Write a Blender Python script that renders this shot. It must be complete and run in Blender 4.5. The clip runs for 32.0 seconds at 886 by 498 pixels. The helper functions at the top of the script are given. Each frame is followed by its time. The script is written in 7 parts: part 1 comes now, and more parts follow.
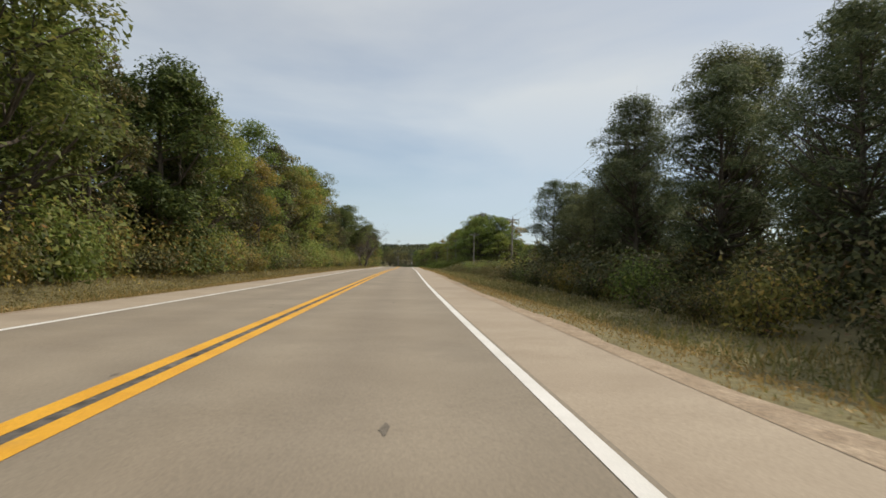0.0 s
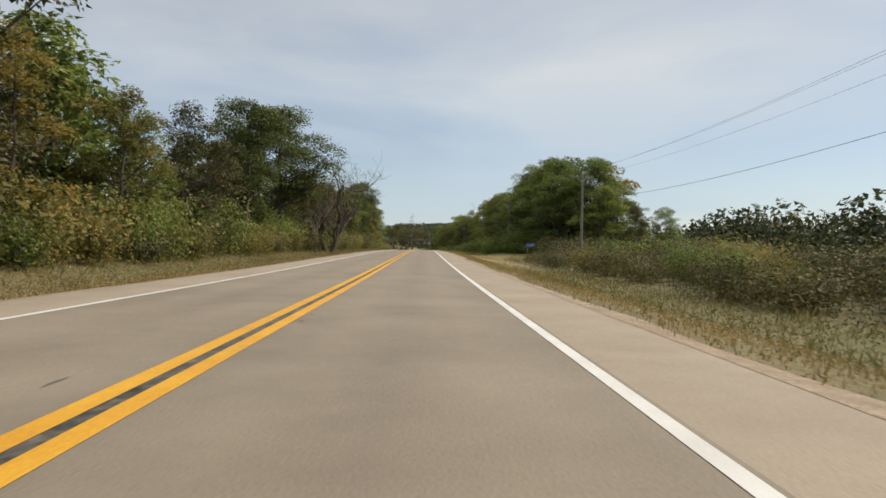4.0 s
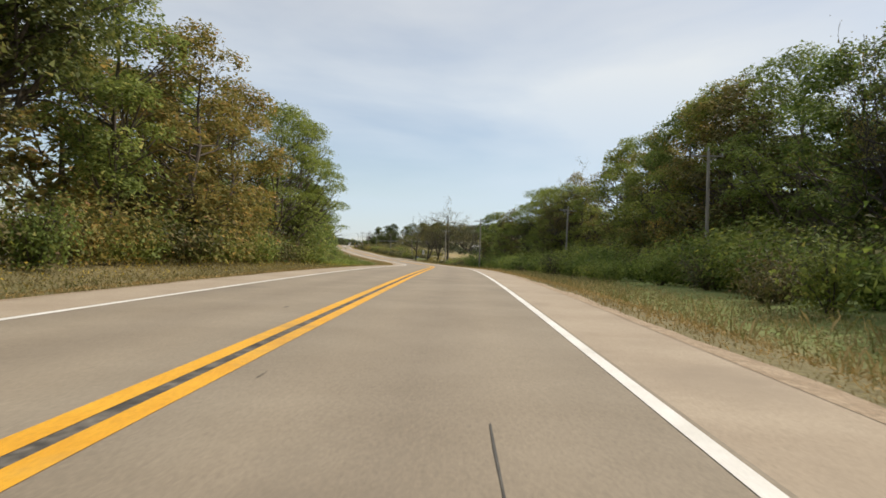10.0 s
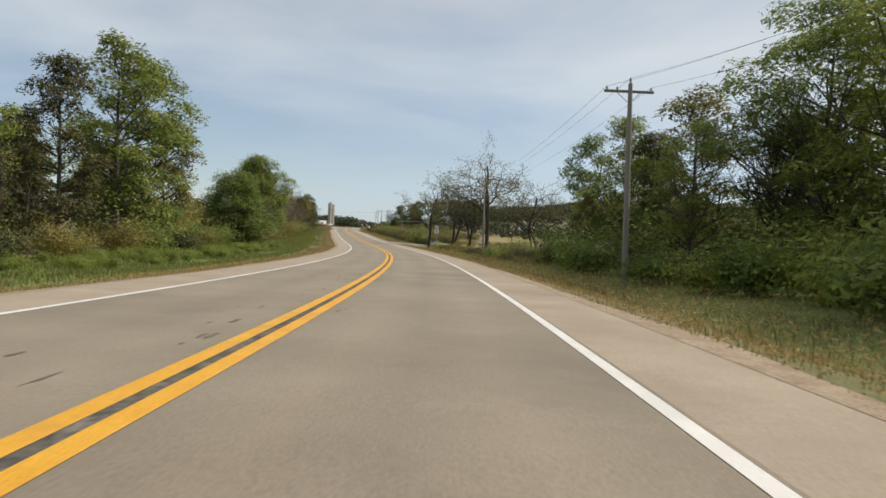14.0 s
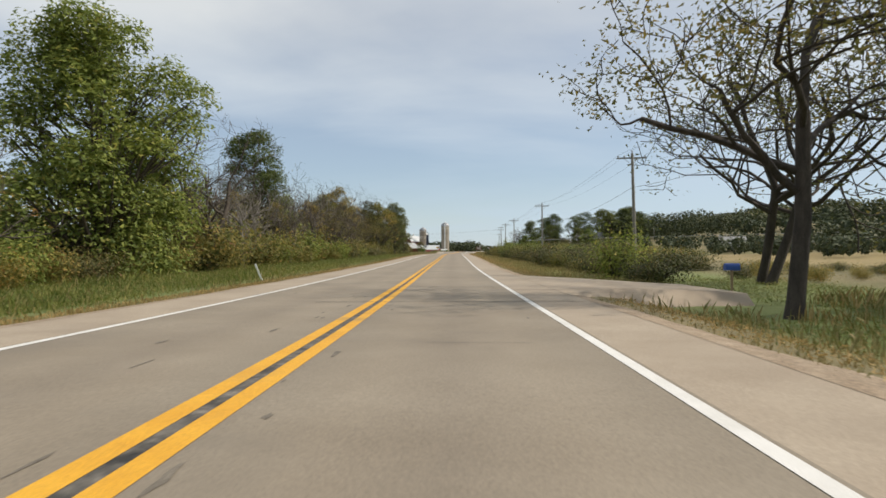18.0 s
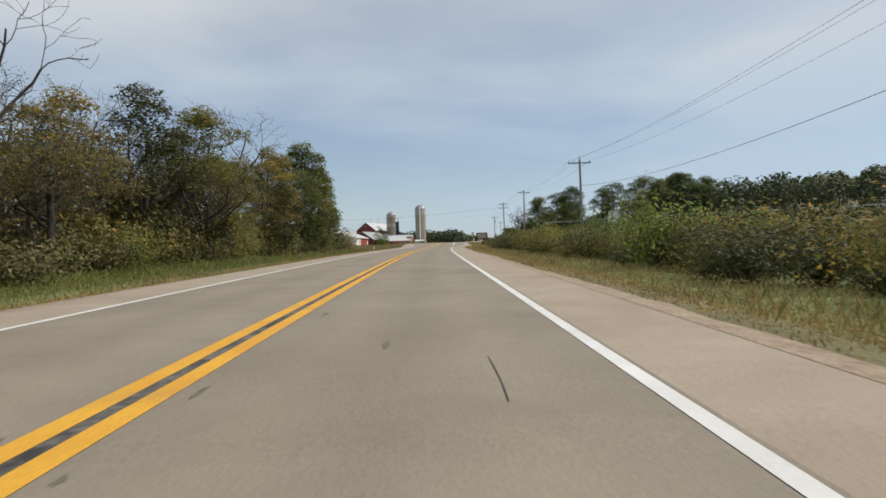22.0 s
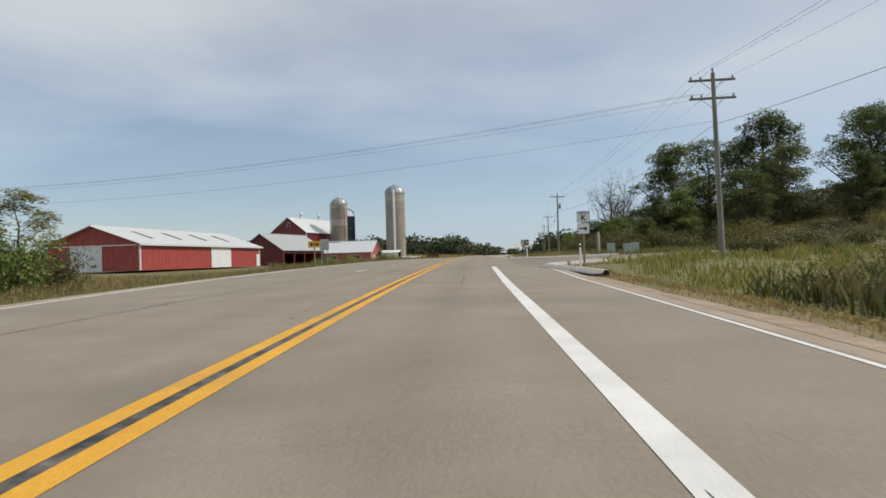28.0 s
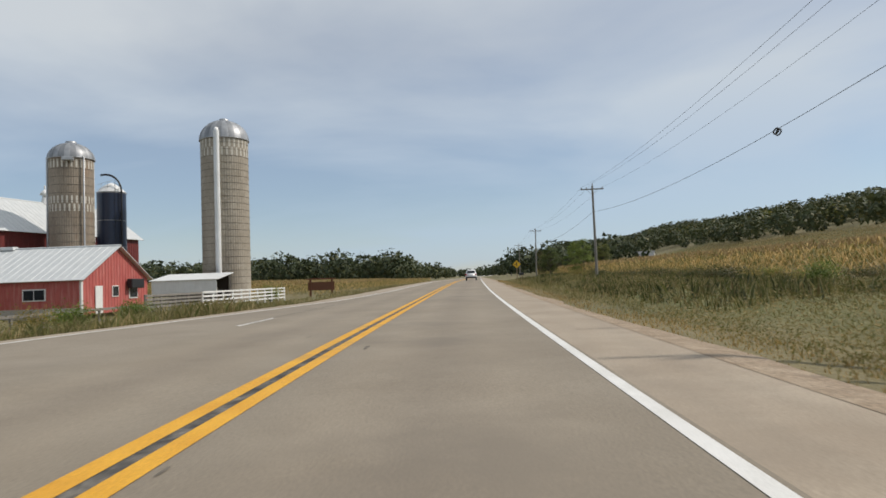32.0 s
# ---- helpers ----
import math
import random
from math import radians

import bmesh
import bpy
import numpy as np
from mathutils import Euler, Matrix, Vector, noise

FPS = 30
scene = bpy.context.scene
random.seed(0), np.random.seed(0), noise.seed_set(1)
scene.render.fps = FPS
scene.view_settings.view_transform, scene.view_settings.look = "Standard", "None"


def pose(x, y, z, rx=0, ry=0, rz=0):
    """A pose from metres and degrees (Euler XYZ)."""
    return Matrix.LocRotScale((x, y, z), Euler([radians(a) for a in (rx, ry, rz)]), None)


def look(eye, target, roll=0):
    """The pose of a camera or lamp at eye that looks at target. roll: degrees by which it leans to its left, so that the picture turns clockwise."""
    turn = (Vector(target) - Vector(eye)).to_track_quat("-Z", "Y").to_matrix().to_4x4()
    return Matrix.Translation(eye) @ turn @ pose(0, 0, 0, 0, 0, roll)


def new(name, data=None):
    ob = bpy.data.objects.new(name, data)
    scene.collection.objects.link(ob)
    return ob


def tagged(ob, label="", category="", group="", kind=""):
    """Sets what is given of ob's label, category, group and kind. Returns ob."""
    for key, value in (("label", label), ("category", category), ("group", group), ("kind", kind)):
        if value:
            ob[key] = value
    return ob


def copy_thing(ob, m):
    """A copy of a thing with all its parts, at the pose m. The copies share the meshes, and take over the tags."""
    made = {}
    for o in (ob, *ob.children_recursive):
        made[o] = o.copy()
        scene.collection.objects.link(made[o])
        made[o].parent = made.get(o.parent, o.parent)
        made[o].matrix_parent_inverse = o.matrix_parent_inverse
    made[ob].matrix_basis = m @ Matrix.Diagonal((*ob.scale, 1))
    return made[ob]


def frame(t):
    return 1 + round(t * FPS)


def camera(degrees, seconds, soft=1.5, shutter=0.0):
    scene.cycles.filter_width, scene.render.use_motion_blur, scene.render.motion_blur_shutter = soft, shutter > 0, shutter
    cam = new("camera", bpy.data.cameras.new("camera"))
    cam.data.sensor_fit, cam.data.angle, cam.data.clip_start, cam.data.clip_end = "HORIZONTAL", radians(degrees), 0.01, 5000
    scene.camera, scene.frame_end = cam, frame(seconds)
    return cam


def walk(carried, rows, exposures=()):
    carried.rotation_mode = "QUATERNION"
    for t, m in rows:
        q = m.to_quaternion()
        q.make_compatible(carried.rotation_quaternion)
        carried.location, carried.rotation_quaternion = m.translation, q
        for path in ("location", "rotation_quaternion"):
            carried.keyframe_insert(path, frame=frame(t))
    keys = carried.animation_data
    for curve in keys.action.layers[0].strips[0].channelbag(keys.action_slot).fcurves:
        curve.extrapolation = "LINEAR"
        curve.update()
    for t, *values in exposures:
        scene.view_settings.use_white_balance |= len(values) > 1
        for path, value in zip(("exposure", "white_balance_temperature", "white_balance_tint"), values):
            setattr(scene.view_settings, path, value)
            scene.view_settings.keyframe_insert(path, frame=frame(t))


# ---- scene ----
cam = camera(68.6, 32.0, soft=1.6, shutter=0.06)
PATH = [
    (0, (-0.099, -0.001, 0.060), (0.006, 1.995, 0.121), 0.99),
    (0.5, (-0.178, 12.220, 0.148), (-0.084, 14.217, 0.190), 0.87),
    (1, (-0.266, 24.442, 0.262), (-0.191, 26.441, 0.296), 0.96),
    (1.5, (-0.338, 36.672, 0.382), (-0.275, 38.670, 0.413), 0.81),
    (2, (-0.415, 48.906, 0.502), (-0.356, 50.905, 0.521), 0.65),
    (2.5, (-0.468, 61.138, 0.620), (-0.404, 63.137, 0.630), 0.83),
    (3, (-0.535, 73.363, 0.727), (-0.471, 75.362, 0.730), 0.71),
    (3.5, (-0.630, 85.587, 0.831), (-0.565, 87.586, 0.830), 0.84),
    (5.5, (-0.559, 134.416, 1.056), (-0.519, 136.416, 1.054), 1.39),
    (6, (-0.500, 146.600, 1.171), (-0.454, 148.600, 1.177), 1.32),
    (6.5, (-0.458, 158.776, 1.280), (-0.407, 160.775, 1.284), 1.16),
    (7, (-0.426, 170.926, 1.378), (-0.381, 172.926, 1.373), 0.89),
    (7.5, (-0.390, 183.048, 1.453), (-0.364, 185.048, 1.441), 1.02),
    (8, (-0.378, 195.161, 1.495), (-0.375, 197.161, 1.480), 1.15),
    (8.5, (-0.399, 207.263, 1.508), (-0.419, 209.263, 1.491), 1.35),
    (9, (-0.442, 219.362, 1.513), (-0.480, 221.361, 1.494), 1.46),
    (9.5, (-0.527, 231.470, 1.515), (-0.584, 233.469, 1.504), 1.64),
    (10, (-0.640, 243.589, 1.517), (-0.715, 245.588, 1.524), 2.22),
    (10.5, (-0.769, 255.711, 1.523), (-0.863, 257.708, 1.546), 2.18),
    (11, (-0.982, 267.834, 1.495), (-1.084, 269.831, 1.527), 2.14),
    (11.5, (-1.192, 279.980, 1.411), (-1.289, 281.977, 1.441), 1.56),
    (12, (-1.531, 292.167, 1.269), (-1.624, 294.165, 1.287), 1.08),
    (12.5, (-2.039, 304.386, 1.060), (-2.139, 306.383, 1.060), 0.72),
    (13, (-2.625, 316.602, 0.796), (-2.731, 318.599, 0.778), 1.26),
    (13.5, (-3.330, 328.814, 0.542), (-3.467, 330.809, 0.508), 1.70),
    (14, (-4.148, 341.030, 0.299), (-4.332, 343.021, 0.257), 2.24),
    (14.5, (-5.174, 353.239, 0.090), (-5.428, 355.222, 0.038), 1.43),
    (16.5, (-12.907, 401.502, -0.445), (-13.378, 403.446, -0.438), 1.40),
    (17, (-15.651, 413.446, -0.510), (-16.157, 415.381, -0.491), 0.49),
    (17.5, (-18.591, 425.351, -0.544), (-19.128, 427.278, -0.513), 0.03),
    (18, (-21.652, 437.204, -0.529), (-22.220, 439.122, -0.498), -0.10),
    (18.5, (-24.900, 448.981, -0.466), (-25.491, 450.891, -0.431), -0.32),
    (19, (-28.206, 460.720, -0.358), (-28.801, 462.629, -0.321), -0.32),
    (19.5, (-31.512, 472.460, -0.214), (-32.082, 474.377, -0.170), -0.58),
    (20, (-34.849, 484.184, -0.034), (-35.367, 486.115, 0.010), -1.05),
    (20.5, (-38.063, 495.932, 0.137), (-38.538, 497.874, 0.172), -1.09),
    (21, (-41.266, 507.668, 0.347), (-41.739, 509.611, 0.370), -1.00),
    (21.5, (-44.423, 519.403, 0.580), (-44.916, 521.341, 0.592), -1.45),
    (22, (-47.577, 531.131, 0.808), (-48.083, 533.066, 0.809), -1.62),
    (22.5, (-50.681, 542.854, 1.010), (-51.175, 544.792, 1.003), -2.12),
    (23, (-53.712, 554.572, 1.184), (-54.191, 556.514, 1.175), -2.59),
    (23.5, (-56.783, 566.259, 1.400), (-57.250, 568.203, 1.380), -2.39),
    (24, (-59.857, 577.949, 1.587), (-60.321, 579.894, 1.551), -2.60),
    (24.5, (-62.879, 589.664, 1.739), (-63.343, 591.608, 1.696), -2.67),
    (26.5, (-74.556, 636.929, 2.389), (-75.033, 638.871, 2.343), -2.32),
    (27, (-77.424, 648.825, 2.616), (-77.897, 650.767, 2.583), -2.56),
    (27.5, (-80.258, 660.726, 2.897), (-80.736, 662.668, 2.899), -2.26),
    (28, (-83.047, 672.632, 3.167), (-83.552, 674.567, 3.197), -1.72),
    (28.5, (-85.747, 684.529, 3.411), (-86.272, 686.458, 3.465), -1.10),
    (29, (-88.300, 696.414, 3.606), (-88.843, 698.338, 3.669), -1.15),
    (29.5, (-90.746, 708.276, 3.761), (-91.293, 710.198, 3.840), -2.07),
    (30, (-93.123, 720.061, 3.904), (-93.665, 721.984, 3.999), -2.93),
    (30.5, (-95.365, 731.757, 4.022), (-95.876, 733.687, 4.139), -3.00),
    (31, (-97.471, 743.363, 4.124), (-97.928, 745.306, 4.256), -2.56),
    (31.5, (-99.499, 754.906, 4.235), (-99.898, 756.862, 4.355), -2.23),
    (32, (-101.478, 766.471, 4.332), (-101.827, 768.438, 4.422), -2.10),
]
walk(cam, [(t, look(eye, target, roll)) for t, eye, target, roll in PATH],
     [(0.0, 0.05, 6900, 12), (8.0, 0.06, 6950, 13), (10.0, 0.28, 6950, 13), (11.5, 0.15, 6950, 13), (14.0, 0.06, 6800, 12), (17.0, 0.14, 6800, 12), (20.0, -0.02, 6550, 12), (26.0, -0.10, 6450, 12), (32.0, -0.12, 6450, 12)])

# ---- world and sun ----
SUN_EL, SUN_AZ = 46.0, 70.0      # degrees; azimuth clockwise from +y
world = bpy.data.worlds.new("sky_world")
scene.world = world
world.use_nodes = True
wn, wl = world.node_tree.nodes, world.node_tree.links
wn.clear()
w_out, w_bg = wn.new("ShaderNodeOutputWorld"), wn.new("ShaderNodeBackground")
sky = wn.new("ShaderNodeTexSky")
sky.sky_type, sky.sun_disc = "NISHITA", False
sky.sun_elevation, sky.sun_rotation = radians(SUN_EL), radians(SUN_AZ)
sky.air_density, sky.dust_density, sky.ozone_density = 1.0, 0.35, 1.8
# veil of thin high cloud: streaks stretched along the horizon
tc = wn.new("ShaderNodeTexCoord")
sep = wn.new("ShaderNodeSeparateXYZ")
wl.new(tc.outputs["Generated"], sep.inputs[0])
den = wn.new("ShaderNodeMath"); den.operation = "ADD"; den.inputs[1].default_value = 0.16
wl.new(sep.outputs["Z"], den.inputs[0])
px, py = wn.new("ShaderNodeMath"), wn.new("ShaderNodeMath")
px.operation = py.operation = "DIVIDE"
wl.new(sep.outputs["X"], px.inputs[0]); wl.new(den.outputs[0], px.inputs[1])
wl.new(sep.outputs["Y"], py.inputs[0]); wl.new(den.outputs[0], py.inputs[1])
comb = wn.new("ShaderNodeCombineXYZ")
wl.new(px.outputs[0], comb.inputs[0]); wl.new(py.outputs[0], comb.inputs[1])
mapn = wn.new("ShaderNodeMapping")
mapn.inputs["Scale"].default_value = (0.42, 0.55, 1.0)
mapn.inputs["Location"].default_value = (3.3, 1.9, 0.0)
wl.new(comb.outputs[0], mapn.inputs[0])
cn = wn.new("ShaderNodeTexNoise")
cn.inputs["Scale"].default_value, cn.inputs["Detail"].default_value, cn.inputs["Roughness"].default_value = 1.0, 7.0, 0.5
cn.inputs["Distortion"].default_value = 0.4
wl.new(mapn.outputs[0], cn.inputs["Vector"])
cr = wn.new("ShaderNodeValToRGB")
cr.color_ramp.elements[0].position, cr.color_ramp.elements[0].color = 0.37, (0.34, 0.34, 0.34, 1)
cr.color_ramp.elements[1].position, cr.color_ramp.elements[1].color = 0.56, (0.95, 0.95, 0.95, 1)
wl.new(cn.outputs["Fac"], cr.inputs[0])
cmix = wn.new("ShaderNodeMix"); cmix.data_type = "RGBA"
tall = wn.new("ShaderNodeMapRange")
tall.inputs["From Min"].default_value, tall.inputs["From Max"].default_value = 0.02, 0.34
wl.new(sep.outputs["Z"], tall.inputs["Value"])
hue = wn.new("ShaderNodeMix"); hue.data_type = "RGBA"
hue.inputs[6].default_value, hue.inputs[7].default_value = (4.6, 6.1, 7.7, 1), (6.5, 7.0, 7.25, 1)
wl.new(tall.outputs[0], hue.inputs[0]); wl.new(hue.outputs[2], cmix.inputs[7])
low = wn.new("ShaderNodeMapRange")
low.inputs["From Min"].default_value, low.inputs["From Max"].default_value = 0.04, 0.26
low.inputs["To Min"].default_value, low.inputs["To Max"].default_value = 0.62, 1.0
wl.new(sep.outputs["Z"], low.inputs["Value"])
veil = wn.new("ShaderNodeMath"); veil.operation = "MULTIPLY"
wl.new(cr.outputs[0], veil.inputs[0]); wl.new(low.outputs[0], veil.inputs[1])
wl.new(veil.outputs[0], cmix.inputs[0]); wl.new(sky.outputs[0], cmix.inputs[6])
wl.new(cmix.outputs[2], w_bg.inputs["Color"])
w_bg.inputs["Strength"].default_value = 0.102
wl.new(w_bg.outputs[0], w_out.inputs[0])

sun_data = bpy.data.lights.new("sun", "SUN")
sun_data.energy, sun_data.angle, sun_data.color = 3.3, radians(1.0), (1.0, 0.93, 0.82)
sun = new("sun", sun_data)
_a, _e = radians(SUN_AZ), radians(SUN_EL)
_dir = Vector((math.sin(_a) * math.cos(_e), math.cos(_a) * math.cos(_e), math.sin(_e)))
sun.matrix_world = look(_dir * 300, (0, 0, 0))
scene.view_settings.exposure = 0.0

# ---- materials ----
def _nodes(name):
    m = bpy.data.materials.new(name)
    m.use_nodes = True
    return m, m.node_tree.nodes, m.node_tree.links, m.node_tree.nodes["Principled BSDF"]


def _noise(n, l, scale, detail=4.0, rough=0.6, stretch=None, coord="Object"):
    t, tex = n.new("ShaderNodeTexCoord"), n.new("ShaderNodeTexNoise")
    tex.inputs["Scale"].default_value, tex.inputs["Detail"].default_value, tex.inputs["Roughness"].default_value = scale, detail, rough
    if stretch:
        mp = n.new("ShaderNodeMapping")
        mp.inputs["Scale"].default_value = stretch
        l.new(t.outputs[coord], mp.inputs[0]); l.new(mp.outputs[0], tex.inputs["Vector"])
    else:
        l.new(t.outputs[coord], tex.inputs["Vector"])
    return tex.outputs["Fac"]


def _ramp(n, l, fac, stops):
    r = n.new("ShaderNodeValToRGB")
    e = r.color_ramp.elements
    while len(e) < len(stops):
        e.new(0.5)
    for k, (p, c) in enumerate(stops):
        e[k].position, e[k].color = p, (*c, 1)
    l.new(fac, r.inputs[0])
    return r.outputs[0]


def _mix(n, l, fac, a, b, mode="MIX"):
    m = n.new("ShaderNodeMix")
    m.data_type, m.blend_type = "RGBA", mode
    for k, v in ((0, fac), (6, a), (7, b)):
        if isinstance(v, (int, float)):
            m.inputs[k].default_value = v
        elif isinstance(v, tuple):
            m.inputs[k].default_value = (*v, 1)
        else:
            l.new(v, m.inputs[k])
    return m.outputs[2]


def _bump(n, l, b, height, strength, dist=0.02):
    bp = n.new("ShaderNodeBump")
    bp.inputs["Strength"].default_value, bp.inputs["Distance"].default_value = strength, dist
    l.new(height, bp.inputs["Height"]); l.new(bp.outputs[0], b.inputs["Normal"])


def surface(name, c1, c2, scale=3.0, fine=40.0, rough=0.8, metal=0.0, bump=0.3, dist=0.01, stretch=None, grain=0.35, stain=None):
    """A material of two tones in patches, with fine grain and relief; stain: a third tone in sparse blotches."""
    m, n, l, b = _nodes(name)
    big, small = _noise(n, l, scale, 5.0, 0.6, stretch), _noise(n, l, fine, 3.0, 0.7, stretch)
    col = _ramp(n, l, big, [(0.32, c1), (0.68, c2)])
    g = _ramp(n, l, small, [(0.25, (1 - grain,) * 3), (0.75, (1 + grain * 0.6,) * 3)])
    col = _mix(n, l, 1.0, col, g, "MULTIPLY")
    if stain:
        s = _noise(n, l, scale * 0.45, 6.0, 0.65, stretch)
        f = _ramp(n, l, s, [(0.54, (0, 0, 0)), (0.68, (0.85,) * 3)])
        col = _mix(n, l, f, col, stain)
    l.new(col, b.inputs["Base Color"])
    b.inputs["Roughness"].default_value, b.inputs["Metallic"].default_value = rough, metal
    _bump(n, l, b, small, bump, dist)
    return m


def foliage(name, stops, translucent=0.3, rough=0.65):
    """Leaves: each leaf takes a tone of its own, each plant a slight shift, and light comes through them."""
    m, n, l, b = _nodes(name)
    geo, info = n.new("ShaderNodeNewGeometry"), n.new("ShaderNodeObjectInfo")
    col = _ramp(n, l, geo.outputs["Random Per Island"], stops)
    tone = _ramp(n, l, info.outputs["Random"], [(0.0, (0.72, 0.80, 0.70)), (0.5, (1.0, 1.0, 1.0)), (1.0, (1.25, 1.12, 0.95))])
    col = _mix(n, l, 1.0, col, tone, "MULTIPLY")
    patch = _noise(n, l, 0.35, 3.0)
    col = _mix(n, l, 1.0, col, _ramp(n, l, patch, [(0.3, (0.75, 0.78, 0.75)), (0.7, (1.2, 1.15, 1.05))]), "MULTIPLY")
    l.new(col, b.inputs["Base Color"])
    b.inputs["Roughness"].default_value = rough
    b.inputs["Specular IOR Level"].default_value = 0.3
    tr, mx = n.new("ShaderNodeBsdfTranslucent"), n.new("ShaderNodeMixShader")
    l.new(col, tr.inputs["Color"])
    mx.inputs[0].default_value = translucent
    l.new(b.outputs[0], mx.inputs[1]); l.new(tr.outputs[0], mx.inputs[2])
    l.new(mx.outputs[0], n["Material Output"].inputs["Surface"])
    return m


def plain(name, c, rough=0.5, metal=0.0):
    m, n, l, b = _nodes(name)
    f = _noise(n, l, 9.0, 4.0)
    l.new(_mix(n, l, 1.0, (c[0], c[1], c[2]), _ramp(n, l, f, [(0.3, (0.86,) * 3), (0.7, (1.08,) * 3)]), "MULTIPLY"), b.inputs["Base Color"])
    b.inputs["Roughness"].default_value, b.inputs["Metallic"].default_value = rough, metal
    return m


def ribbed(name, c1, c2, period, axis="X", rough=0.5, metal=0.0, weather=(0.5, 0.5, 0.5), amount=0.35):
    """Sheet metal or board siding: streaks run down, weather shows in stripes."""
    m, n, l, b = _nodes(name)
    col = _ramp(n, l, _noise(n, l, 1.2, 5.0), [(0.3, c1), (0.7, c2)])
    st = _noise(n, l, 1.0, 5.0, 0.6, (7.0, 7.0, 0.5))
    col = _mix(n, l, _ramp(n, l, st, [(0.5, (0, 0, 0)), (0.72, (amount,) * 3)]), col, weather)
    l.new(col, b.inputs["Base Color"])
    b.inputs["Roughness"].default_value, b.inputs["Metallic"].default_value = rough, metal
    _bump(n, l, b, _noise(n, l, 30.0), 0.15, 0.005)
    return m


M = {}
M["lane"] = surface("weathered_asphalt", (0.235, 0.196, 0.147), (0.290, 0.247, 0.190), 0.45, 40.0, 0.88, bump=0.35, dist=0.006, stretch=None, grain=0.30, stain=(0.195, 0.165, 0.128))
def _wheel_paths(m):
    """Wheel paths a little paler than the rest, by the distance from the yellow line."""
    n, l, b = m.node_tree.nodes, m.node_tree.links, m.node_tree.nodes["Principled BSDF"]
    at_ = n.new("ShaderNodeAttribute"); at_.attribute_name = "across"
    ab = n.new("ShaderNodeMath"); ab.operation = "ABSOLUTE"
    dv = n.new("ShaderNodeMath"); dv.operation = "DIVIDE"; dv.inputs[1].default_value = 4.0
    l.new(at_.outputs["Fac"], ab.inputs[0]); l.new(ab.outputs[0], dv.inputs[0])
    tone = _ramp(n, l, dv.outputs[0], [(0.0, (0.84, 0.83, 0.82)), (0.10, (0.97, 0.97, 0.96)), (0.25, (1.05, 1.04, 1.02)), (0.44, (0.92, 0.91, 0.90)), (0.64, (1.05, 1.04, 1.02)), (0.86, (0.95, 0.95, 0.94)), (1.0, (1.0, 1.0, 1.0))])
    src = b.inputs["Base Color"].links[0].from_socket
    l.new(_mix(n, l, 1.0, src, tone, "MULTIPLY"), b.inputs["Base Color"])


_wheel_paths(M["lane"])
M["joint"] = surface("dark_worn_centre_joint", (0.020, 0.019, 0.018), (0.200, 0.180, 0.150), 3.2, 12.0, 0.85, grain=0.8)
M["shoulder"] = surface("pale_shoulder_asphalt", (0.320, 0.258, 0.190), (0.395, 0.328, 0.248), 0.6, 40.0, 0.9, bump=0.35, dist=0.006, grain=0.28, stain=(0.27, 0.22, 0.165))
M["ravel"] = surface("ravelled_asphalt", (0.130, 0.112, 0.090), (0.205, 0.178, 0.140), 6.0, 40.0, 0.95, bump=0.8, dist=0.01, grain=0.5)
M["gravel"] = surface("shoulder_gravel", (0.28, 0.205, 0.135), (0.42, 0.33, 0.235), 2.5, 22.0, 0.95, bump=0.8, dist=0.03, grain=0.55)
M["yellow"] = surface("worn_yellow_paint", (0.66, 0.32, 0.018), (0.76, 0.40, 0.028), 1.2, 50.0, 0.75, bump=0.3, grain=0.3, stain=(0.45, 0.26, 0.06))
M["white"] = surface("worn_white_paint", (0.62, 0.61, 0.57), (0.76, 0.75, 0.72), 1.2, 70.0, 0.75, bump=0.2, grain=0.2)
M["tar_shadow"] = surface("dark_crack_and_shadow", (0.05, 0.047, 0.042), (0.10, 0.093, 0.082), 3.0, 40.0, 0.75, grain=0.5)
M["ground"] = surface("rough_meadow", (0.135, 0.125, 0.050), (0.225, 0.182, 0.088), 0.06, 7.0, 0.95, bump=0.8, dist=0.08, grain=0.5, stain=(0.125, 0.150, 0.045))
def _meadow_tints(m):
    """Lush and mown stretches of the ground, by two values kept in its mesh."""
    n, l, b = m.node_tree.nodes, m.node_tree.links, m.node_tree.nodes["Principled BSDF"]
    col = b.inputs["Base Color"].links[0].from_socket
    grain = _ramp(n, l, _noise(n, l, 5.0, 5.0, 0.7), [(0.25, (0.55, 0.55, 0.55)), (0.75, (1.25, 1.25, 1.25))])
    for key, tone in (("lush", (0.150, 0.220, 0.046)), ("mown", (0.315, 0.238, 0.100))):
        a = n.new("ShaderNodeAttribute"); a.attribute_name = key
        col = _mix(n, l, a.outputs["Fac"], col, _mix(n, l, 1.0, tone, grain, "MULTIPLY"))
    l.new(col, b.inputs["Base Color"])


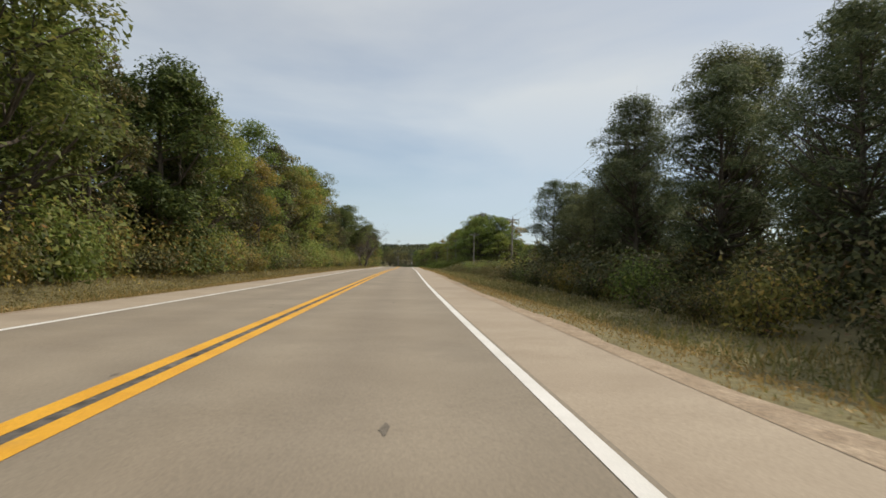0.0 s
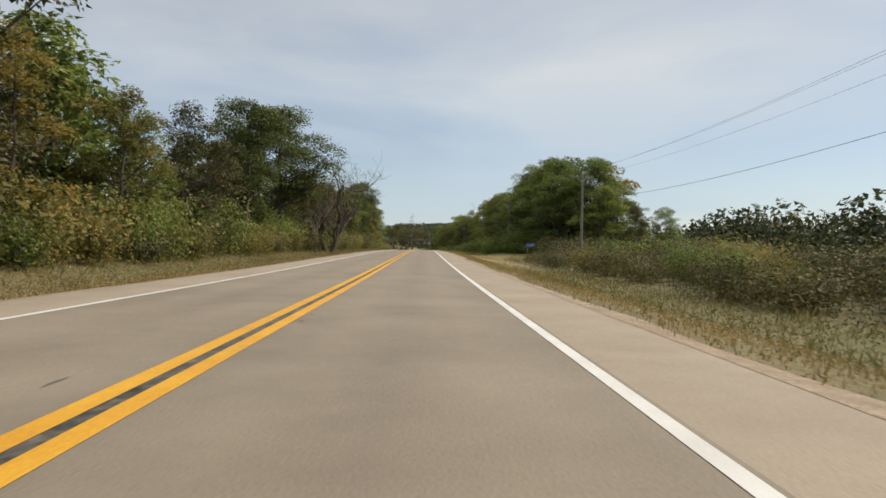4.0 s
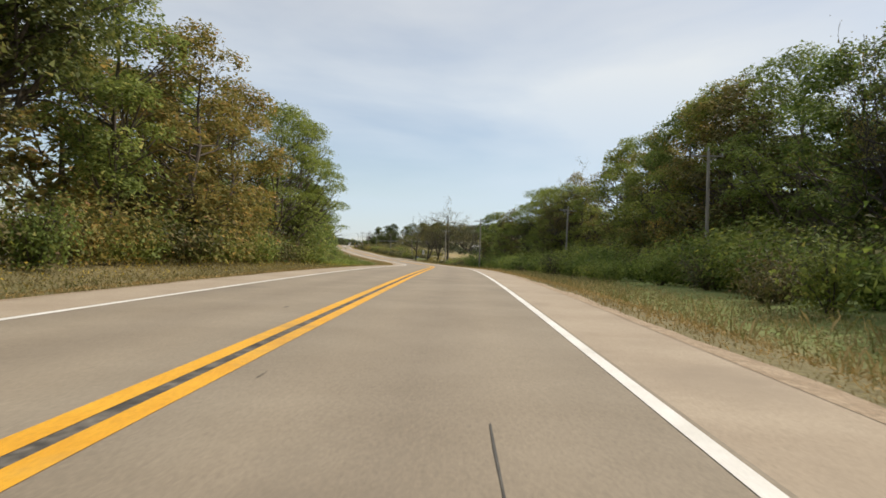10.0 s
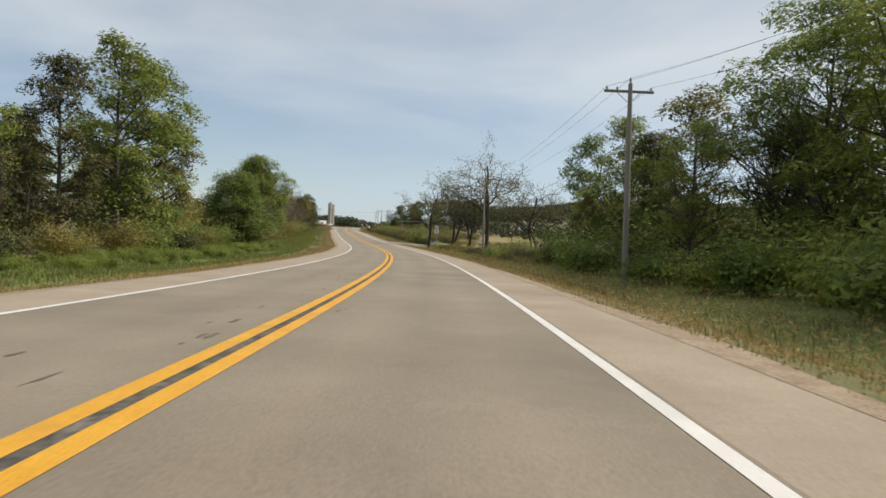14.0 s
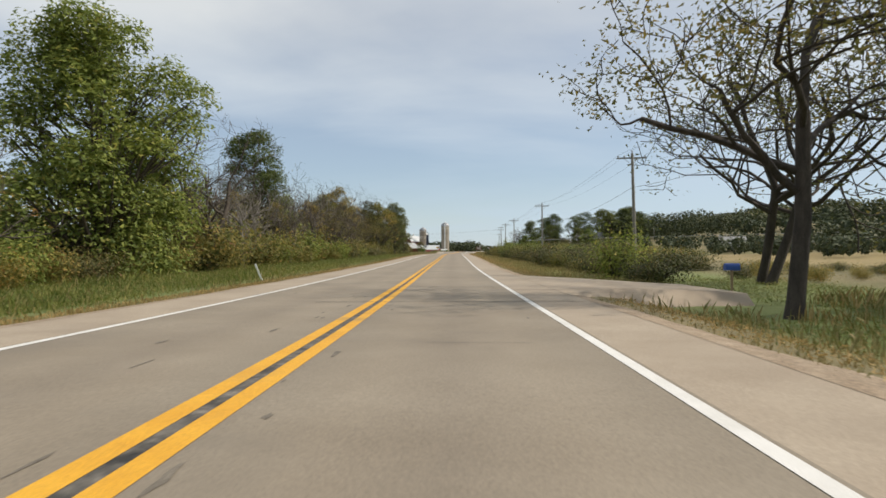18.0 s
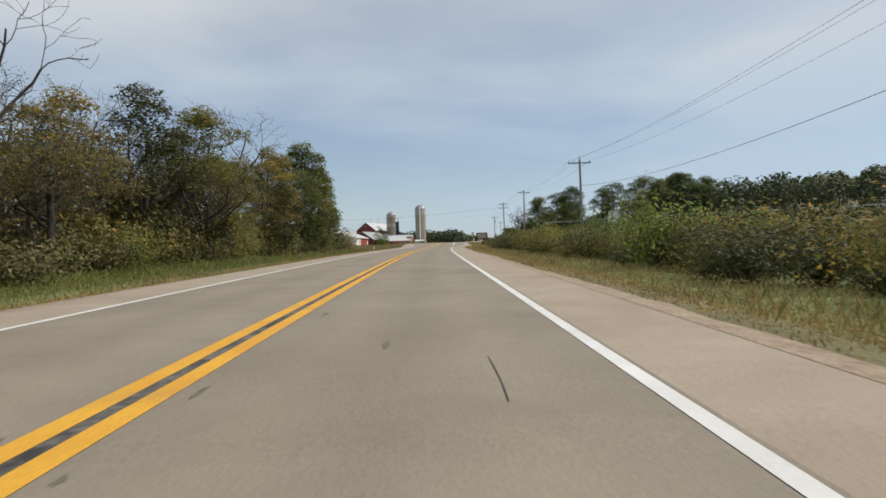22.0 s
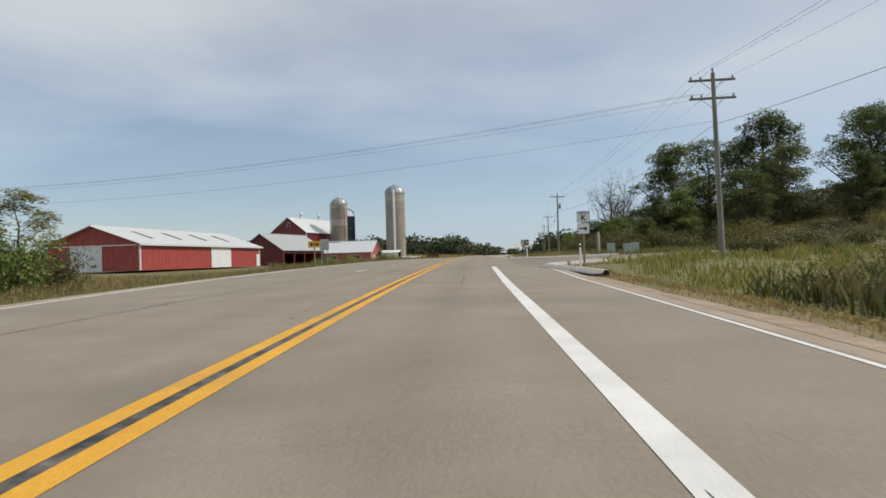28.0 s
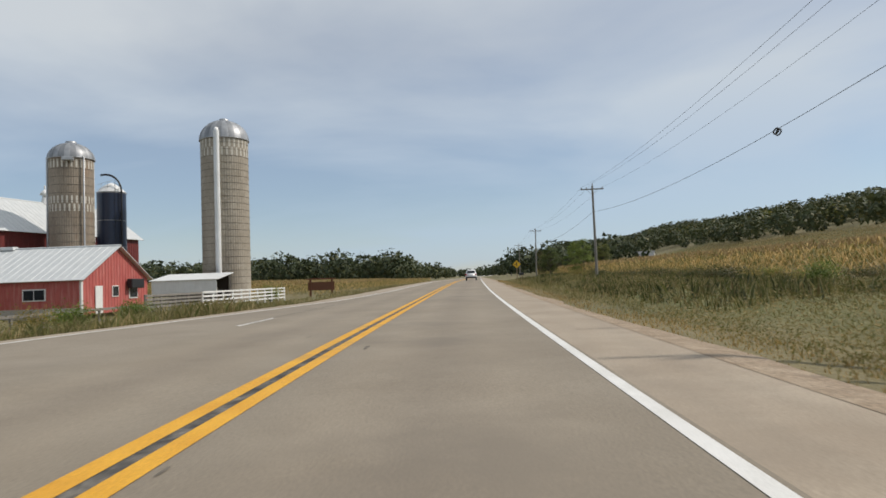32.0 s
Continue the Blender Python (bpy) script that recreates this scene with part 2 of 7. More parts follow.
_meadow_tints(M["ground"])
M["farleaf"] = foliage("distant_dark_leaves", [(0.0, (0.034, 0.048, 0.027)), (0.5, (0.058, 0.078, 0.038)), (0.9, (0.092, 0.108, 0.050)), (1.0, (0.130, 0.125, 0.055))], 0.14)
M["oakleaf"] = foliage("dark_oak_leaves", [(0.0, (0.056, 0.081, 0.029)), (0.5, (0.112, 0.144, 0.048)), (0.9, (0.188, 0.222, 0.070)), (1.0, (0.275, 0.260, 0.088))], 0.42)
M["greenleaf"] = foliage("green_leaves", [(0.0, (0.100, 0.149, 0.041)), (0.5, (0.198, 0.259, 0.071)), (0.9, (0.305, 0.368, 0.100)), (1.0, (0.415, 0.390, 0.122))], 0.46)
M["limeleaf"] = foliage("light_green_leaves", [(0.0, (0.119, 0.169, 0.043)), (0.5, (0.206, 0.269, 0.065)), (1.0, (0.312, 0.350, 0.094))], 0.50)
M["mixleaf"] = foliage("turning_leaves", [(0.0, (0.118, 0.134, 0.045)), (0.45, (0.213, 0.207, 0.065)), (0.8, (0.336, 0.274, 0.084)), (0.94, (0.437, 0.302, 0.095)), (1.0, (0.347, 0.185, 0.090))], 0.46)
M["walnutleaf"] = foliage("thin_olive_leaves", [(0.0, (0.095, 0.105, 0.036)), (0.5, (0.165, 0.165, 0.055)), (1.0, (0.290, 0.225, 0.080))], 0.45)
M["needle"] = foliage("pine_needles", [(0.0, (0.075, 0.098, 0.058)), (0.6, (0.138, 0.175, 0.092)), (1.0, (0.215, 0.235, 0.125))], 0.34)
M["brush"] = foliage("brush_leaves", [(0.0, (0.048, 0.055, 0.025)), (0.4, (0.088, 0.097, 0.036)), (0.8, (0.150, 0.145, 0.055)), (1.0, (0.190, 0.125, 0.070))], 0.26)
M["grass_dry"] = foliage("dry_grass", [(0.0, (0.190, 0.145, 0.062)), (0.5, (0.320, 0.245, 0.115)), (0.8, (0.400, 0.315, 0.165)), (1.0, (0.170, 0.180, 0.060))], 0.3)
M["grass_green"] = foliage("green_grass", [(0.0, (0.115, 0.155, 0.038)), (0.55, (0.190, 0.225, 0.060)), (0.85, (0.290, 0.260, 0.100)), (1.0, (0.380, 0.300, 0.150))], 0.35)
M["grass_mixed"] = foliage("mixed_roadside_grass", [(0.0, (0.130, 0.145, 0.045)), (0.35, (0.205, 0.190, 0.075)), (0.75, (0.315, 0.250, 0.120)), (1.0, (0.420, 0.340, 0.190))], 0.32)
M["grass_mown"] = foliage("mown_grass", [(0.0, (0.200, 0.165, 0.058)), (0.5, (0.310, 0.240, 0.095)), (1.0, (0.400, 0.310, 0.145))], 0.3)
M["rust_weed"] = foliage("seeding_brown_weeds", [(0.0, (0.130, 0.120, 0.052)), (0.4, (0.235, 0.175, 0.085)), (0.75, (0.340, 0.240, 0.120)), (1.0, (0.480, 0.380, 0.200))], 0.3)
M["corn"] = foliage("ripe_corn_leaves", [(0.0, (0.095, 0.110, 0.036)), (0.35, (0.190, 0.170, 0.058)), (0.65, (0.320, 0.240, 0.095)), (1.0, (0.470, 0.350, 0.170))], 0.32)
M["goldenrod"] = foliage("goldenrod_heads", [(0.0, (0.315, 0.242, 0.032)), (1.0, (0.504, 0.399, 0.063))], 0.2)
M["bark"] = surface("grey_brown_bark", (0.075, 0.060, 0.047), (0.15, 0.125, 0.10), 2.0, 22.0, 0.95, bump=0.8, dist=0.03, stretch=(3, 3, 0.6), grain=0.45)
M["darkbark"] = surface("dark_walnut_bark", (0.040, 0.033, 0.027), (0.085, 0.070, 0.057), 2.0, 22.0, 0.95, bump=0.8, dist=0.03, stretch=(3, 3, 0.6), grain=0.45)
M["deadbark"] = surface("bleached_bark", (0.17, 0.15, 0.125), (0.30, 0.27, 0.235), 2.0, 20.0, 0.95, bump=0.6, dist=0.02, stretch=(3, 3, 0.6), grain=0.35)
M["pole"] = surface("weathered_pole_wood", (0.19, 0.175, 0.155), (0.30, 0.28, 0.25), 1.0, 25.0, 0.9, bump=0.4, stretch=(6, 6, 0.4), grain=0.35)
M["post"] = surface("sign_post_wood", (0.30, 0.21, 0.12), (0.40, 0.30, 0.19), 1.5, 25.0, 0.85, stretch=(6, 6, 0.5), grain=0.3)
M["wire"] = plain("black_cable", (0.03, 0.03, 0.032), 0.6)
M["porcelain"] = plain("grey_insulator", (0.30, 0.31, 0.32), 0.3)
M["steel"] = surface("galvanised_steel", (0.36, 0.37, 0.38), (0.48, 0.49, 0.50), 3.0, 30.0, 0.45, metal=0.6, bump=0.05, grain=0.12)
M["signwhite"] = plain("sign_white", (0.78, 0.78, 0.76), 0.45)
M["signblack"] = plain("sign_black", (0.018, 0.018, 0.02), 0.5)
M["signyellow"] = plain("sign_yellow", (0.80, 0.46, 0.02), 0.45)
M["signblue"] = plain("sign_blue", (0.03, 0.09, 0.36), 0.45)
M["signbrown"] = plain("sign_brown", (0.14, 0.05, 0.02), 0.5)
M["signred"] = plain("sign_red", (0.45, 0.03, 0.035), 0.5)
M["redboard"] = ribbed("faded_red_boards", (0.30, 0.040, 0.033), (0.40, 0.065, 0.050), 0.2, weather=(0.42, 0.20, 0.16), amount=0.5)
M["darkred"] = ribbed("dark_red_boards", (0.120, 0.020, 0.018), (0.175, 0.032, 0.028), 0.2, weather=(0.22, 0.10, 0.08), amount=0.35)
M["pinkred"] = ribbed("sun_faded_red_boards", (0.40, 0.085, 0.075), (0.50, 0.13, 0.11), 0.2, weather=(0.58, 0.34, 0.30), amount=0.45)
M["tinroof"] = ribbed("pale_metal_roof", (0.56, 0.58, 0.58), (0.68, 0.69, 0.68), 0.3, rough=0.45, metal=0.25, weather=(0.45, 0.46, 0.44), amount=0.3)
M["oldroof"] = ribbed("weathered_metal_roof", (0.34, 0.36, 0.36), (0.45, 0.46, 0.45), 0.3, rough=0.55, metal=0.25, weather=(0.30, 0.29, 0.27), amount=0.4)
M["whitemetal"] = ribbed("white_metal_panel", (0.66, 0.67, 0.66), (0.76, 0.77, 0.76), 0.3, rough=0.5, weather=(0.5, 0.5, 0.48), amount=0.3)
M["whitewood"] = plain("white_painted_wood", (0.76, 0.76, 0.74), 0.6)
M["stave"] = surface("concrete_stave", (0.31, 0.272, 0.215), (0.43, 0.385, 0.315), 0.6, 9.0, 0.9, bump=0.4, stretch=(1, 1, 0.35), grain=0.28, stain=(0.22, 0.18, 0.135))
M["stavered"] = surface("rust_stained_stave", (0.22, 0.178, 0.135), (0.33, 0.28, 0.22), 0.6, 9.0, 0.9, bump=0.4, stretch=(1, 1, 0.3), grain=0.3, stain=(0.30, 0.15, 0.07))
M["stavelight"] = plain("pale_stave", (0.60, 0.57, 0.50), 0.85)
M["dome"] = surface("silo_dome_metal", (0.30, 0.31, 0.325), (0.46, 0.47, 0.48), 0.9, 14.0, 0.5, metal=0.55, bump=0.15, grain=0.2, stretch=(2.2, 2.2, 0.5))
M["galvdark"] = surface("weathered_dome_sheet", (0.22, 0.23, 0.245), (0.32, 0.33, 0.34), 1.5, 14.0, 0.55, metal=0.5, bump=0.1, grain=0.2)
M["hoop"] = plain("rusty_dark_hoop", (0.15, 0.125, 0.10), 0.7)
M["tassel"] = foliage("dry_corn_tassels", [(0.0, (0.34, 0.24, 0.12)), (1.0, (0.50, 0.37, 0.20))], 0.2)
M["bluebin"] = plain("dark_blue_enamel", (0.018, 0.028, 0.060), 0.35)
# near-black: the shed's inner shade as base colour; also the roof panels
M["darkin"] = plain("dark_shed_shade_and_panel", (0.035, 0.028, 0.025), 0.9)
M["glass"] = plain("dark_window_glass", (0.03, 0.035, 0.04), 0.08)
M["carpaint"] = plain("white_car_paint", (0.72, 0.73, 0.74), 0.22)
M["tyre"] = plain("tyre_rubber", (0.02, 0.02, 0.02), 0.8)
M["redlamp"] = plain("red_tail_lamp", (0.40, 0.015, 0.02), 0.2)
M["plasticgreen"] = plain("pale_green_cabinet", (0.36, 0.44, 0.38), 0.5)
M["concrete"] = surface("kerb_concrete", (0.40, 0.37, 0.32), (0.52, 0.49, 0.43), 1.0, 30.0, 0.9, grain=0.3)
M["housewall"] = plain("white_house_siding", (0.66, 0.66, 0.63), 0.6)
M["greyroof"] = surface("grey_shingle_roof", (0.22, 0.22, 0.22), (0.32, 0.32, 0.31), 1.0, 20.0, 0.85, grain=0.3)

# ---- alignment of the road: s metres along the yellow line, d metres to its right ----
HEAD = [(-1500, 0.62), (-300, 0.62), (0, 0.62), (60, -0.16), (120, 0.13), (170, -0.25), (210, 0.04), (250, 0.58), (280, 1.11), (300, 1.62), (325, 3.41), (350, 5.93), (375, 8.51), (400, 11.43), (425, 14.02), (450, 15.94), (475, 16.04), (500, 15.15), (530, 15.65), (560, 15.57), (590, 14.89), (620, 13.61), (650, 12.87), (680, 12.64), (705, 12.07), (730, 11.53), (755, 10.16), (780, 8.42), (810, 7.77), (840, 7.32), (900, 6.88), (1500, 6.87), (3500, 6.87)]
RISE = [(-1500, -3.00), (-300, -1.73), (0, -1.07), (30, -0.81), (60, -0.47), (90, -0.18), (120, -0.15), (150, 0.14), (180, 0.40), (210, 0.44), (240, 0.44), (270, 0.45), (300, 0.05), (330, -0.58), (360, -1.14), (390, -1.46), (420, -1.67), (450, -1.62), (480, -1.28), (510, -0.77), (540, -0.16), (570, 0.34), (600, 0.72), (630, 1.04), (660, 1.56), (690, 2.30), (720, 2.71), (750, 3.03), (780, 3.26), (810, 3.35), (840, 3.61), (870, 3.80), (900, 3.89), (1100, 4.00), (3500, 6.00)]
S0, S1 = -1500, 3500
SS = np.arange(S0, S1 + 1, 1.0)
_k = np.hanning(61); _k /= _k.sum()


def _smooth(knots):
    y = np.interp(SS, [a for a, _ in knots], [b for _, b in knots])
    return np.convolve(np.pad(y, 30, "edge"), _k, "valid")


HH = np.radians(_smooth(HEAD))
XX, YY, ZZ = np.cumsum(-np.sin(HH)), np.cumsum(np.cos(HH)), _smooth(RISE)
XX, YY = XX - XX[-S0] - 2.480, YY - YY[-S0]


def ss(a, b, v):
    u = np.clip((np.asarray(v, float) - a) / (b - a), 0, 1)
    return u * u * (3 - 2 * u)


def centre(s):
    return np.interp(s, SS, XX), np.interp(s, SS, YY), np.interp(s, SS, ZZ), np.interp(s, SS, HH)


def edge_r(s):      # white edge line, right
    return np.interp(s, [631, 648, 664, 684, 702, 716, 745, 757, 761, 765, 769, 772], [3.6, 6.0, 5.8, 5.5, 5.55, 6.0, 5.6, 5.5, 5.1, 4.5, 3.9, 3.62])


def edge_l(s):
    return np.interp(s, [655, 668, 680, 697, 712, 745, 760, 775, 785, 793, 801, 811, 825], [-3.62, -5.0, -6.3, -8.2, -8.9, -9.5, -9.8, -9.5, -8.4, -7.4, -6.0, -4.4, -3.62])


def pave_r(s):
    return edge_r(s) + 1.5 - 1.1 * ss(626, 646, s) * (1 - ss(752, 778, s))


def pave_l(s):
    return edge_l(s) - 1.6 + 0.9 * ss(660, 700, s) * (1 - ss(795, 826, s))


def rise(s, d):
    """Height of the ground over the road's crown line at s, d."""
    s, d = np.asarray(s, float), np.asarray(d, float)
    o = np.where(d > 0, d - pave_r(s), -d + pave_l(s))
    o = np.maximum(o, 0)
    fall = -0.04 * ss(0, 0.6, o)
    right = -0.55 * ss(0.5, 4.0, o)
    right += 0.3 * ss(6, 14, o) * (1 - ss(140, 160, s)) + 0.35 * ss(190, 215, s) * (1 - ss(400, 430, s)) * ss(6, 12, o)
    right += 1.6 * ss(625, 660, s) * (1 - ss(686, 706, s)) * ss(3.8, 13, o)
    right += 0.8 * ss(700, 745, s) * ss(1, 8, o)
    right += np.minimum(np.maximum(d - 24, 0) * 0.05, 9.0) * ss(700, 800, s)
    right += 3.7 * ss(24, 52, d) * ss(670, 720, s) * (1 - ss(776, 806, s))
    right += np.minimum(np.maximum(d - 60, 0) * 0.012, 3.0) * (1 - ss(640, 760, s))
    mouth = ss(709, 717, s) * (1 - ss(742, 756, s)) * (1 - ss(26, 60, d))
    right = right * (1 - mouth) + 0.02 * np.maximum(d - 8, 0) * mouth
    left = -0.32 * ss(0.5, 3.0, o) + 0.5 * ss(4.0, 8.0, o) * (1 - ss(300, 330, s)) - 0.3 * ss(310, 340, s) * (1 - ss(440, 480, s)) * ss(3, 7, o)
    left += -0.75 * ss(690, 745, s) * ss(3.5, 15, o) + 0.7 * ss(700, 760, s) * ss(22, 42, -d)
    return fall + np.where(d > 0, right, left)


def hill(s, d):
    s, d = np.asarray(s, float), np.asarray(d, float)
    top = np.interp(s, [-500, 0, 300, 600, 750, 800, 850, 1000, 1150, 1350, 1700, 2200, 3000], [8, 8, 4, 3, 4, 7, 11, 17, 23, 28, 34, 38, 38])
    h = np.where(d > 0, top * ss(62, 230, d) * (0.88 + 0.12 * np.sin(s / 63.0) * np.sin(s / 147.0 + 1)), 0)
    return h + np.where(d < 0, 10 * ss(400, 1200, -d), 0) + 40 * ss(1900, 2900, s) * ss(20, 300, np.abs(d))


N_AVG = radians(8.0)


def place(s, d, up=0.0, terrain=True):
    """World coordinates of road coordinates; up: metres over the ground (or over the road's crown line)."""
    s, d = np.asarray(s, float), np.asarray(d, float)
    x, y, z, h = centre(s)
    w = ss(60, 260, np.abs(d))
    h2 = h * (1 - w) + N_AVG * w
    near = np.clip(d, -60, 60)
    far = d - near
    X = x + near * np.cos(h) + far * np.cos(h2)
    Y = y + near * np.sin(h) + far * np.sin(h2)
    Z = z + up + ((rise(s, d) + hill(s, d)) if terrain else 0)
    return np.stack(np.broadcast_arrays(X, Y, Z), -1)


def at(s, d, up=0.0, turn=0.0, terrain=True, scale=1.0):
    """A pose on the ground at s, d: +x to the road's right, +y along it, turned by turn degrees."""
    p = place(s, d, up, terrain)
    return pose(*p, 0, 0, math.degrees(float(centre(s)[3])) + turn) @ Matrix.Scale(scale, 4)


# ---- mesh helpers ----
def mesh_of(name, verts, faces, material, smooth=False):
    me = bpy.data.meshes.new(name)
    verts = np.asarray(verts, np.float32)
    if isinstance(faces, np.ndarray):
        k = faces.shape[1]
        me.vertices.add(len(verts)); me.vertices.foreach_set("co", verts.ravel())
        me.loops.add(faces.size); me.loops.foreach_set("vertex_index", faces.astype(np.int32).ravel())
        me.polygons.add(len(faces)); me.polygons.foreach_set("loop_start", np.arange(0, faces.size, k, dtype=np.int32))
        me.polygons.foreach_set("loop_total", np.full(len(faces), k, np.int32))
        me.update(calc_edges=True)
    else:
        me.from_pydata(verts.tolist(), [], faces)
        me.update()
    if smooth:
        me.polygons.foreach_set("use_smooth", np.ones(len(me.polygons), bool))
    me.materials.append(material)
    return me


def part(name, me, parent, label="", m=None):
    ob = new(name, me)
    ob.parent = parent
    if m is not None:
        ob.matrix_basis = m
    if label:
        ob["label"] = label
    return ob


def thing(name, m, label, category, group=""):
    return tagged(_posed(new(name), m), label, category, group)


def _posed(ob, m):
    ob.matrix_basis = m
    return ob


def bm_mesh(name, bm, material, smooth=False):
    me = bpy.data.meshes.new(name)
    bm.to_mesh(me); bm.free()
    me.materials.append(material)
    if smooth:
        me.polygons.foreach_set("use_smooth", np.ones(len(me.polygons), bool))
    return me


def box(name, x0, x1, y0, y1, z0, z1, material, bevel=0.01):
    bm = bmesh.new()
    bmesh.ops.create_cube(bm, size=1.0, matrix=Matrix.Translation(((x0 + x1) / 2, (y0 + y1) / 2, (z0 + z1) / 2)) @ Matrix.Diagonal((x1 - x0, y1 - y0, z1 - z0, 1)))
    if bevel:
        bmesh.ops.bevel(bm, geom=bm.edges[:], offset=bevel, segments=1, affect="EDGES")
    return bm_mesh(name, bm, material)


def prism(name, outline, depth, material, axis="y", bevel=0.0):
    """An outline in (x, z) drawn out along y from 0 to depth."""
    bm = bmesh.new()
    a = [bm.verts.new((x, 0, z)) for x, z in outline]
    b = [bm.verts.new((x, depth, z)) for x, z in outline]
    k = len(a)
    bm.faces.new(a); bm.faces.new(b[::-1])
    for i in range(k):
        bm.faces.new((a[i], b[i], b[(i + 1) % k], a[(i + 1) % k]))
    bmesh.ops.recalc_face_normals(bm, faces=bm.faces[:])
    if bevel:
        bmesh.ops.bevel(bm, geom=bm.edges[:], offset=bevel, segments=1, affect="EDGES")
    return bm_mesh(name, bm, material)


def tubes(name, lines, material, sides=6, smooth=True):
    """Tapered tubes: each line is a list of (x, y, z, radius)."""
    V, F, base = [], [], 0
    for ln in lines:
        p = np.array(ln, float)
        t = np.gradient(p[:, :3], axis=0)
        dead = np.linalg.norm(t, axis=1) < 1e-6
        t[dead] = p[-1, :3] - p[0, :3]
        t /= np.linalg.norm(t, axis=1)[:, None] + 1e-9
        u = np.cross(t, (0.31, 0.17, 0.94)); bad = np.linalg.norm(u, axis=1) < 0.1
        u[bad] = np.cross(t[bad], (1.0, 0, 0)); u /= np.linalg.norm(u, axis=1)[:, None]
        v = np.cross(t, u)
        a = np.arange(sides) * 2 * np.pi / sides
        ring = p[:, None, :3] + p[:, None, 3:4] * (np.cos(a)[None, :, None] * u[:, None] + np.sin(a)[None, :, None] * v[:, None])
        V.append(ring.reshape(-1, 3))
        i = np.arange(len(p) - 1)[:, None] * sides + np.arange(sides)[None]
        j = np.arange(len(p) - 1)[:, None] * sides + (np.arange(sides)[None] + 1) % sides
        F.append((np.stack([i, j, j + sides, i + sides], -1) + base).reshape(-1, 4))
        base += len(p) * sides
    return mesh_of(name, np.concatenate(V), np.concatenate(F), material, smooth)


def leaf_mesh(name, centres, size, material, rng, normals=None, aspect=0.62, lift=0.5):
    """Pointed leaves, one triangle each, at the given centres, facing more or less the given way."""
    c = np.asarray(centres, float)
    n = len(c)
    nrm = rng.normal(size=(n, 3)) * 0.55 + (0, 0, lift)
    if normals is not None:
        nrm += normals * 0.9
    nrm /= np.linalg.norm(nrm, axis=1)[:, None] + 1e-9
    a = rng.normal(size=(n, 3))
    a -= (a * nrm).sum(1)[:, None] * nrm; a /= np.linalg.norm(a, axis=1)[:, None] + 1e-9
    b = np.cross(nrm, a)
    s = (size * rng.uniform(0.6, 1.35, n))[:, None]
    v = np.stack([c + a * s * 0.6, c - a * s * 0.4 + b * s * aspect * 0.5, c - a * s * 0.4 - b * s * aspect * 0.5], 1).reshape(-1, 3)
    return mesh_of(name, v, np.arange(n * 3).reshape(n, 3), material)

# ---- ground, road and its markings ----
def sheet(name, srow, dcols, up, material, terrain=False, jitter=0.0, across=False):
    """A sheet over the rows s; dcols: functions or numbers d, from left to right."""
    srow = np.asarray(srow, float)
    cols = [place(srow, c(srow) if callable(c) else np.full(len(srow), float(c)), up, terrain) for c in dcols]
    v = np.stack(cols, 1)
    if jitter:
        rng = np.random.default_rng(5)
        v[:, :, 2] += rng.normal(size=v.shape[:2]) * jitter
    k = len(cols)
    i = (np.arange(len(srow) - 1)[:, None] * k + np.arange(k - 1)[None]).ravel()
    me = mesh_of(name, v.reshape(-1, 3), np.stack([i, i + 1, i + k + 1, i + k], 1), material, smooth=True)
    if across:
        d = np.stack([c(srow) if callable(c) else np.full(len(srow), float(c)) for c in dcols], 1)
        me.attributes.new("across", "FLOAT", "POINT").data.foreach_set("value", d.astype(np.float32).ravel())
    return me


def build_ground():
    rows = np.concatenate([np.arange(-1400, -120, 80), np.arange(-120, 960, 4), np.arange(960, 1500, 30), np.arange(1500, 3400, 100)])
    offs = [0.0, 0.5, 1.1, 1.8, 2.6, 3.6, 4.8, 6.2, 8, 10, 12.5, 15.5, 19, 23, 28, 34, 42, 52, 66, 85, 110, 140, 180, 230, 290, 360, 450, 700, 1300, 2600]
    cols = [(lambda s, o=o: pave_l(s) - o) for o in offs[::-1]] + [-2.0, 2.0] + [(lambda s, o=o: pave_r(s) + o) for o in offs]
    me = sheet("ground", rows, cols, -0.05, M["ground"], terrain=True)
    D = np.stack([c(rows.astype(float)) if callable(c) else np.full(len(rows), c) for c in cols], 1)
    S = np.repeat(rows[:, None], len(cols), 1)
    lush = ss(296, 318, S) * (1 - ss(425, 450, S)) * ss(7.5, 9, -D) * (1 - ss(20, 26, -D)) + 0.6 * ss(440, 460, S) * (1 - ss(625, 645, S)) * ss(7.5, 9, np.abs(D)) * (1 - ss(20, 26, np.abs(D)))
    lush = np.maximum(lush, 0.75 * ss(204, 216, S) * (1 - ss(455, 470, S)) * ss(8, 10, D) * (1 - ss(30, 40, D)))
    lush = np.maximum(lush, 0.25 * ss(640, 665, S) * (1 - ss(880, 930, S)) * ss(8, 10, D) * (1 - ss(18, 24, D)))
    mown = np.maximum(ss(124, 134, S) * (1 - ss(9.5, 11, D)), ss(160, 170, S)) * (1 - ss(200, 214, S)) * ss(7, 8, D) * (1 - ss(19, 24, D))
    mown = np.maximum(mown, 0.85 * ss(440, 455, S) * (1 - ss(600, 640, S)) * ss(40, 46, D) * (1 - ss(90, 110, D)))
    for key, val in (("lush", lush), ("mown", mown)):
        me.attributes.new(key, "FLOAT", "POINT").data.foreach_set("value", val.astype(np.float32).ravel())
    tagged(new("ground", me), "rough roadside meadow with dry and green grass", "ground", kind="structure")


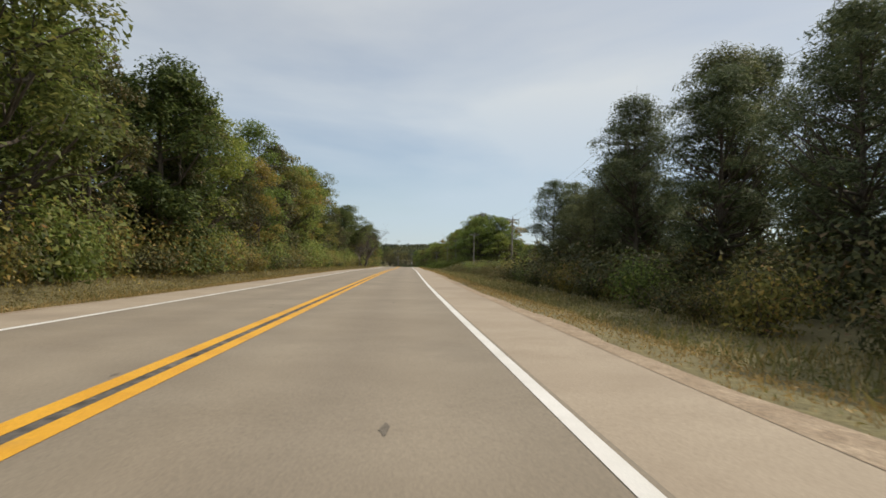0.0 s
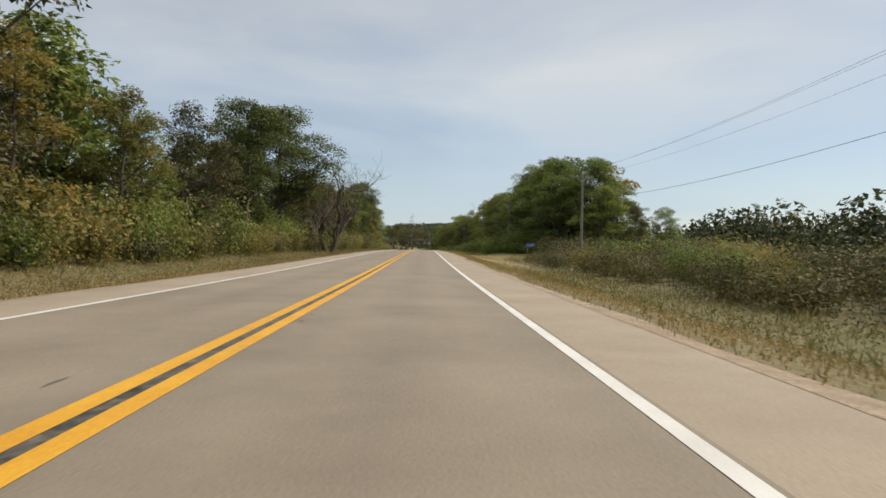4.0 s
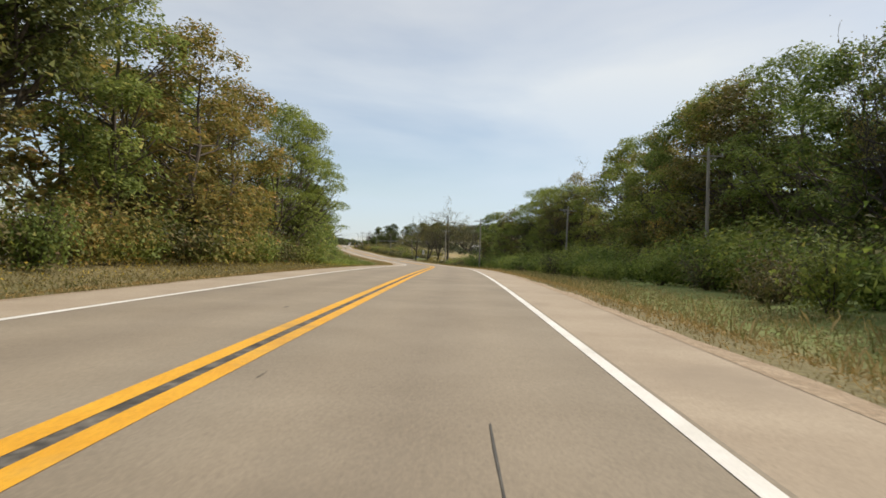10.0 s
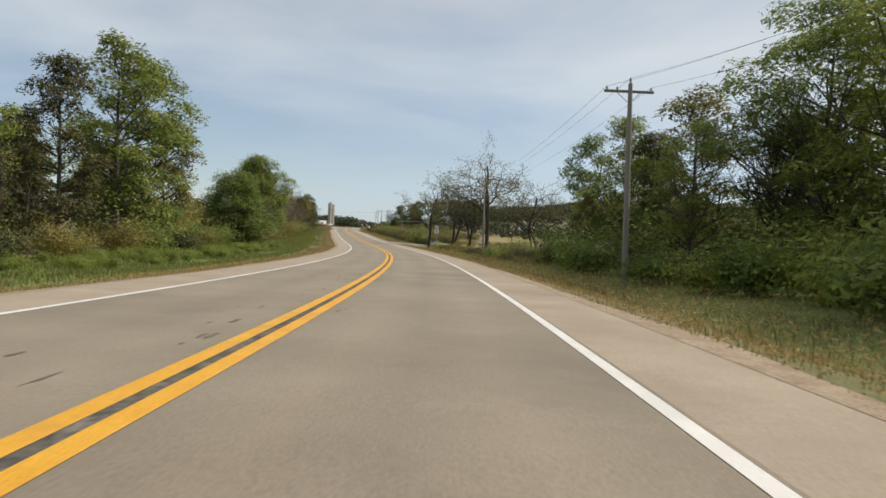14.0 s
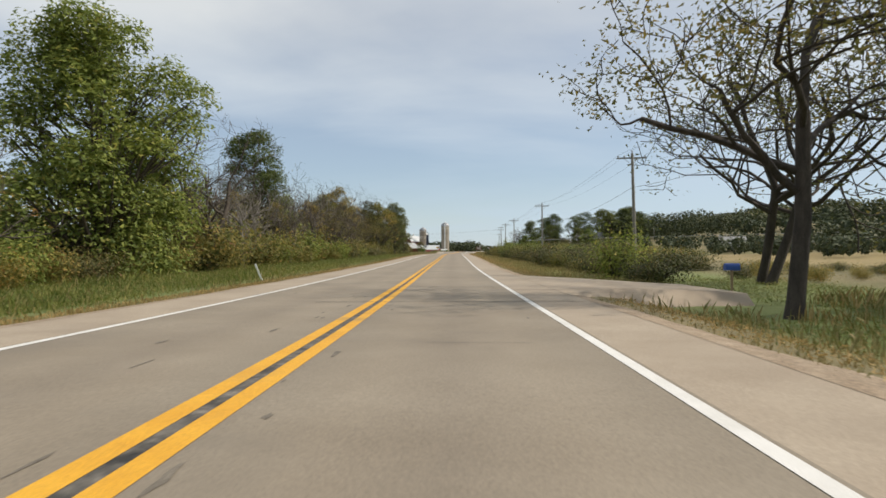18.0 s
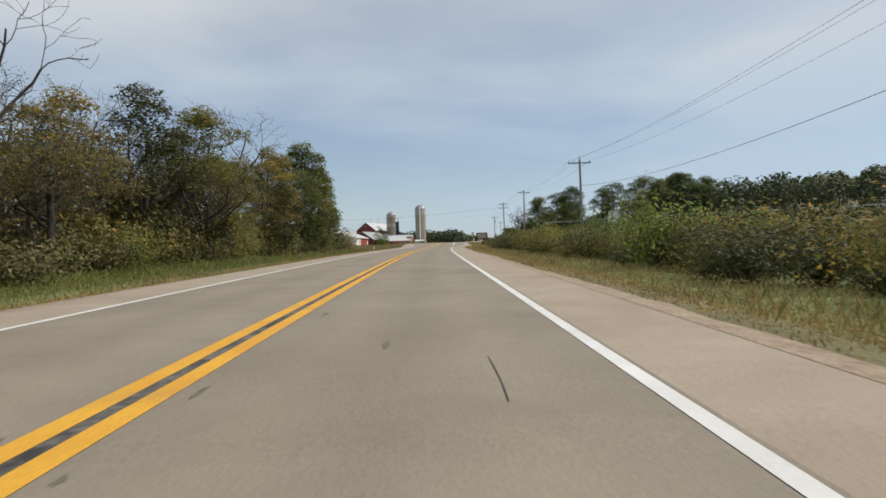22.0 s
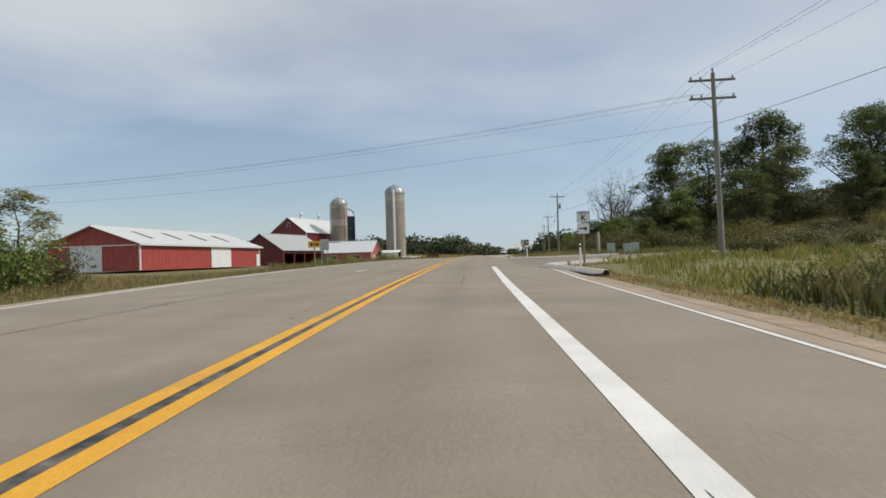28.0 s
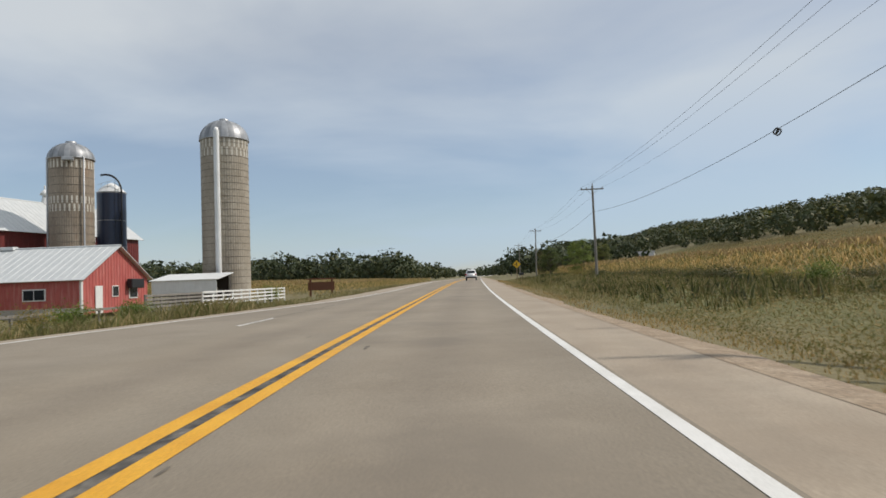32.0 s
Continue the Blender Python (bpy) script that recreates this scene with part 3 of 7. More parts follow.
def ribbon(s0, s1, d0, d1, up, step=2.0):
    """Vertices and faces of a strip between d0 and d1 (numbers or functions)."""
    srow = np.linspace(s0, s1, max(2, int((s1 - s0) / step) + 1))
    f = lambda q: q(srow) if callable(q) else np.full(len(srow), float(q))  # noqa: E731
    v = np.stack([place(srow, f(d0), up, False), place(srow, f(d1), up, False)], 1).reshape(-1, 3)
    i = np.arange(len(srow) - 1) * 2
    return v, np.stack([i, i + 1, i + 3, i + 2], 1)


def strip(name, s0, s1, d0, d1, up, material, parent, label="", step=2.0):
    v, f = ribbon(s0, s1, d0, d1, up, step)
    return part(name, mesh_of(name, v, f, material), parent, label)


def build_road():
    rows = np.concatenate([np.arange(-300, -40, 10), np.arange(-40, 960, 2), np.arange(960, 1500, 20)])
    lanes = [lambda s: edge_l(s) - 0.12, -3.4, -2.6, -1.8, -1.0, -0.3, 0.3, 1.0, 1.8, 2.6, 3.4, lambda s: edge_r(s) + 0.12]
    road = tagged(new("road", sheet("road", rows, lanes, 0.0, M["lane"], across=True)), "two lane highway of sun-bleached grey asphalt", "road", kind="structure")
    sh_l = sheet("shoulder", rows, [pave_l, lambda s: edge_l(s) - 0.12], 0.0, M["shoulder"])
    sh_r = sheet("shoulder", rows, [lambda s: edge_r(s) + 0.12, pave_r], 0.0, M["shoulder"])
    tagged(new("shoulder", sh_l), "pale paved shoulder beside the highway", "shoulder", kind="structure")
    tagged(new("shoulder", sh_r), "pale paved shoulder beside the highway", "shoulder", kind="structure")
    rng = np.random.default_rng(11)
    # ragged gravel margin outside the paving
    for side in (-1, 1):
        srow = np.arange(-60, 960, 1.0)
        wob = np.convolve(rng.normal(size=len(srow)), np.ones(5) / 5, "same") * 0.22
        gap = (srow > 702) & (srow < 760) if side > 0 else srow < -999
        inner = pave_r(srow) if side > 0 else pave_l(srow)
        cols = [place(srow, inner - side * 0.02, 0.004, False), place(srow, inner + side * (0.22 + wob * 0.4), -0.012, False), place(srow, inner + side * (0.55 + wob), -0.05, True)]
        cols[2][:, 2] += 0.03
        v = np.stack(cols, 1)
        i = (np.arange(len(srow) - 1)[~gap[:-1]][:, None] * 3 + np.arange(2)[None]).ravel()
        tagged(new("gravel_verge", mesh_of("gravel_verge", v.reshape(-1, 3), np.stack([i, i + 1, i + 4, i + 3], 1), M["gravel"], True)), "crumbled gravel edge between paving and grass", "gravel", kind="structure")
    # paint
    for s0, s1 in ((-200, 700), (700, 1450)):
        strip("yellow_line", s0, s1, -0.245, -0.06, 0.005, M["yellow"], road)
        strip("yellow_line", s0, s1, 0.06, 0.245, 0.005, M["yellow"], road)
    strip("white_line", -200, 1450, lambda s: edge_l(s) - 0.07, lambda s: edge_l(s) + 0.07, 0.005, M["white"], road)
    strip("white_line", -200, 716, lambda s: edge_r(s) - np.interp(s, [636, 650], [0.07, 0.04]), lambda s: edge_r(s) + np.interp(s, [636, 650], [0.07, 0.04]), 0.005, M["white"], road)
    strip("white_line", 757.5, 1450, lambda s: edge_r(s) - 0.07, lambda s: edge_r(s) + 0.07, 0.005, M["white"], road)
    strip("white_line", 658, 717, lambda s: np.interp(s, [658, 680, 700, 717], [3.38, 3.12, 3.16, 3.30]), lambda s: np.interp(s, [658, 680, 700, 717], [3.62, 3.36, 3.40, 3.54]), 0.005, M["white"], road, "broad white turn lane line")
    for k in range(7):
        s = 715.0 + k * 13.2
        strip("white_dash", s, s + 3.05, -3.72, -3.60, 0.005, M["white"], road)
    for s in range(-100, 960, 106):
        strip("worn_joint", s, s + 106, -0.057, 0.057, 0.003, M["joint"], road, "dark worn joint between the yellow lines")
    # cracks: across the lanes and along the wheel paths; a few lines paint tree shadow
    def crack(s, d, along, length, width):
        n = max(4, int(length / 0.35))
        t = np.linspace(0, 1, n)
        w = np.cumsum(rng.normal(size=n)) * 0.018
        w -= w.mean()
        cs, cd = (s + t * length, d + w) if along else (s + w * 1.4, d + t * length)
        hw = width * rng.uniform(0.4, 1.0, n)
        if along:
            a, b = place(cs, cd - hw, 0.006, False), place(cs, cd + hw, 0.006, False)
        else:
            a, b = place(cs - hw, cd, 0.006, False), place(cs + hw, cd, 0.006, False)
        v = np.stack([a, b], 1).reshape(-1, 3)
        i = np.arange(n - 1) * 2
        part("crack", mesh_of("crack", v, np.stack([i, i + 1, i + 3, i + 2], 1), M["tar_shadow"]), road)
    for s, d, along, ln, w in ((151, 0.4, False, 4.6, 0.012), (153, 3.9, False, 1.2, 0.015), (191, 3.9, False, 1.3, 0.015), (196, -5.2, False, 1.5, 0.02), (283, -3.4, False, 2.6, 0.02),
                               (365, 1.2, False, 3.9, 0.035), (366.5, 2.0, False, 3.2, 0.03), (427, 4.0, False, 1.2, 0.02), (426, 0.9, False, 0.7, 0.02), (421, -5.2, False, 1.3, 0.02),
                               # s 454 to 461: walnut shadow across the lane, painted as dark lines
                               (454, -1.5, False, 6.6, 0.04), (456, -0.8, False, 5.8, 0.03), (459, 0.3, False, 4.8, 0.04), (461, -0.3, False, 5.4, 0.025), (457.5, 1.0, False, 6.5, 0.03),
                               (472, -2.6, True, 26, 0.012), (500, 0.6, False, 2.2, 0.015), (528, 1.6, False, 0.7, 0.04), (576, 1.9, False, 0.5, 0.05), (578, 2.1, True, 3.5, 0.02),
                               (651, 3.95, True, 15, 0.006), (606, 4.2, True, 22, 0.02), (655, 4.4, False, 1.6, 0.02), (690, -4.4, True, 60, 0.018), (700, 2.0, True, 5, 0.015), (705, -5.3, False, 1.7, 0.02),
                               (728, 3.5, True, 20, 0.008), (733, 0.6, False, 1.3, 0.012), (742, 2.2, False, 0.5, 0.03), (790, 4.2, False, 0.8, 0.02), (795, -3.6, True, 30, 0.02)):
        crack(s, d, along, ln, w)
    for k in range(420):    # ravelled spots beside the yellow lines and in the wheel paths
        s, d = (rng.uniform(2, 840) if k < 260 else rng.uniform(310, 490)), (rng.uniform(-0.95, -0.32) if rng.random() < 0.6 else (rng.uniform(0.32, 0.7) if rng.random() < 0.5 else rng.uniform(-3.4, 3.3)))
        n, lng, wd = 11, rng.uniform(0.05, 0.30), rng.uniform(0.012, 0.045)
        a = np.linspace(0, 2 * np.pi, n, endpoint=False)
        q = rng.uniform(0.55, 1.25, n)
        v = place(s + np.cos(a) * q * lng, d + np.sin(a) * q * wd, 0.0045, False)
        part("spall", mesh_of("spall", v, [tuple(range(n))], M["ravel"]), road)
    for _ in range(90):
        crack(rng.uniform(0, 860), rng.choice([-2.6, -1.0, 0.9, 2.9]) + rng.normal() * 0.3, rng.random() < 0.35, rng.uniform(0.4, 1.8), rng.uniform(0.004, 0.009))


def apron(name, dd, lo, hi, up, material, label, category):
    """A paved mouth leaving the highway: columns d, from s = lo(d) to hi(d), with its edges bent down into the ground."""
    V, k = [], 9
    for d in dd:
        a, b = float(lo(d)), float(hi(d))
        for q, s in enumerate([a - 0.7, *np.linspace(a, b, k - 2), b + 0.7]):
            g = place(s, d, -0.06)
            z = place(s, d, 0.0, False)[2] + up(d) if 0 < q < k - 1 else g[2] - 0.05
            V.append((g[0], g[1], z))
    n = len(dd)
    i = (np.arange(n - 1)[:, None] * k + np.arange(k - 1)[None]).ravel()
    tagged(new(name, mesh_of(name, np.array(V), np.stack([i, i + 1, i + k + 1, i + k], 1), material, False)), label, category, kind="structure")


def mouth_lo(d):
    """Where the side road's paving begins, by the distance from the yellow line."""
    return np.interp(d, [5.0, 5.7, 6.2, 7.0, 8.4, 11, 16, 30, 70], [713.0, 714.9, 716.5, 718.2, 720.3, 722.4, 724.0, 725.5, 727.0])


def kerb(line, label):
    """A concrete kerb with a flat top and a sloping face along points s, d."""
    q = np.array(line, float)
    u = np.r_[0, np.cumsum(np.hypot(*np.diff(q, axis=0).T))]
    t = np.linspace(0, u[-1], 40)
    c = np.stack([np.interp(t, u, q[:, 0]), np.interp(t, u, q[:, 1])], 1)
    k = np.hanning(7); k /= k.sum()
    c = np.stack([np.convolve(np.pad(c[:, i], 3, "edge"), k, "valid") for i in (0, 1)], 1)
    w = np.gradient(c, axis=0); w /= np.linalg.norm(w, axis=1)[:, None]
    n = np.stack([w[:, 1], -w[:, 0]], 1)
    V = []
    for off, up in ((-0.30, -0.02), (-0.30, 0.012), (-0.02, 0.02), (0.05, 0.13), (0.20, 0.14), (0.24, -0.10)):
        p = c - n * off
        z = 0.02 * np.maximum(p[:, 1] - 8, 0)
        V.append(place(p[:, 0], p[:, 1], 0.0, False) + np.stack([0 * z, 0 * z, z + up], 1))
    V = np.stack(V, 1)
    i = (np.arange(len(c) - 1)[:, None] * 6 + np.arange(5)[None]).ravel()
    tagged(new("kerb", mesh_of("kerb", V.reshape(-1, 3), np.stack([i, i + 1, i + 7, i + 6], 1), M["concrete"])), label, "kerb", kind="structure")


def build_side_road():
    # county road that joins at the right, with flared corners, and its kerbs
    lo = mouth_lo
    hi = lambda d: np.interp(d, [4.4, 5.4, 7.4, 9.2, 16, 30, 70], [760, 750.0, 746.0, 743.5, 739.0, 736.0, 736.0])  # noqa: E731
    apron("side_road", np.concatenate([np.linspace(5.0, 16, 12), np.linspace(20, 70, 9)]), lo, hi, lambda d: 0.006 + 0.02 * max(d - 8, 0), M["lane"], "worn asphalt side road joining the highway", "road")
    kerb([(704, 6.75), (709, 6.45), (712.4, 5.95), (714.6, 5.8), (716.5, 6.3), (718.2, 7.0), (720.3, 8.4), (722.4, 11), (723.6, 15)], "low pale concrete kerb round the junction corner")
    kerb([(739.4, 15), (742.0, 11.5), (743.6, 9.2), (746.0, 7.4), (749.5, 5.75), (753.5, 5.95), (759, 5.95)], "low pale concrete kerb round the junction corner")
    patch = [(8.0 + 1.4 * math.cos(a) * (1 + 0.3 * math.sin(3 * a)), 739.5 + 2.4 * math.sin(a) * (1 + 0.2 * math.cos(2 * a))) for a in np.linspace(0, 2 * math.pi, 22, endpoint=False)]
    me = mesh_of("worn_patch", np.array([place(s, d, 0.012, False) for d, s in patch]), [tuple(range(22))], M["ravel"])
    tagged(new("worn_patch", me), "dark broken patch in the junction asphalt", "road patch", kind="structure")
    lo = lambda d: np.interp(d, [5.0, 7, 10, 26], [456.5, 459.5, 461.0, 462.0])  # noqa: E731
    hi = lambda d: np.interp(d, [5.0, 7, 10, 26], [472.0, 469.0, 467.5, 467.0])  # noqa: E731
    apron("driveway", np.linspace(5.0, 12.0, 8), lo, hi, lambda d: 0.008 - 0.30 * float(ss(6, 14, d)), M["shoulder"], "short paved farm driveway leading off the highway", "driveway")


build_ground()
build_road()
build_side_road()


# ---- trees and shrubs ----
def limb(rng, p, way, length, radius, depth, lines, tips, spread, up, kink=0.22, split=(2, 4), taper=0.62):
    n = 5 if depth > 1 else 4
    pts, q, w = [(*p, radius)], np.array(p, float), np.array(way, float)
    for i in range(n):
        w = w + rng.normal(size=3) * kink + (0, 0, up)
        w /= np.linalg.norm(w)
        q = q + w * length / n
        pts.append((*q, radius * (1 - (1 - taper) * (i + 1) / n)))
        if depth <= 1:
            tips.append(q.copy())
    lines.append(pts)
    if depth <= 0:
        return
    for _ in range(rng.integers(*split) + (1 if depth > 2 else 0)):
        k = rng.integers(2, n + 1)
        b = np.array(pts[k][:3])
        side = rng.normal(size=3); side[2] = abs(side[2]) * 0.4
        side -= (side @ w) * w; side /= np.linalg.norm(side) + 1e-9
        limb(rng, b, w * (1 - spread) + side * spread * 1.3, length * rng.uniform(0.55, 0.8), pts[k][3] * rng.uniform(0.45, 0.68), depth - 1, lines, tips, spread, up, kink, split, taper)


def tree(name, seed, height, trunk_h, radius, spread, depth, leaf, leaves, leaf_size, cloud, label, category, bark="bark", up=0.04, trunks=1, flat=0.0, aspect=0.55, clump=None, skirt=0):
    """One tree in its own space, top at about height: trunk with limbs, and a crown of leaf sprays round the twigs."""
    rng = np.random.default_rng(seed)
    lines, tips = [], []
    for _ in range(trunks):
        lean = rng.normal(size=2) * (0.05 if trunks == 1 else 0.2)
        base = np.array([0, 0, 0.0]) + (rng.normal(size=3) * (0.5, 0.5, 0) if trunks > 1 else 0)
        base[2] = -0.3
        top = np.array([lean[0] * trunk_h, lean[1] * trunk_h, trunk_h]) + base
        mid = (base + top) / 2 + rng.normal(size=3) * (0.12, 0.12, 0)
        lines.append([(*base, radius * 1.35), (*(base + (mid - base) * 0.25), radius * 1.05), (*mid, radius * 0.95), (*top, radius * 0.82)])
        for k in range(rng.integers(4, 7)):
            a = rng.uniform(0, 2 * math.pi)
            w = np.array([math.cos(a) * spread, math.sin(a) * spread, rng.uniform(0.35, 1.1)])
            w /= np.linalg.norm(w)
            h0 = base + (top - base) * rng.uniform(0.6, 1.0)
            limb(rng, h0, w, (height - trunk_h) * rng.uniform(0.40, 0.58), radius * rng.uniform(0.4, 0.62), depth, lines, tips, 0.55, up)
        limb(rng, top, (lean[0], lean[1], 1.0), (height - trunk_h) * 0.55, radius * 0.75, depth, lines, tips, 0.5, up)
    tips = np.array(tips)
    k = (height - 0.3) / max(tips[:, 2].max() + cloud * 0.8, 0.1)
    tips[:, :] *= k
    lines = [[(x * k, y * k, z * k, max(r * (0.5 + 0.5 * k), 0.014 if leaves else 0.008)) for x, y, z, r in ln] for ln in lines]
    root = thing(name, Matrix(), label, category)
    stem = [ln for ln in lines if len(ln) == 4 and ln[0][2] < 0]
    thick = 0.011 if leaves else 0.007
    part("trunk", tubes("trunk", stem, M[bark], 7), root)
    part("bough", tubes("bough", [ln for ln in lines if ln not in stem and max(q[3] for q in ln) > thick], M[bark], 4), root)
    if leaves:
        per = max(1, leaves // len(tips))
        c = np.repeat(tips, per, 0)
        out = rng.normal(size=c.shape)
        out /= np.linalg.norm(out, axis=1)[:, None]
        r = cloud * rng.uniform(0.35, 1.5, len(c))[:, None]
        c = c + out * r * (1, 1, 0.62)
        if skirt:
            a, rr = rng.uniform(0, 2 * math.pi, skirt), np.sqrt(rng.uniform(0.1, 1, skirt)) * height * 0.22
            sk = np.stack([np.cos(a) * rr, np.sin(a) * rr, rng.uniform(0.2, height * 0.45, skirt)], 1)
            c = np.vstack([c, sk]); out = np.vstack([out, np.stack([np.cos(a), np.sin(a), 0 * a], 1)])
        part("crown", leaf_mesh("crown", c, leaf_size, M[leaf], rng, out, aspect, 0.5 if not flat else 0.9), root)
    return root


def crowned(name, seed, height, base, radius, clumps, clump_r, trunk_r, leaf, leaves, size, label, bark="bark", flat=0.72, aspect=0.6, skirt=0, fork=0.35, narrow=0.55, low=0.12):
    """A full tree: trunk, boughs that reach out to clumps, and each clump a loose shell of leaves."""
    rng = np.random.default_rng(seed)
    u = (np.arange(clumps) + rng.random(clumps)) / clumps
    a = rng.uniform(0, 2 * np.pi, clumps)
    env = radius * np.sin(np.pi * np.clip(u * (0.97 - low) + low, 0, 1)) ** narrow
    env *= 1 + 0.22 * np.sin(2 * a + seed) * np.sin(5 * u + seed)
    rad = np.maximum(env - clump_r * 0.55, 0.1) * np.sqrt(rng.uniform(0.12, 1.0, clumps))
    cr = clump_r * rng.uniform(0.65, 1.3, clumps)
    z = base + u * (height - base - clump_r * 0.55)
    c = np.stack([np.cos(a) * rad, np.sin(a) * rad, z], 1)
    lean = rng.normal(size=2) * 0.3
    th = height * 0.82
    wob = rng.normal(size=(6, 2)) * 0.12
    axis = [(lean[0] * q + wob[k, 0] * q, lean[1] * q + wob[k, 1] * q, -0.3 + (th + 0.3) * q, trunk_r * (1.35 if k == 0 else 1.0) * (1 - 0.85 * q)) for k, q in enumerate(np.linspace(0, 1, 6))]
    root = thing(name, Matrix(), label, "tree")
    part("trunk", tubes("trunk", [axis], M[bark], 8), root)
    ax = np.array(axis)
    lines = []
    for k in range(clumps):
        zt = np.clip(c[k, 2] - rad[k] * rng.uniform(0.5, 1.0), base * 0.6 + 0.3, th * 0.97)
        b = np.array([np.interp(zt, ax[:, 2], ax[:, i]) for i in range(4)])
        m = b[:3] * 0.5 + c[k] * 0.5 + rng.normal(size=3) * (0.2, 0.2, 0.15) - (0, 0, 0.12 * rad[k])
        r0 = min(b[3] * 0.6, 0.03 + 0.018 * rad[k] + trunk_r * 0.12)
        lines.append([(*b[:3], r0), (*m, r0 * 0.7), (*c[k], r0 * 0.35)])
        for _ in range(2):
            g = rng.normal(size=3); g /= np.linalg.norm(g)
            lines.append([(*m, r0 * 0.45), (*(m * 0.4 + (c[k] + g * cr[k] * 0.8) * 0.6 + rng.normal(size=3) * 0.1), r0 * 0.3), (*(c[k] + g * cr[k] * 0.95), 0.008)])
    part("bough", tubes("bough", lines, M[bark], 4), root)
    w = cr ** 2 / (cr ** 2).sum()
    n = (w * leaves).astype(int)
    ck, rk = np.repeat(c, n, 0), np.repeat(cr, n)
    g = rng.normal(size=ck.shape); g /= np.linalg.norm(g, axis=1)[:, None]
    g[:, 2] = np.where(g[:, 2] < -0.35, -g[:, 2], g[:, 2])
    bump = 1 + 0.22 * np.sin(g[:, 0] * 5 + ck[:, 0] * 3) * np.sin(g[:, 1] * 5 + ck[:, 1] * 3)
    p = ck + g * (rk * bump * rng.uniform(0.25, 1.0, len(ck)) ** 0.45)[:, None] * (1, 1, flat)
    out = g * 0.7 + p / (np.linalg.norm(p, axis=1)[:, None] + 1e-6) * 0.2 + (0, 0, 0.35)
    if skirt:
        aa, rr = rng.uniform(0, 2 * np.pi, skirt), np.sqrt(rng.uniform(0.1, 1, skirt)) * radius * 0.9
        sk = np.stack([np.cos(aa) * rr, np.sin(aa) * rr, rng.uniform(0.1, 1, skirt) ** 1.3 * (base + 1.2)], 1)
        p = np.vstack([p, sk]); out = np.vstack([out, np.stack([np.cos(aa), np.sin(aa), 0 * aa + 0.5], 1)])
    out /= np.linalg.norm(out, axis=1)[:, None]
    part("crown", leaf_mesh("crown", p, size, M[leaf], rng, out, aspect, 0.55), root)
    return root


def shrub(name, seed, height, width, leaf, leaves, leaf_size, label, category="shrub", stems=9):
    rng = np.random.default_rng(seed)
    lines, c = [], []
    for _ in range(stems):
        a = rng.uniform(0, 2 * math.pi)
        r = width / 2 * math.sqrt(rng.random())
        tip = np.array([math.cos(a) * r, math.sin(a) * r, height * rng.uniform(0.55, 1.0) * (1 - 0.35 * (2 * r / width) ** 2)])
        mid = tip * (0.45, 0.45, 0.55)
        lines.append([(0.1 * math.cos(a), 0.1 * math.sin(a), -0.1, 0.035), (*mid, 0.025), (*tip, 0.008)])
        for _ in range(leaves // stems):
            q = mid * 0.4 + (tip - mid * 0.4) * rng.random() + rng.normal(size=3) * (width * 0.13, width * 0.13, height * 0.12)
            q[2] = abs(q[2])
            c.append(q)
    c = np.array(c)
    out = c - c.mean(0); out /= np.linalg.norm(out, axis=1)[:, None] + 1e-9
    root = thing(name, Matrix(), label, category)
    part("stem", tubes("stem", lines, M["bark"], 4), root)
    part("leafage", leaf_mesh("leafage", c, leaf_size, M[leaf], rng, out), root)
    return root


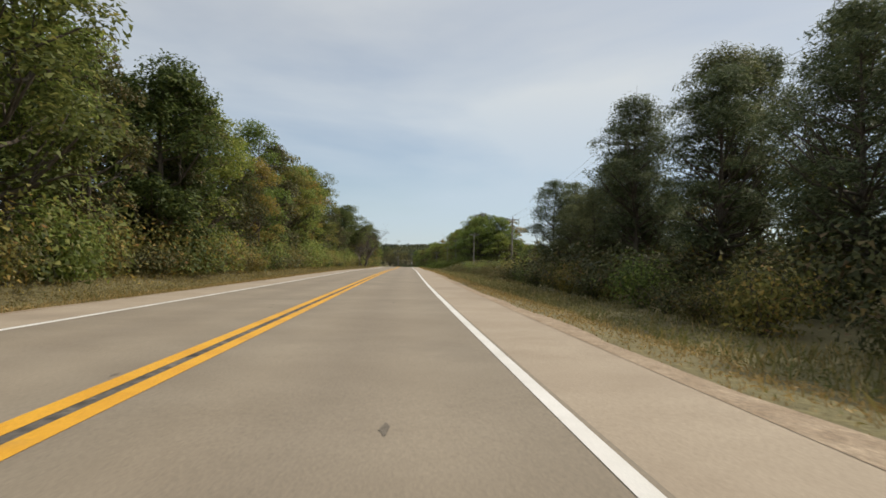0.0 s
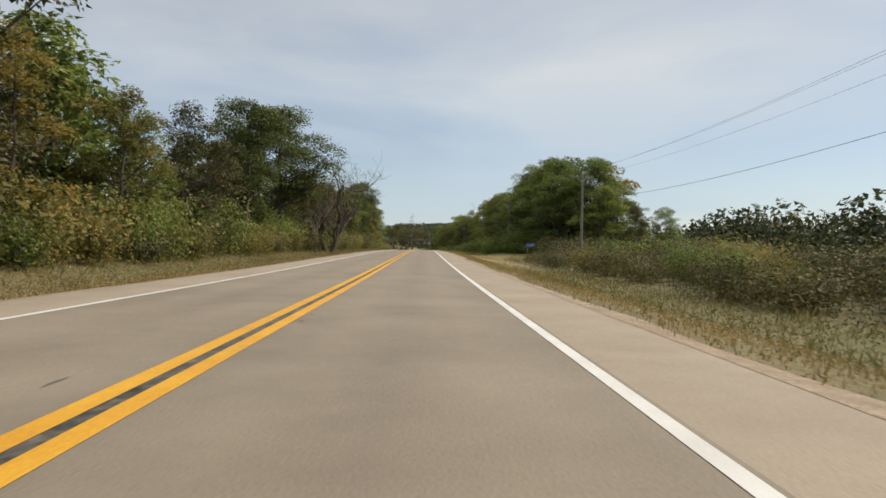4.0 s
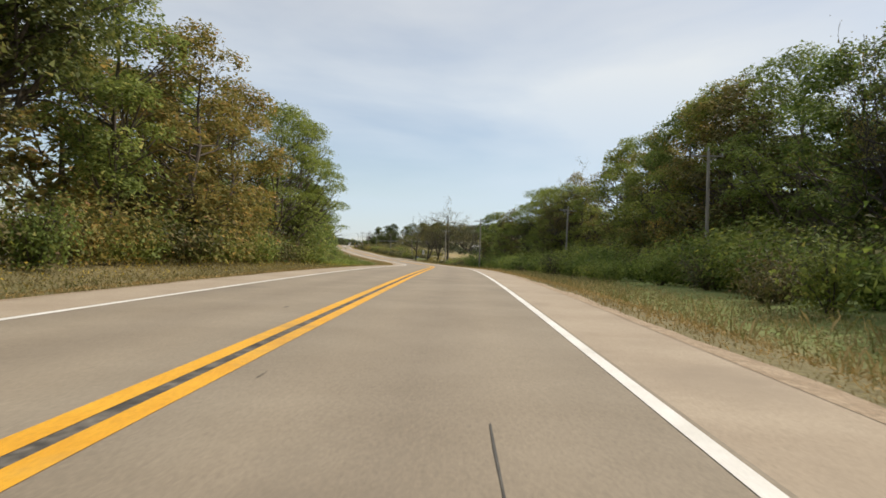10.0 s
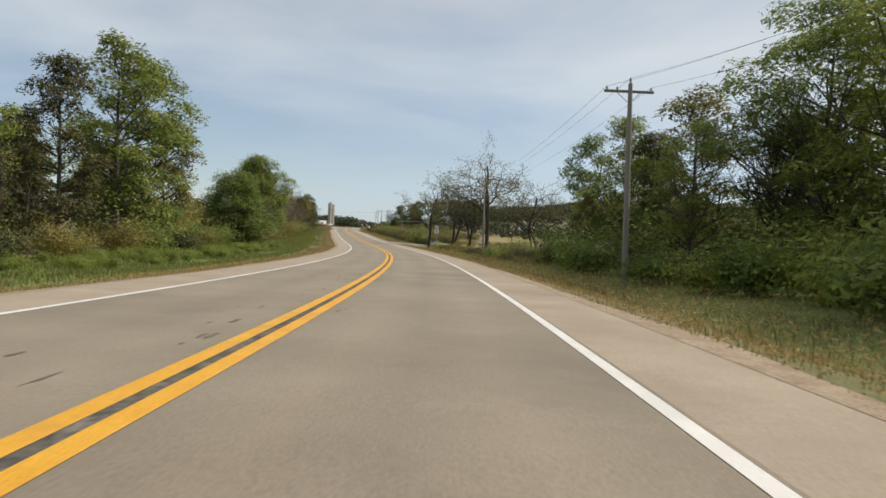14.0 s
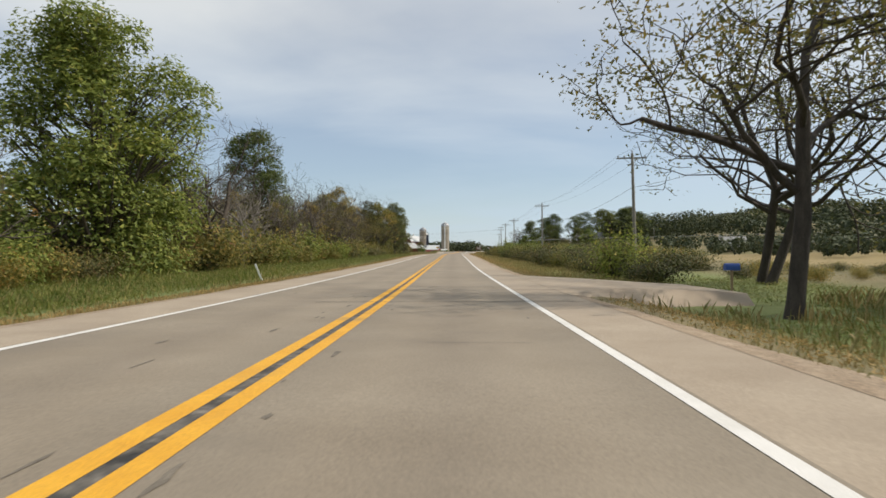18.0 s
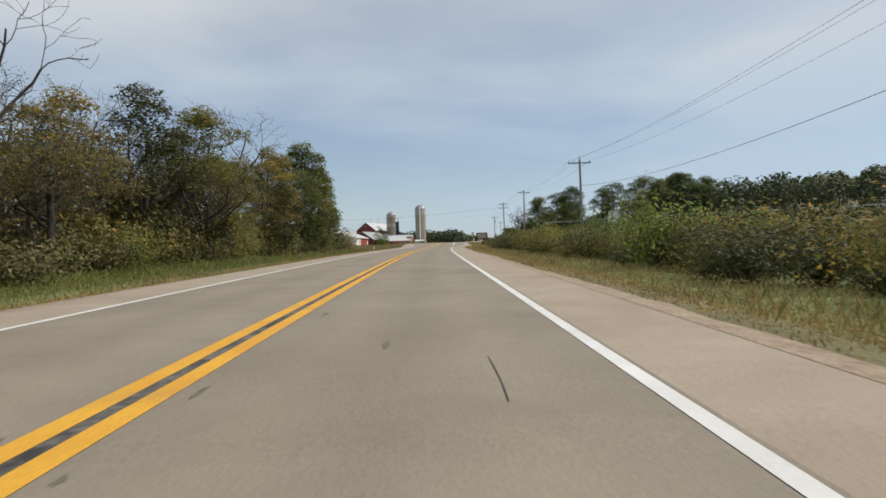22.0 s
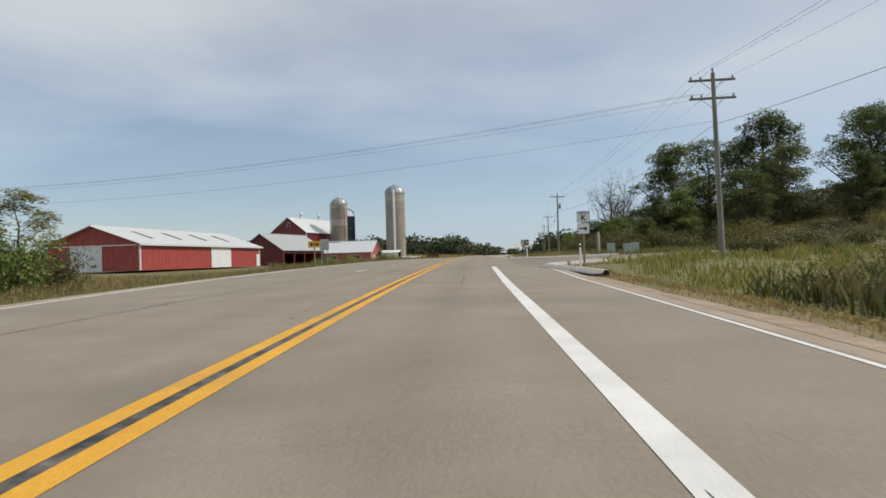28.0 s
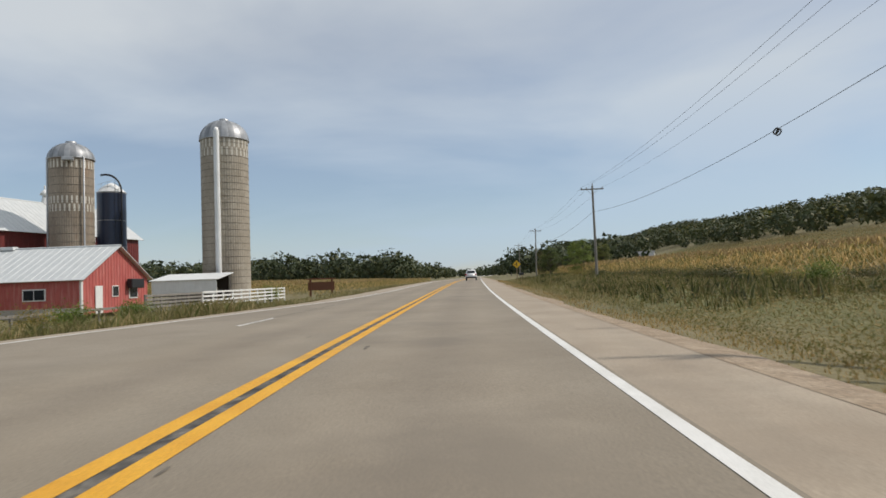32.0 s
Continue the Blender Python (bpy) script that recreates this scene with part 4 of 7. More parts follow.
OAK, HARD = "dark green broad oak at the wood's edge", "green leafy hardwood in a roadside wood"
PROTO = {
    "oak": [crowned("oak_tree", 1, 14, 2.6, 4.9, 46, 1.45, 0.30, "oakleaf", 15000, 0.24, OAK, skirt=900),
            crowned("oak_tree", 2, 14, 2.0, 4.5, 52, 1.45, 0.32, "oakleaf", 22000, 0.24, OAK, skirt=1600),
            crowned("oak_tree", 3, 13, 2.0, 4.4, 40, 1.4, 0.27, "greenleaf", 13000, 0.24, HARD, skirt=1200)],
    "highoak": [crowned("oak_tree", 31, 18, 6.5, 5.6, 56, 1.7, 0.36, "oakleaf", 24000, 0.27, "tall dark oak with a high spreading crown", narrow=0.5)],
    "locust": [crowned("locust_tree", 4, 13, 3.0, 4.3, 44, 1.15, 0.2, "limeleaf", 13000, 0.21, "light green feathery locust tree", flat=0.5, aspect=0.4, skirt=500),
               crowned("locust_tree", 5, 12, 2.4, 4.3, 42, 1.15, 0.18, "limeleaf", 12500, 0.21, "light green feathery locust tree", flat=0.5, aspect=0.4, skirt=800)],
    "hardwood": [crowned("hardwood_tree", 6, 13, 2.2, 3.6, 40, 1.2, 0.22, "greenleaf", 12500, 0.23, HARD, skirt=1200),
                 crowned("hardwood_tree", 7, 14, 3.0, 3.4, 44, 1.1, 0.22, "greenleaf", 12500, 0.22, "tall green tree in a roadside wood", skirt=700),
                 crowned("hardwood_tree", 32, 13.5, 2.4, 3.8, 44, 1.1, 0.21, "brush", 12000, 0.22, "olive green tree in a roadside wood", skirt=1000)],
    "turning": [crowned("turning_tree", 8, 12, 2.2, 3.3, 38, 1.05, 0.18, "mixleaf", 10000, 0.21, "tree with leaves turning yellow and brown", skirt=900),
                crowned("turning_tree", 9, 11, 2.6, 2.9, 32, 0.95, 0.17, "mixleaf", 6500, 0.20, "thin tree with yellowing leaves", skirt=500),
                crowned("turning_tree", 33, 11.5, 2.0, 3.4, 38, 1.0, 0.17, "brush", 9000, 0.20, "olive brown roadside tree in early autumn", skirt=900)],
    "filler": [crowned("hardwood_tree", 34, 13, 1.8, 3.8, 30, 1.45, 0.22, "greenleaf", 4200, 0.42, HARD, skirt=500),
               crowned("hardwood_tree", 35, 13, 2.0, 4.0, 30, 1.5, 0.22, "oakleaf", 4200, 0.43, HARD, skirt=500),
               crowned("turning_tree", 36, 12.5, 2.0, 3.5, 28, 1.35, 0.2, "mixleaf", 3600, 0.40, "tree with leaves turning yellow and brown", skirt=400)],
    "walnut": [tree("walnut_tree", 10, 14, 6.0, 0.20, 1.15, 3, "walnutleaf", 4600, 0.15, 0.62, "open walnut tree with sparse olive leaves", "tree", bark="darkbark", up=0.06),
               tree("walnut_tree", 11, 13, 4.2, 0.17, 1.2, 3, "walnutleaf", 4200, 0.15, 0.60, "open walnut tree with sparse olive leaves", "tree", bark="darkbark", trunks=2, up=0.06)],
    "pine": [crowned("pine_tree", 12, 13, 3.6, 3.1, 54, 1.1, 0.19, "needle", 19000, 0.26, "dark green pine with a ragged crown", flat=0.6, aspect=0.22, narrow=0.7),
             crowned("pine_tree", 13, 12, 2.4, 3.3, 54, 1.1, 0.19, "needle", 19000, 0.26, "dark green pine with a ragged crown", flat=0.6, aspect=0.22, narrow=0.7)],
    "bare": [tree("bare_tree", 14, 12, 3.0, 0.28, 0.7, 4, "oakleaf", 0, 0.3, 0.3, "leafless dead tree with forked grey limbs", "tree", bark="bark", trunks=2, up=0.06),
             tree("bare_tree", 15, 11, 4.2, 0.15, 0.5, 3, "oakleaf", 0, 0.3, 0.3, "leafless dead tree with a thin trunk", "tree", bark="deadbark", up=0.08),
             tree("bare_tree", 16, 9, 2.4, 0.15, 0.6, 4, "walnutleaf", 700, 0.16, 0.3, "nearly leafless tree with fine twigs", "tree", bark="bark", up=0.06)],
    "maple": [crowned("maple_tree", 17, 11, 1.2, 4.4, 120, 1.25, 0.24, "greenleaf", 46000, 0.19, "full round green maple beside the road", flat=0.9, skirt=2500, low=0.26, narrow=0.36)],
    "brush": [shrub("brush_shrub", 21, 2.4, 3.6, "brush", 2000, 0.15, "tangled green and brown roadside shrub", stems=16),
              shrub("brush_shrub", 22, 1.9, 4.2, "brush", 2000, 0.14, "tangled green and brown roadside shrub", stems=18),
              shrub("brush_shrub", 23, 3.2, 3.4, "greenleaf", 2000, 0.17, "dense green roadside shrub", stems=16)],
    "sumac": [shrub("sumac_shrub", 24, 2.6, 3.4, "limeleaf", 2000, 0.20, "bright green sumac shrub at the wood", stems=14),
              shrub("sumac_shrub", 25, 2.1, 3.8, "limeleaf", 2000, 0.20, "bright green sumac shrub at the wood", stems=14)],
    "amber": [shrub("amber_shrub", 26, 2.6, 3.6, "mixleaf", 1900, 0.15, "yellowing roadside shrub with thin stems", stems=14)],
}
PROTO["scrub"] = PROTO["brush"][:2]
HEIGHT = {"scrub": 2.4, "oak": 14, "highoak": 18, "filler": 13, "locust": 12.5, "hardwood": 13.5, "turning": 11.5, "walnut": 13.5, "pine": 12.5, "bare": 11, "maple": 11, "brush": 2.4, "sumac": 2.4, "amber": 2.6}
used = {("scrub", 0), ("scrub", 1)}
vrng = np.random.default_rng(77)


def plant(kind, s, d, height, group="", which=None, wide=1.0, turn=None):
    """Sets one plant of that kind, of about that height, on the ground."""
    k = int(vrng.integers(len(PROTO[kind]))) if which is None else which
    proto = PROTO[kind][k]
    f = height / HEIGHT[kind]
    m = at(s, d, 0.0, vrng.uniform(0, 360) if turn is None else turn) @ Matrix.Diagonal((f * wide, f * wide, f, 1))
    if (kind, k) not in used:
        used.add((kind, k))
        proto.matrix_basis = m
        ob = proto
    else:
        ob = copy_thing(proto, Matrix())
        ob.matrix_basis = m
    if group:
        ob["group"] = group
    return ob


def row(kinds, s0, s1, step, d0, d1, h0, h1, group, wide=1.0):
    s = s0
    while s < s1:
        plant(kinds[int(vrng.integers(len(kinds)))], s + vrng.uniform(-0.4, 0.4) * step, vrng.uniform(d0, d1), vrng.uniform(h0, h1), group, wide=wide * vrng.uniform(0.9, 1.15))
        s += step


def thicket(kinds, s0, s1, step, d0, d1, h0, h1, label, wide=1.0):
    """Shrubs too many to count: one leafy mass for each kind."""
    got = {}
    s = s0
    while s < s1:
        kind = kinds[int(vrng.integers(len(kinds)))]
        k = int(vrng.integers(len(PROTO[kind])))
        f = vrng.uniform(h0, h1) / HEIGHT[kind]
        w = f * wide * vrng.uniform(0.9, 1.2)
        m = np.array(at(s + vrng.uniform(-0.4, 0.4) * step, vrng.uniform(d0, d1), 0.0, vrng.uniform(0, 360)) @ Matrix.Diagonal((w, w, f, 1)))
        src = [c for c in PROTO[kind][k].children if c.name.startswith("leafage")][0].data
        co = np.empty(len(src.vertices) * 3, np.float32); src.vertices.foreach_get("co", co)
        got.setdefault(src.materials[0], []).append(co.reshape(-1, 3) @ m[:3, :3].T + m[:3, 3])
        s += step
    for mat, v in got.items():
        v = np.concatenate(v)
        tagged(new("thicket", mesh_of("thicket", v, np.arange(len(v)).reshape(-1, 3), mat)), label, "thicket", kind="stuff")


LW, RW = "trees of the wood left of the highway", "trees of the wood right of the highway"
# left wood
row(["hardwood", "oak", "turning", "hardwood"], -24, 34, 6.0, -15.0, -12.5, 14, 17, LW)
row(["hardwood", "oak", "turning"], 34, 56, 5.5, -15, -12.8, 12, 14, LW)
row(["filler"], -20, 66, 6.0, -26, -18, 14, 17, LW, 1.15)
plant("turning", 61, -13, 10, LW, 2); plant("oak", 73, -14.6, 17.6, LW, 2, 0.8); plant("hardwood", 78, -13.8, 15.0, LW, 2); plant("turning", 68, -13, 11, LW, 0)
row(["hardwood", "oak", "turning"], 86, 122, 5.5, -15.5, -13.5, 14.5, 17.0, LW)
row(["filler"], 66, 150, 6.0, -24, -18, 11, 14, LW, 1.15)
row(["turning", "turning", "hardwood"], 125, 152, 5.5, -14.5, -12.5, 8, 10, LW)
plant("highoak", 158, -14.5, 14.0, LW, 0, 1.1); plant("highoak", 171, -13.9, 15.8, LW, 0, 1.2); plant("oak", 163, -16.5, 12.5, LW, 1)
plant("bare", 180, -10.4, 13.6, LW, 0, turn=60); plant("bare", 174, -10.6, 8.0, LW, 1); plant("bare", 184, -11, 9, LW, 2)
row(["hardwood", "turning", "turning"], 178, 232, 5.0, -15.5, -12.5, 8.5, 11, LW)
row(["filler"], 156, 222, 6.5, -24, -18, 8.0, 10.5, LW, 1.15)
row(["filler"], 222, 240, 6.5, -24, -18, 10, 13, LW, 1.15)
plant("locust", 221, -12.8, 11.5, LW, 0); plant("oak", 240, -13.0, 12.5, LW, 0); plant("oak", 247, -13.2, 14.5, LW, 1); plant("oak", 255, -12.8, 15.5, LW, 0); plant("highoak", 265, -13.8, 17.0, LW, 0, 0.85); plant("hardwood", 272, -13.5, 13.0, LW, 1); plant("turning", 249, -11.8, 9, LW, 0); plant("turning", 260, -11.8, 8, LW, 2)
row(["filler"], 236, 300, 6.0, -22, -17, 12, 15, LW, 1.15)
row(["locust", "hardwood", "turning"], 278, 294, 5.5, -14.5, -12, 10, 13, LW)
row(["locust"], 295, 312, 5.0, -14.0, -12.0, 12.0, 14.0, LW)
row(["brush", "amber", "sumac", "brush"], -20, 312, 3.0, -13.4, -11.4, 1.5, 2.8, "shrubs along the left wood")
thicket(["brush", "amber"], -20, 312, 3.0, -14.0, -11.8, 2.4, 4.2, "tangled shrubs under the wood edge")
# clearing in the bend
thicket(["sumac"], 346, 436, 0.9, -19.0, -13.0, 0.5, 1.0, "lush light green weeds in the clearing", 1.1)
row(["filler"], 312, 396, 6.0, -38, -31, 11, 15, LW, 1.1)
row(["filler"], 396, 430, 6.0, -38, -31, 9, 13, LW, 1.1)
row(["hardwood", "turning"], 316, 372, 7.0, -29, -24, 8.5, 11.5, LW)
row(["turning", "hardwood", "turning", "bare"], 345, 392, 6, -28, -23, 8.5, 11.5, LW)
plant("bare", 345, -22.2, 15.5, LW, 1, 1.0); plant("bare", 347, -27.5, 16.0, LW, 1); plant("hardwood", 384, -27, 13, LW, 1); plant("hardwood", 392, -25, 15, LW, 2); plant("hardwood", 401, -24, 18.5, LW, 1, 1.1); plant("hardwood", 407, -23.4, 19.0, LW, 0, 1.1); plant("turning", 416, -24, 14, LW, 0); plant("turning", 424, -26, 11, LW, 1)
thicket(["amber", "brush", "sumac"], 318, 440, 3.2, -24, -19.5, 1.6, 3.2, "green and yellow shrubs in the clearing")
plant("maple", 441, -20.5, 10.5, LW, 0, 1.35); plant("bare", 455, -22, 8, LW, 2); plant("bare", 463, -19.5, 9.0, LW, 0); plant("bare", 452, -24, 10, LW, 1)
plant("maple", 479, -20.6, 16.4, LW, 0, 1.02); plant("hardwood", 490, -22, 9, LW, 2)
thicket(["brush", "brush", "sumac"], 436, 512, 1.3, -36, -20, 1.4, 2.8, "green brush behind the hedge", 1.3)
thicket(["amber", "brush", "brush"], 440, 500, 2.0, -21, -17.0, 1.4, 2.6, "overgrown hedge of shrubs by the highway")
thicket(["amber", "amber", "brush", "sumac"], 500, 588, 1.8, -18.0, -14.2, 1.2, 4.2, "overgrown hedge of shrubs by the highway")
thicket(["amber", "amber", "brush"], 486, 612, 2.4, -21, -17, 2.0, 5.8, "overgrown hedge of shrubs by the highway")
plant("highoak", 524, -24.5, 17.5, LW, 0, 0.9); plant("walnut", 527, -23, 15.5, LW, 1); plant("turning", 514, -24, 9, LW, 1)
for s, d, h, w in ((489, -17.5, 12.5, 0), (496, -20, 10.5, 1), (500, -18, 10.0, 1), (504, -19.5, 10.5, 1), (509, -17.5, 6.5, 2), (531, -20, 10, 1), (540, -18, 9.5, 2), (557, -20, 12.5, 0), (566, -21, 14.5, 0), (572, -18.5, 12.5, 2), (580, -20, 12.0, 0), (592, -21, 14.8, 2), (600, -20, 15.2, 0)):
    plant("bare", s, d, h, LW, w)
row(["bare"], 504, 566, 3.6, -18.0, -15.6, 7.5, 10.5, LW)
row(["turning", "turning", "hardwood"], 506, 540, 4.6, -20.5, -17, 6.0, 8.5, LW)
row(["turning", "turning", "hardwood"], 540, 560, 4.6, -21.5, -18, 8.0, 11.0, LW)
row(["turning", "walnut", "turning"], 560, 606, 4.4, -21, -15.5, 9.0, 13.0, LW, 1.15)
row(["filler"], 505, 612, 6.0, -30, -24, 7, 10, LW)
plant("turning", 633, -17.0, 11.5, LW, 0, 1.1); plant("oak", 641, -18.2, 13.5, LW, 1, 0.85); plant("turning", 638, -15.0, 6.5, LW, 2); plant("hardwood", 648, -18.5, 9.0, LW, 0); plant("walnut", 612, -18, 15.2, LW, 0); plant("turning", 607, -16, 11.5, LW, 0); plant("oak", 622, -16.0, 14.8, LW, 1, 1.05); plant("oak", 616, -15.2, 10.5, LW, 0, 0.9); plant("oak", 622, -20, 13, LW, 0); plant("turning", 618, -12.8, 6, LW, 2); plant("turning", 603, -13.5, 8, LW, 2)
thicket(["brush", "amber", "brush"], 594, 652, 1.0, -21, -15.5, 1.8, 4.2, "undergrowth below the last trees of the hedge")
# right of the road
for s, d, h in ((24, 20, 12.5), (30, 17.5, 11.8), (35, 22, 13), (41, 18, 11.5), (47, 16.2, 7.8), (52, 20.5, 8.2), (58, 18, 7.4), (64, 19, 9.0), (66, 17.5, 10.8), (67.5, 20, 10.8), (69, 22.5, 10.0), (18, 23, 13), (12, 19, 12.5), (44, 25, 10), (55, 25, 8.5), (27, 26, 13), (20, 17, 11), (45, 17.6, 10.0), (50, 18.4, 9.0), (56, 16.8, 7.2), (61, 20, 8.0), (60, 23.5, 8.0), (39, 16.5, 11.5), (33, 19, 12.5)):
    plant("pine", s, d, h, "stand of pines", wide=1.1)
row(["filler"], 6, 66, 5.5, 26, 33, 7.5, 9.5, RW, 1.1)
thicket(["scrub"], 4, 66, 1.6, 14, 21, 2.2, 4.0, "dark undergrowth below the pines", 1.1)
row(["scrub", "brush", "amber"], 6, 60, 3.0, 11.5, 13.5, 1.2, 2.4, "brush right of the highway")
row(["brush", "amber", "brush"], 58, 150, 2.8, 12.5, 16, 1.3, 2.0, "brush right of the highway")
thicket(["scrub"], 58, 167, 1.5, 12.5, 18, 1.2, 2.0, "dark tangle of brush beside the highway", 1.2)
thicket(["brush", "amber", "brush"], 58, 165, 2.4, 16, 25, 1.6, 2.6, "tangled brush beside the highway", 1.3)
thicket(["brush", "amber"], 60, 190, 5.0, 26, 42, 1.8, 3.0, "tangled brush beside the highway", 1.6)
plant("turning", 79, 18.5, 4.6, RW, 1, 0.8); plant("bare", 83, 20, 4.4, RW, 2); plant("bare", 104, 24, 4, RW, 2); plant("bare", 112, 26, 4.2, RW, 2)
plant("brush", 171, 18.5, 2.5, "bushes by the mown verge", 0, 1.3); plant("brush", 174, 20, 3.4, "bushes by the mown verge", 0, 1.4); plant("brush", 168, 19.5, 2.0, "bushes by the mown verge", 1); plant("brush", 177, 18.5, 3.2, "bushes by the mown verge", 1, 1.3)
for k, s, d, h in (("locust", 214, 26, 15), ("hardwood", 220, 27, 18.5), ("hardwood", 224, 31, 19.5), ("locust", 212, 31, 17), ("hardwood", 217, 34, 18), ("locust", 229, 25, 15), ("filler", 222, 37, 18), ("locust", 208, 35, 13.5), ("locust", 235, 25.5, 15.5), ("hardwood", 203, 31, 12), ("locust", 242, 26, 14.5)):
    plant(k, s, d, h, RW, wide=1.35)
row(["hardwood", "turning", "locust"], 194, 212, 5, 33, 42, 8, 10, RW)
row(["hardwood", "locust", "hardwood"], 230, 262, 5.4, 26, 29, 18.0, 21.0, RW, 0.95)
row(["locust", "locust", "hardwood", "turning"], 262, 300, 5.4, 27, 30, 16.0, 18.5, RW, 1.0)
thicket(["scrub"], 198, 236, 0.9, 24, 33, 2.4, 4.4, "dense undergrowth along the right wood", 1.2)
row(["filler", "filler", "hardwood"], 232, 392, 7.5, 30, 35, 11, 14, RW, 1.1)
row(["locust", "hardwood", "locust", "turning"], 300, 350, 5.0, 27.5, 30.5, 17.0, 20.5, RW, 1.0)
row(["locust", "locust", "hardwood"], 352, 384, 4.6, 24, 27, 15, 18, RW, 1.0)
row(["turning", "hardwood", "locust"], 386, 408, 5.0, 20, 24, 10, 14, RW)
plant("walnut", 250, 23.5, 16.5, RW, 0); plant("walnut", 280, 27.5, 17.5, RW, 1, 0.7); plant("walnut", 357, 26, 21.0, RW, 0, 0.6); plant("turning", 359, 27, 19.0, RW, 1, 0.75); plant("walnut", 362, 24, 17.5, RW, 0, 0.7); plant("walnut", 354, 25, 17.0, RW, 1, 0.7); plant("turning", 358, 22.5, 13.0, RW, 1); plant("walnut", 378, 23, 15.0, RW, 1, 0.65); plant("locust", 380, 18.5, 9.5, RW, 0); plant("hardwood", 392, 22.5, 11, RW, 0)
row(["sumac", "sumac", "brush"], 218, 372, 2.2, 13.0, 17.5, 1.6, 3.2, "sumac along the right wood")
thicket(["brush", "sumac", "brush"], 216, 402, 1.5, 20, 27, 2.4, 4.6, "dense undergrowth along the right wood", 1.2)
row(["sumac", "brush", "brush"], 372, 402, 2.6, 12.5, 16.5, 1.6, 3.0, "brush right of the highway")
plant("turning", 399, 18, 6, RW, 0); plant("turning", 407, 20, 5, RW, 2)
row(["brush", "amber", "brush"], 404, 446, 3.0, 11.5, 15, 1.0, 1.8, "brush right of the highway")
thicket(["brush", "amber"], 404, 446, 3.0, 16, 26, 1.4, 2.2, "tangled brush beside the highway", 1.2)
thicket(["scrub", "amber"], 476, 500, 0.8, 20, 40, 0.7, 1.4, "low brush at the field's edge", 1.3)
for s, d, h, w in ((456.2, 11.0, 14.0, 0), (474.9, 19.7, 19.0, 1), (458.7, 19.6, 15.0, 1), (460.3, 22.8, 23.0, 0), (450, 29.0, 16.5, 1)):
    plant("walnut", s, d, h, "open row of walnut trees", w, 1.15)
row(["scrub", "brush", "amber", "scrub"], 474, 650, 2.0, 11.6, 15.0, 1.0, 3.0, "brush right of the highway", 1.1)
thicket(["scrub", "amber", "scrub", "brush"], 498, 648, 1.6, 14, 24, 1.8, 3.0, "tangled brush beside the highway", 1.3)
thicket(["scrub", "amber", "brush"], 532, 660, 3.6, 25, 42, 2.0, 3.0, "tangled brush beside the highway", 1.6)
OG = "trees by the junction"
for k, s, d, h, w in (("oak", 783, 31, 15.0, 1), ("oak", 791, 38, 16, 0), ("oak", 777, 42, 15.5, 1), ("oak", 768, 52, 12.5, 0), ("hardwood", 757, 78, 15, 2),
                   ("oak", 766, 40, 10, 0), ("oak", 752, 42, 7, 1), ("oak", 760, 33, 8, 0), ("hardwood", 771, 29, 8, 0), ("oak", 779, 27, 8, 1), ("oak", 790, 26, 7, 2), ("oak", 703, 47, 7.5, 0), ("oak", 709, 52, 8, 1), ("hardwood", 697, 50, 7, 0), ("oak", 744, 66, 13, 0), ("oak", 750, 74, 15, 1), ("oak", 759, 66, 15, 0), ("oak", 738, 78, 13, 1), ("oak", 730, 74, 11, 0), ("oak", 772, 66, 15, 0), ("oak", 766, 76, 15, 1), ("oak", 781, 58, 15, 0), ("oak", 776, 80, 16, 1)):
    plant(k, s, d, h, OG, w, 1.35)
row(["oak"], 758, 788, 3.4, 18, 24, 3.2, 4.8, OG, 1.35)
plant("bare", 790, 23.2, 13.5, OG, 0, 0.72); plant("bare", 793, 25, 13.0, OG, 1)
thicket(["scrub"], 754, 786, 0.8, 16, 25, 1.8, 3.4, "dark shrubs by the junction")
thicket(["scrub"], 660, 728, 1.5, 31, 62, 1.6, 3.2, "brush on the slope above the bank", 1.5)
thicket(["scrub", "scrub", "amber"], 740, 778, 1.4, 30, 66, 1.4, 3.0, "brush on the slope above the junction", 1.5)
thicket(["scrub", "amber", "scrub"], 690, 726, 1.0, 17, 34, 1.0, 2.2, "dark shrubs by the junction", 1.2)
thicket(["scrub", "amber", "brush"], 790, 862, 1.6, 15, 21, 0.6, 1.2, "dark green shrubs before the corn", 1.2)
row(["oak", "hardwood"], 893, 960, 7, 18, 26, 4.5, 8, "bushes far along the highway", 1.2)
plant("turning", 709, -17.2, 4.8, "", 1, 1.5); plant("brush", 707, -16.0, 2.4, "", 2); plant("brush", 712, -17.5, 2.4, "", 0); plant("turning", 706, -36, 4.2, "", 0); plant("brush", 690, -30, 2.4, "", 2); plant("hardwood", 760, -92, 7.5, "", 0, 1.3); plant("hardwood", 752, -84, 6.5, "", 0, 1.3)
thicket(["amber", "brush", "sumac"], 752, 812, 2.2, -17.0, -14.0, 0.8, 1.5, "weeds and bushes along the farm")
plant("hardwood", 872, -62, 8, "", 0); plant("hardwood", 880, -70, 9, "", 1); plant("brush", 846, -19.0, 1.6, "", 2)
for k in list(PROTO):
    for i, p in enumerate(PROTO[k]):
        if (k, i) not in used:
            plant(k, 640 + i * 9, 120, HEIGHT[k], "", i)

